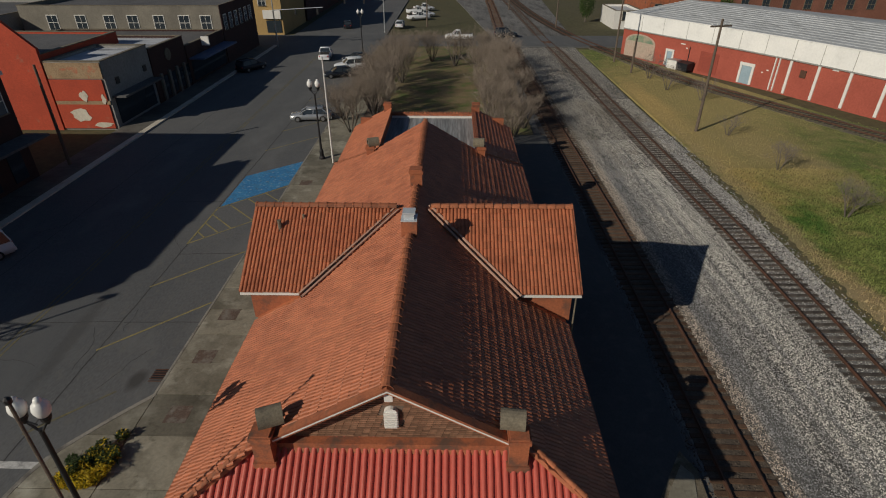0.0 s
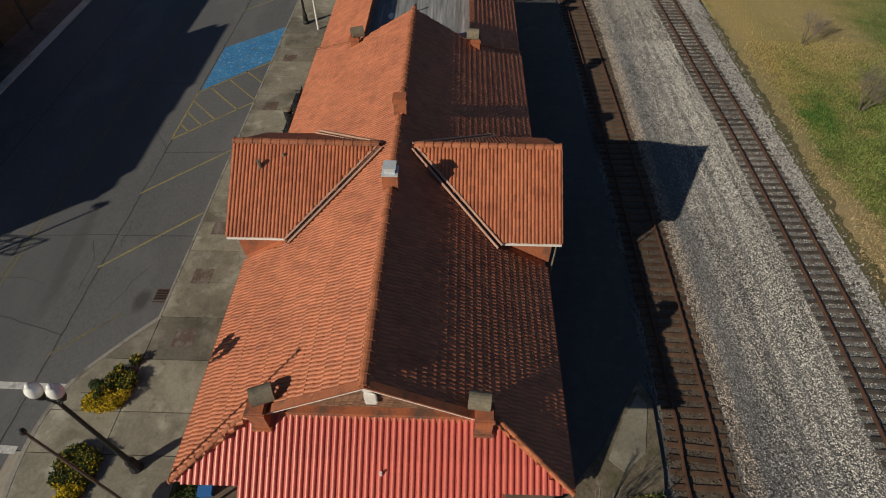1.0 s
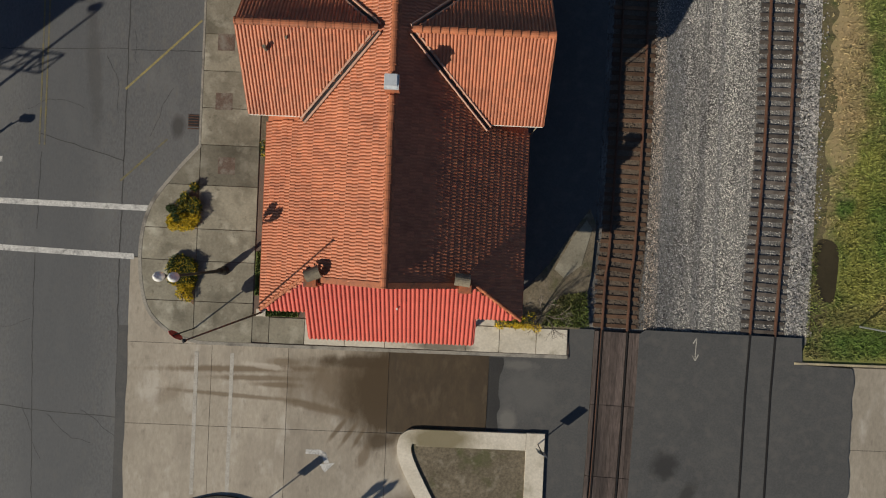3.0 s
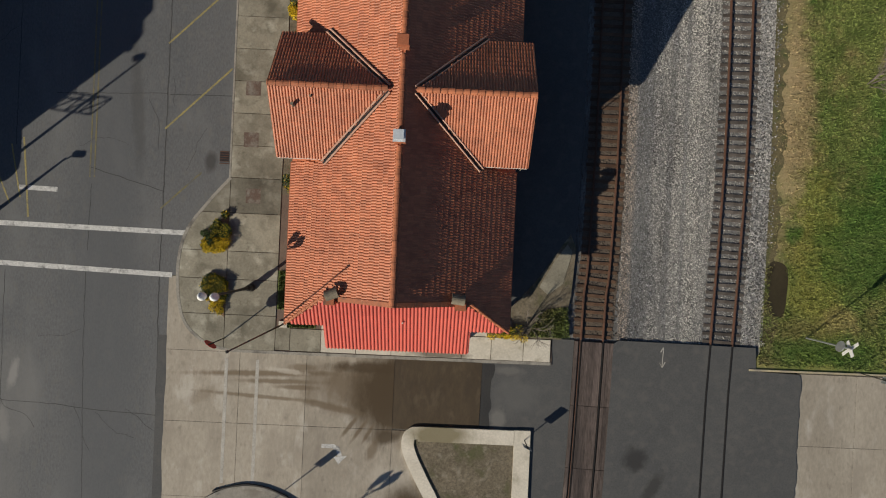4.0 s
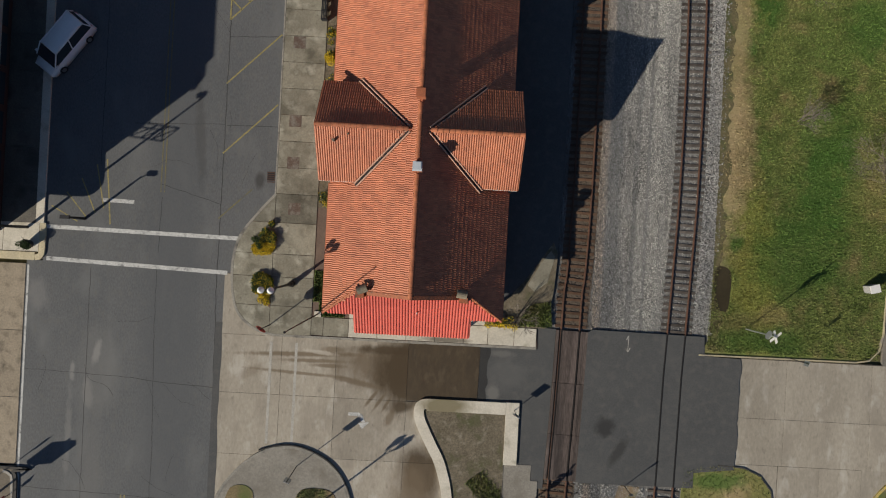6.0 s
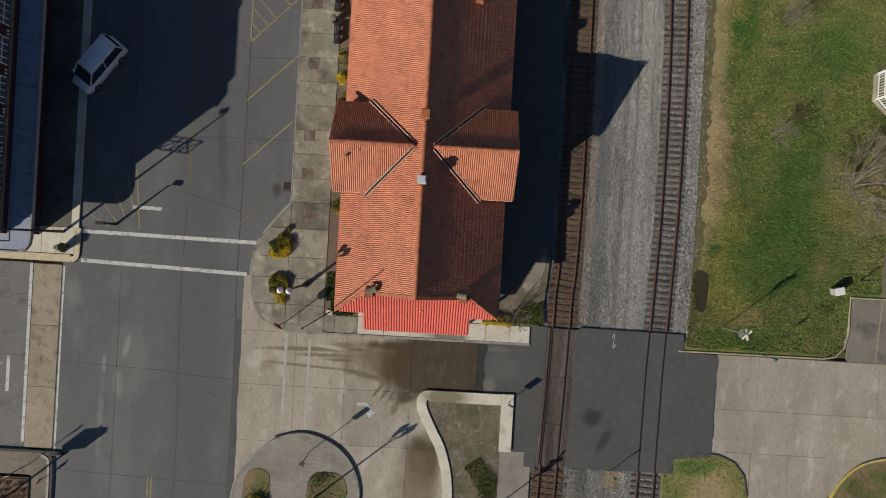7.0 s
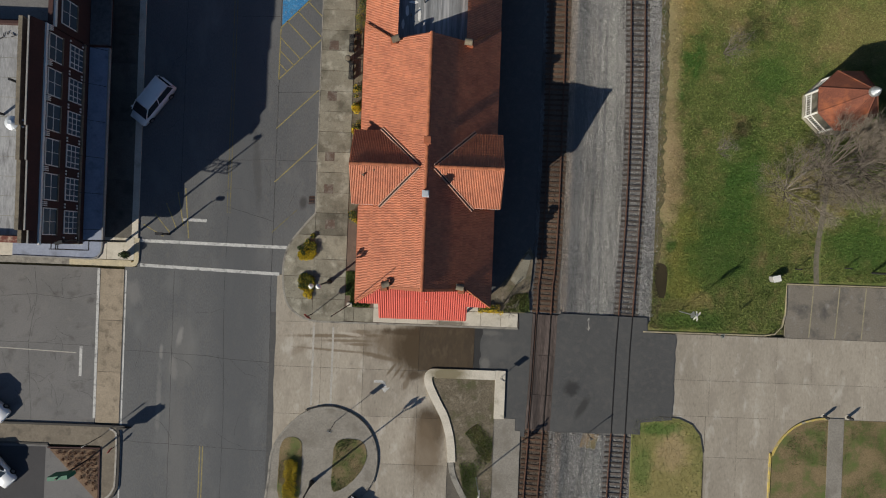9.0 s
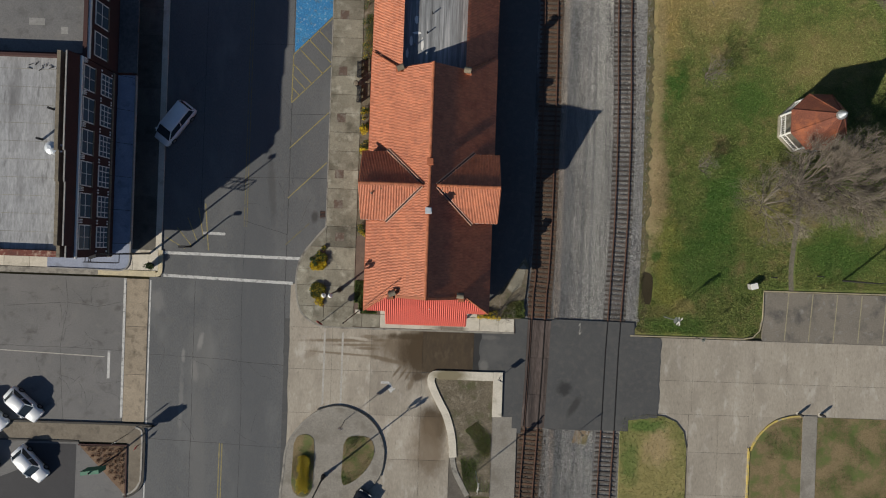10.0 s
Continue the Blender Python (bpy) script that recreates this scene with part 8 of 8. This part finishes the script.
shrub("green shrub bed edged with yellow flowers", [(-13.6, 2.45), (-12.0, 2.5), (-12.0, 5.2), (-12.75, 4.2)], 9000, 0.5, 34, 0.5, size=0.11, soil=True)
shrub("round dark shrub beside the yellow flowers", [(-13.6, 2.9), (-12.9, 2.9), (-12.9, 3.6), (-13.6, 3.6)], 2600, 0.6, 6, 0.0)
shrub("green shrub bed with yellow flowers round the lamp", [(-13.6, -0.2), (-13.4, 0.6), (-12.0, 0.6), (-12.0, -2.1), (-12.6, -1.6)], 10000, 0.5, 38, 0.5, size=0.11, soil=True)
for y0, y1, yl in ((16.0, 17.3, 0.5), (18.3, 20.2, 0.55), (20.6, 21.4, 0.3), (6.6, 7.9, 0.3), (27.0, 34.5, 0.12)):
    shrub("green and yellow shrubs in the planting strip", [(-8.3, y0), (-7.3, y0), (-7.3, y1), (-8.3, y1)], int(1300 * (y1 - y0)) if y1 - y0 < 3 else 4200, 0.8, max(5, int(6 * (y1 - y0))), yl)
shrub("yellow flowering bed at the canopy corner", [(5.95, -2.6), (8.5, -2.6), (8.5, -1.8), (5.95, -1.8)], 3600, 0.6, 18, 0.9)
shrub("clipped yellow-green hedge on the traffic island", [(-14.2, -23.5), (-13.1, -23.5), (-13.1, -19.4), (-14.2, -19.4)], 13000, 0.6, 90, 0.66, size=0.085, low=1.0)
shrub("potted green shrub at the corner", [(-32.3, 1.8), (-31.7, 1.8), (-31.7, 2.4), (-32.3, 2.4)], 900, 0.7, 4, 0.0, base=0.6)
for k in range(64):
    x = -39.3 + 0.66 * (k % 8) + rs.uniform(-0.08, 0.08)
    y = -19.45 - 0.64 * (k // 8) + rs.uniform(-0.08, 0.08)
    if (x + 39.6) * 5.45 / 5.3 > (-19.15 - y) * 1.0 + 0.35:
        sh = thing("bedding_plant", "small dormant plant in red mulch", "plant", "mulch bed plants", at=(x, y, 0.1))
        q = np.clip(rs.normal(0, 0.12, (110, 3)), -0.2, 0.2) * (1, 1, 0.7) + (0, 0, 0.13)
        part_ = scatter_mesh("leaves", leaf_v, leaf_f, q, rs.uniform(-1, 6, (110, 3)), 0.11 * rs.uniform(0.7, 1.3, 110), M["dry_leaf"], sh)

# grass tufts on lawns and beds
blade_v = [(-0.5, 0, 0), (0.5, 0, 0), (0.1, 0.35, 1)]
blade_f = [(0, 1, 2)]


def tufts(name, poly, n, size, z, material, parent, label, thin=False, patch=False):
    xs, ys = [p[0] for p in poly], [p[1] for p in poly]
    p = np.column_stack([rs.uniform(min(xs), max(xs), n), rs.uniform(min(ys), max(ys), n)])
    p = p[inside(list(poly), p)]
    p = p[np.hypot((p[:, 0] - 25.7) / 0.66, (p[:, 1] - 1.45) / 1.9) > 1]
    p = p[(np.abs(p[:, 0] - np.interp(p[:, 1], [q[1] for q in path_line], [q[0] for q in path_line])) > 0.42) | (p[:, 1] > 17.6) | (p[:, 1] < 1.7)]
    if patch:
        w = np.sin(p[:, 0] * 1.3 + 1.7 * np.sin(p[:, 1] * 0.8)) + np.sin(p[:, 1] * 1.1 + 1.9 * np.sin(p[:, 0] * 0.7 + 2))
        p = p[w + rs.normal(0, 0.6, len(p)) > 0.3]
    if thin:
        edge = 26.3 + 0.35 * np.sin(p[:, 1] * 0.9) + 0.25 * np.sin(p[:, 1] * 2.3 + p[:, 0])
        p = p[(rs.uniform(0, 1, len(p)) < np.clip((p[:, 0] - edge + 1.1) / 1.9, 0.08, 1)) | (p[:, 1] < 3)]
    m = len(p)
    t = np.column_stack([rs.uniform(-0.7, 0.7, m), rs.uniform(-0.7, 0.7, m), rs.uniform(0, 6.28, m)])
    ob = scatter_mesh(name, blade_v, blade_f, np.column_stack([p, np.full(m, z)]), t, size * rs.uniform(0.5, 1.5, (m, 1)) * (0.45, 1, 1), material, parent)
    return tagged(ob, label, "", "", "stuff")


tufts("grass", [(24.5, -3.8), (39, -3.8), (39.2, 1.9), (54, 2.1), (54, 36), (25.6, 36)], 270000, 0.135, 0.03, M["blade"], lawn, "short winter grass", True)
tufts("grass", [(25.2, 36), (54, 36), (44, 57), (30, 92), (25.0, 92)], 60000, 0.10, 0.03, M["blade"], lawn, "short winter grass")
tufts("grass", south_poly, 14000, 0.11, 0.05, M["blade"], south_lawn, "short winter grass")
tufts("grass", [(38.6, -18), (44.4, -18), (44.4, -13.1), (41.2, -13.8)], 12000, 0.08, 0.05, M["lush"], corner_bed, "thin grass", patch=True)
tufts("grass", [(46.3, -24), (56, -24), (56, -13.1), (46.3, -13.1)], 20000, 0.08, 0.05, M["lush"], corner_bed, "thin grass", patch=True)
tufts("grass", [(4.0, -16.5), (8, -13.5), (8, -23), (5.2, -23)], 26000, 0.11, 0.06, M["blade"], wedge, "patchy grass", patch=True)
tufts("grass", bed_a, 5000, 0.09, 0.13, M["lush"], round_island, "short grass", patch=True)
tufts("grass", bed_b, 12000, 0.09, 0.13, M["lush"], round_island, "short grass", patch=True)
green_patch = structure("grass_patch", Shape().box(-7.95, -2.6, -0.1, -5.8, -1.4, 0.09).box(-8.45, -1.4, -0.1, -7.3, 1.2, 0.09), M["grass"], "small green grass patch beside the wall", "grass")
tufts("grass", [(-7.9, -2.58), (-5.85, -2.58), (-5.85, -1.4), (-7.9, -1.4)], 3500, 0.1, 0.09, M["lush"], green_patch, "dense green grass")
tufts("grass", [(-8.4, -1.4), (-7.35, -1.4), (-7.35, 1.2), (-8.4, 1.2)], 2500, 0.1, 0.09, M["lush"], green_patch, "dense green grass")
rough = structure("rough_ground", Shape().prism([(5.9, -2.62), (10.95, -2.62), (11.5, 0.5), (11.7, 3.6), (11.3, 4.6), (9.0, 1.2), (7.4, -0.6), (5.9, -0.9)], -0.1, 0.08), M["soil"], "weedy bare ground beside the rails", "ground")
tufts("grass", [(8.7, -2.5), (10.9, -2.5), (11.1, -0.9), (9.4, -0.7)], 1800, 0.11, 0.08, M["lush"], rough, "green weeds")
tufts("grass", [(8.6, -2.5), (11.5, -2.5), (11.3, -0.4), (9.8, -0.6)], 5000, 0.13, 0.08, M["blade"], rough, "weeds and grass")
part("broken_slab", Shape().prism([(9.3, 0.9), (9.9, 0.4), (10.9, 1.2), (11.45, 3.4), (11.1, 3.9), (10.2, 2.6)], 0.0, 0.11), M["pavement"], rough, "broken pale concrete slab")
strip_soil = structure("planting_strip", Shape().box(-8.45, 6.4, -0.1, -6.9, 36, 0.085), M["soil"], "narrow planting strip under the eaves", "bed")


def branch(s, p, d, length, r, depth, spread, up, sides=4):
    q = p + d * length
    s.rod(p, q, r, r * 0.62, sides=sides if depth > 1 else 3, caps=False)
    if depth == 0:
        return
    for k in range(3 if depth > 1 else 4):
        e = (d + Vector(rs.normal(0, spread, 3)) + Vector((0, 0, up))).normalized()
        t = rs.uniform(0.45, 1.0)
        branch(s, p + d * length * t, e, length * rs.uniform(0.6, 0.85), r * 0.55, depth - 1, spread, up, sides)


def bare_tree(x, y, h, stems, depth, lean=0.35, mt="twig", label="leafless multi-stemmed tree with fine grey twigs", spread=0.4, up=0.08, z=0.0, thick=1.0):
    t = thing("tree", label, "tree", "bare trees", at=(x, y, z))
    trunk, crown = Shape(), Shape()
    for k in range(stems):
        a = 6.28 * k / stems + rs.uniform(-0.4, 0.4)
        d = Vector((lean * math.cos(a), lean * math.sin(a), 1)).normalized()
        base = Vector((0.1 * math.cos(a), 0.1 * math.sin(a), -0.1))
        L = h * rs.uniform(0.3, 0.42)
        trunk.rod(base, base + d * L, h * (0.009 if mt == "pale_twig" else 0.014), h * (0.0065 if mt == "pale_twig" else 0.009), sides=6, caps=False)
        for j in range(3):
            e = (d + Vector(rs.normal(0, spread * 0.8, 3)) + Vector((0, 0, up))).normalized()
            branch(crown, base + d * L * rs.uniform(0.6, 1.0), e, h * 0.26, h * 0.0065 * thick, depth, spread, up)
    part("trunk", trunk, M[mt if mt == "pale_twig" else "bark"], t)
    part("crown", crown, M[mt], t, "bare twiggy crown")
    return t


bare_tree(38.9, 11.8, 6.6, 11, 5, 0.95, "pale_twig", "wide leafless multi-stemmed lawn tree with pale twigs", 0.33, 0.03)
bare_tree(42.9, 14.2, 7.4, 13, 5, 0.75, "pale_twig", "wide leafless lawn tree beside the gazebo", 0.33, 0.04, thick=1.5)
bare_tree(47.0, 14.8, 7.8, 13, 5, 0.75, "pale_twig", "dense leafless tree shading the lawn behind the gazebo", 0.33, 0.04, thick=1.8)
bare_tree(53.0, 15.0, 6.6, 10, 5, 0.8, "pale_twig", "leafless tree at the far lawn side", 0.33, 0.03)
bare_tree(50.0, 12.3, 6.4, 9, 5, 0.85, "pale_twig", "leafless lawn tree beyond the path", 0.33, 0.03)
for x, y, h in ((31.3, 15.8, 3.2), (31.2, 35.6, 3.2), (31.6, 26.4, 3.8), (30.9, 45.4, 3.0), (30.8, 64.2, 4.4), (30.4, 70.7, 4.4), (33.4, 59.0, 3.6)):
    bare_tree(x, y, h, 4, 4 if y < 36 else 3, 0.4, "twig", "young leafless lawn tree", 0.42, 0.1)
bare_tree(8.8, -1.8, 2.9, 6, 2, 0.7, "twig", "leafless straggling bush at the platform end", 0.35, 0.1)
for x, y, h in ((-9.0, 45.5, 6.0), (-6.6, 49.0, 6.2), (6.5, 41.6, 4.5), (8.2, 44.5, 5.0), (6.2, 47.0, 6.0), (-8.0, 54.5, 6.2), (-6.4, 58.0, 6.6), (6.0, 54.0, 6.3), (7.5, 58.0, 6.5), (-6.8, 63.0, 6.5), (-5.4, 67.5, 6.2), (6.0, 66.0, 6.6), (8.0, 70.0, 6.5), (-6.4, 74.0, 6.2), (5.6, 78.0, 6.2), (-7.5, 52.0, 5.6), (7.0, 51.0, 5.6), (8.5, 80.0, 6.0), (8.5, 64.0, 5.6), (-5.2, 80.0, 6.0), (2.2, 79.0, 5.6), (-8.6, 67.0, 5.6), (9.6, 47.5, 4.4), (9.2, 55.0, 5.4), (-10.4, 50.0, 4.8), (-1.6, 82.0, 5.6), (-8.4, 60.5, 5.4), (9.4, 75.0, 5.6)):
    bare_tree(x, y, h, 9, 4, 0.42, "thicket", spread=0.32, up=0.15)
for x, y, r in ((33, 128, 3.0), (58, 112, 3.2)):
    s = thing("evergreen", "dark evergreen tree beyond the tracks", "tree", at=(x, y, 0))
    part("trunk", Shape().rod((0, 0, -0.1), (0, 0, 3.0), 0.2, 0.12), M["bark"], s)
    q = rs.normal(0, 1, (2500, 3))
    q = q / np.linalg.norm(q, axis=1)[:, None] * rs.uniform(0.55, 1, (2500, 1)) * (r * 0.6, r * 0.6, r) + (0, 0, r + 0.8)
    tagged(scatter_mesh("crown", leaf_v, leaf_f, q, rs.uniform(-1, 6, (2500, 3)), rs.uniform(0.2, 0.5, 2500), M["leaf"], s), "dense dark foliage", "", "", "stuff")

# ---- vehicles ----
def loft(sections):
    """A closed body from rings of equal count."""
    k = len(sections[0])
    s = Shape()
    v = [p for ring_ in sections for p in ring_]
    f = [(i * k + j, i * k + (j + 1) % k, (i + 1) * k + (j + 1) % k, (i + 1) * k + j) for i in range(len(sections) - 1) for j in range(k)]
    f += [tuple(range(k - 1, -1, -1)), tuple(range((len(sections) - 1) * k, len(sections) * k))]
    return s.add(v, f)


def ring_at(x, w, z0, z1, tuck=0.82):
    """A cross-section of a car body, rounded at the shoulder."""
    return [(x, -w * 0.96, z0), (x, -w, z0 + (z1 - z0) * 0.45), (x, -w * 0.97, z0 + (z1 - z0) * 0.8), (x, -w * tuck, z1), (x, w * tuck, z1), (x, w * 0.97, z0 + (z1 - z0) * 0.8), (x, w, z0 + (z1 - z0) * 0.45), (x, w * 0.96, z0)]


def car(x, y, heading, paint, label, kind="car"):
    """A parked vehicle whose front points along +x before it is turned."""
    c = thing("van" if kind == "van" else "pickup_truck" if kind == "pickup" else "car", label, "van" if kind == "van" else "truck" if kind == "pickup" else "car", at=(x, y, 0.0), turn=heading)
    W = {"car": 0.9, "suv": 0.95, "van": 1.04, "pickup": 0.98}[kind]
    L = {"car": 2.3, "suv": 2.35, "van": 2.66, "pickup": 2.75}[kind]
    belt = {"car": 0.92, "suv": 1.05, "van": 1.08, "pickup": 1.08}[kind]
    top = {"car": 1.45, "suv": 1.72, "van": 1.88, "pickup": 1.8}[kind]
    g = 0.25
    body = loft([ring_at(-L, W * 0.84, g + 0.15, belt * 0.9), ring_at(-L + 0.12, W * 0.95, g, belt), ring_at(-L * 0.4, W, g - 0.03, belt + 0.01), ring_at(L * 0.35, W, g - 0.03, belt), ring_at(L - 0.55, W * 0.96, g, belt * 0.86), ring_at(L - 0.12, W * 0.9, g, belt * 0.74), ring_at(L, W * 0.78, g + 0.12, belt * 0.62)])
    part("body", body, M[paint], c, "", True)
    a, b_, cc, d = {"car": (-L * 0.86, -L * 0.6, L * 0.14, L * 0.5), "suv": (-L * 0.96, -L * 0.84, L * 0.1, L * 0.42), "van": (-L * 0.97, -L * 0.88, L * 0.3, L * 0.72), "pickup": (-L * 0.12, -L * 0.05, L * 0.2, L * 0.46)}[kind]

    def cab(w0, w1, x0, x1, x2, x3, z0, z1):
        return [(x0, -w0, z0), (x0, w0, z0), (x3, w0, z0), (x3, -w0, z0), (x1, -w1, z1), (x1, w1, z1), (x2, w1, z1), (x2, -w1, z1)]

    q = [(3, 2, 1, 0), (4, 5, 6, 7), (0, 1, 5, 4), (1, 2, 6, 5), (2, 3, 7, 6), (3, 0, 4, 7)]
    part("glasshouse", Shape().add(cab(W * 0.93, W * 0.76, a, b_, cc, d, belt - 0.05, top - 0.05), q), M["glass"], c, "dark tinted windows")
    part("roof", Shape().add(cab(W * 0.82, W * 0.75, b_ - 0.1, b_ + 0.04, cc - 0.04, cc + 0.1, top - 0.1, top), q), M[paint], c, "", True)
    for s in (-1, 1):
        for (x0, z0, w0), (x1, z1, w1) in ((((a), belt - 0.02, 0.935), (b_, top - 0.05, 0.77)), ((d, belt - 0.02, 0.935), (cc, top - 0.05, 0.77)), (((a + d) * 0.5 + 0.1, belt - 0.02, 0.935), ((b_ + cc) * 0.5 + 0.1, top - 0.05, 0.77))):
            part("pillar", Shape().rod((x0, s * W * w0, z0), (x1, s * W * w1, z1), 0.05, sides=5), M[paint], c)
        part("mirror", Shape().box(d - 0.35, s * W * 0.98 - 0.0, belt, d - 0.15, s * W * 0.98 + s * 0.16, belt + 0.14) if s > 0 else Shape().box(d - 0.35, -W * 0.98 - 0.16, belt, d - 0.15, -W * 0.98, belt + 0.14), M[paint], c)
        part("headlight", Shape().box(L - 0.2, s * W * 0.62 - 0.17, belt * 0.6, L - 0.02, s * W * 0.62 + 0.17, belt * 0.72), M["globe"], c)
        part("tail_light", Shape().box(-L - 0.01, s * W * 0.7 - 0.1, belt * 0.68, -L + 0.1, s * W * 0.7 + 0.1, belt * 0.88), M["light_red"], c)
        for wx in (-L * 0.6, L * 0.62):
            wheel = part("wheel", Shape().rod((wx, s * (W - 0.2), 0.33), (wx, s * (W + 0.02), 0.33), 0.33, sides=16), M["tyre"], c)
            part("rim", Shape().rod((wx, s * (W + 0.0), 0.33), (wx, s * (W + 0.035), 0.33), 0.2, sides=12), M["rim"], wheel)
    if kind == "pickup":
        part("bed", Shape().box(-L + 0.2, -W * 0.8, belt - 0.02, -L * 0.16, W * 0.8, belt + 0.02), M["tyre"], c, "black truck bed")
    if kind in ("van", "suv"):
        for s in (-1, 1):
            part("roof_rail", Shape().rod((b_ + 0.2, s * W * 0.66, top + 0.03), (cc - 0.2, s * W * 0.66, top + 0.03), 0.025, sides=5), M[paint], c)
    part("bumper", Shape().box(-L - 0.06, -W * 0.85, 0.3, -L + 0.1, W * 0.85, 0.55), M[paint], c)
    return c


car(-29.65, 18.5, 233, "car_white", "white minivan parked at an angle in the shade", "van")
car(-14.3, 50.2, 185, "car_silver", "silver sedan parked nose to the street", "car")
car(-14.9, 71.3, 200, "car_dark", "dark sedan parked by the trees", "car")
car(-14.2, 76.4, 200, "car_white", "white hatchback with a dark rear window", "suv")
car(-13.9, 81.5, 200, "car_dark", "dark sedan parked by the trees", "car")
car(-19.6, 84.5, 95, "car_white", "white pickup truck driving along the street", "pickup")
car(3.0, 103.5, 180, "car_white", "white pickup truck on the cross street", "pickup")
car(12.5, 106.0, 0, "car_dark", "dark sport utility car at the level crossing", "suv")
car(-21.5, 118.0, 100, "car_dark", "dark car on the far street", "car")
car(-10.0, 119.0, 90, "car_white", "white car parked beyond the crossing", "car")
for k, (x, y, hd) in enumerate(((-6.5, 131, 20), (-5.5, 136, 20), (-7.5, 142, 15), (-6.0, 148, 20))):
    car(x, y, hd, "car_white", "white work truck in the far yard", "pickup")
car(-45.9, -14.4, -40, "car_white", "white car parked at an angle by the kerb", "car")
car(-49.8, -15.6, -40, "car_white", "white car parked beside another", "car")
car(-44.9, -21.2, -46, "car_white", "white sedan in the car park", "car")
car(-50.6, -20.4, -46, "car_dark", "dark car in the car park", "car")
car(-29.3, 75.5, 60, "car_dark", "dark parked car in the shade", "suv")
car(-7.4, -25.2, 60, "car_dark", "dark car at the drive entrance", "suv")
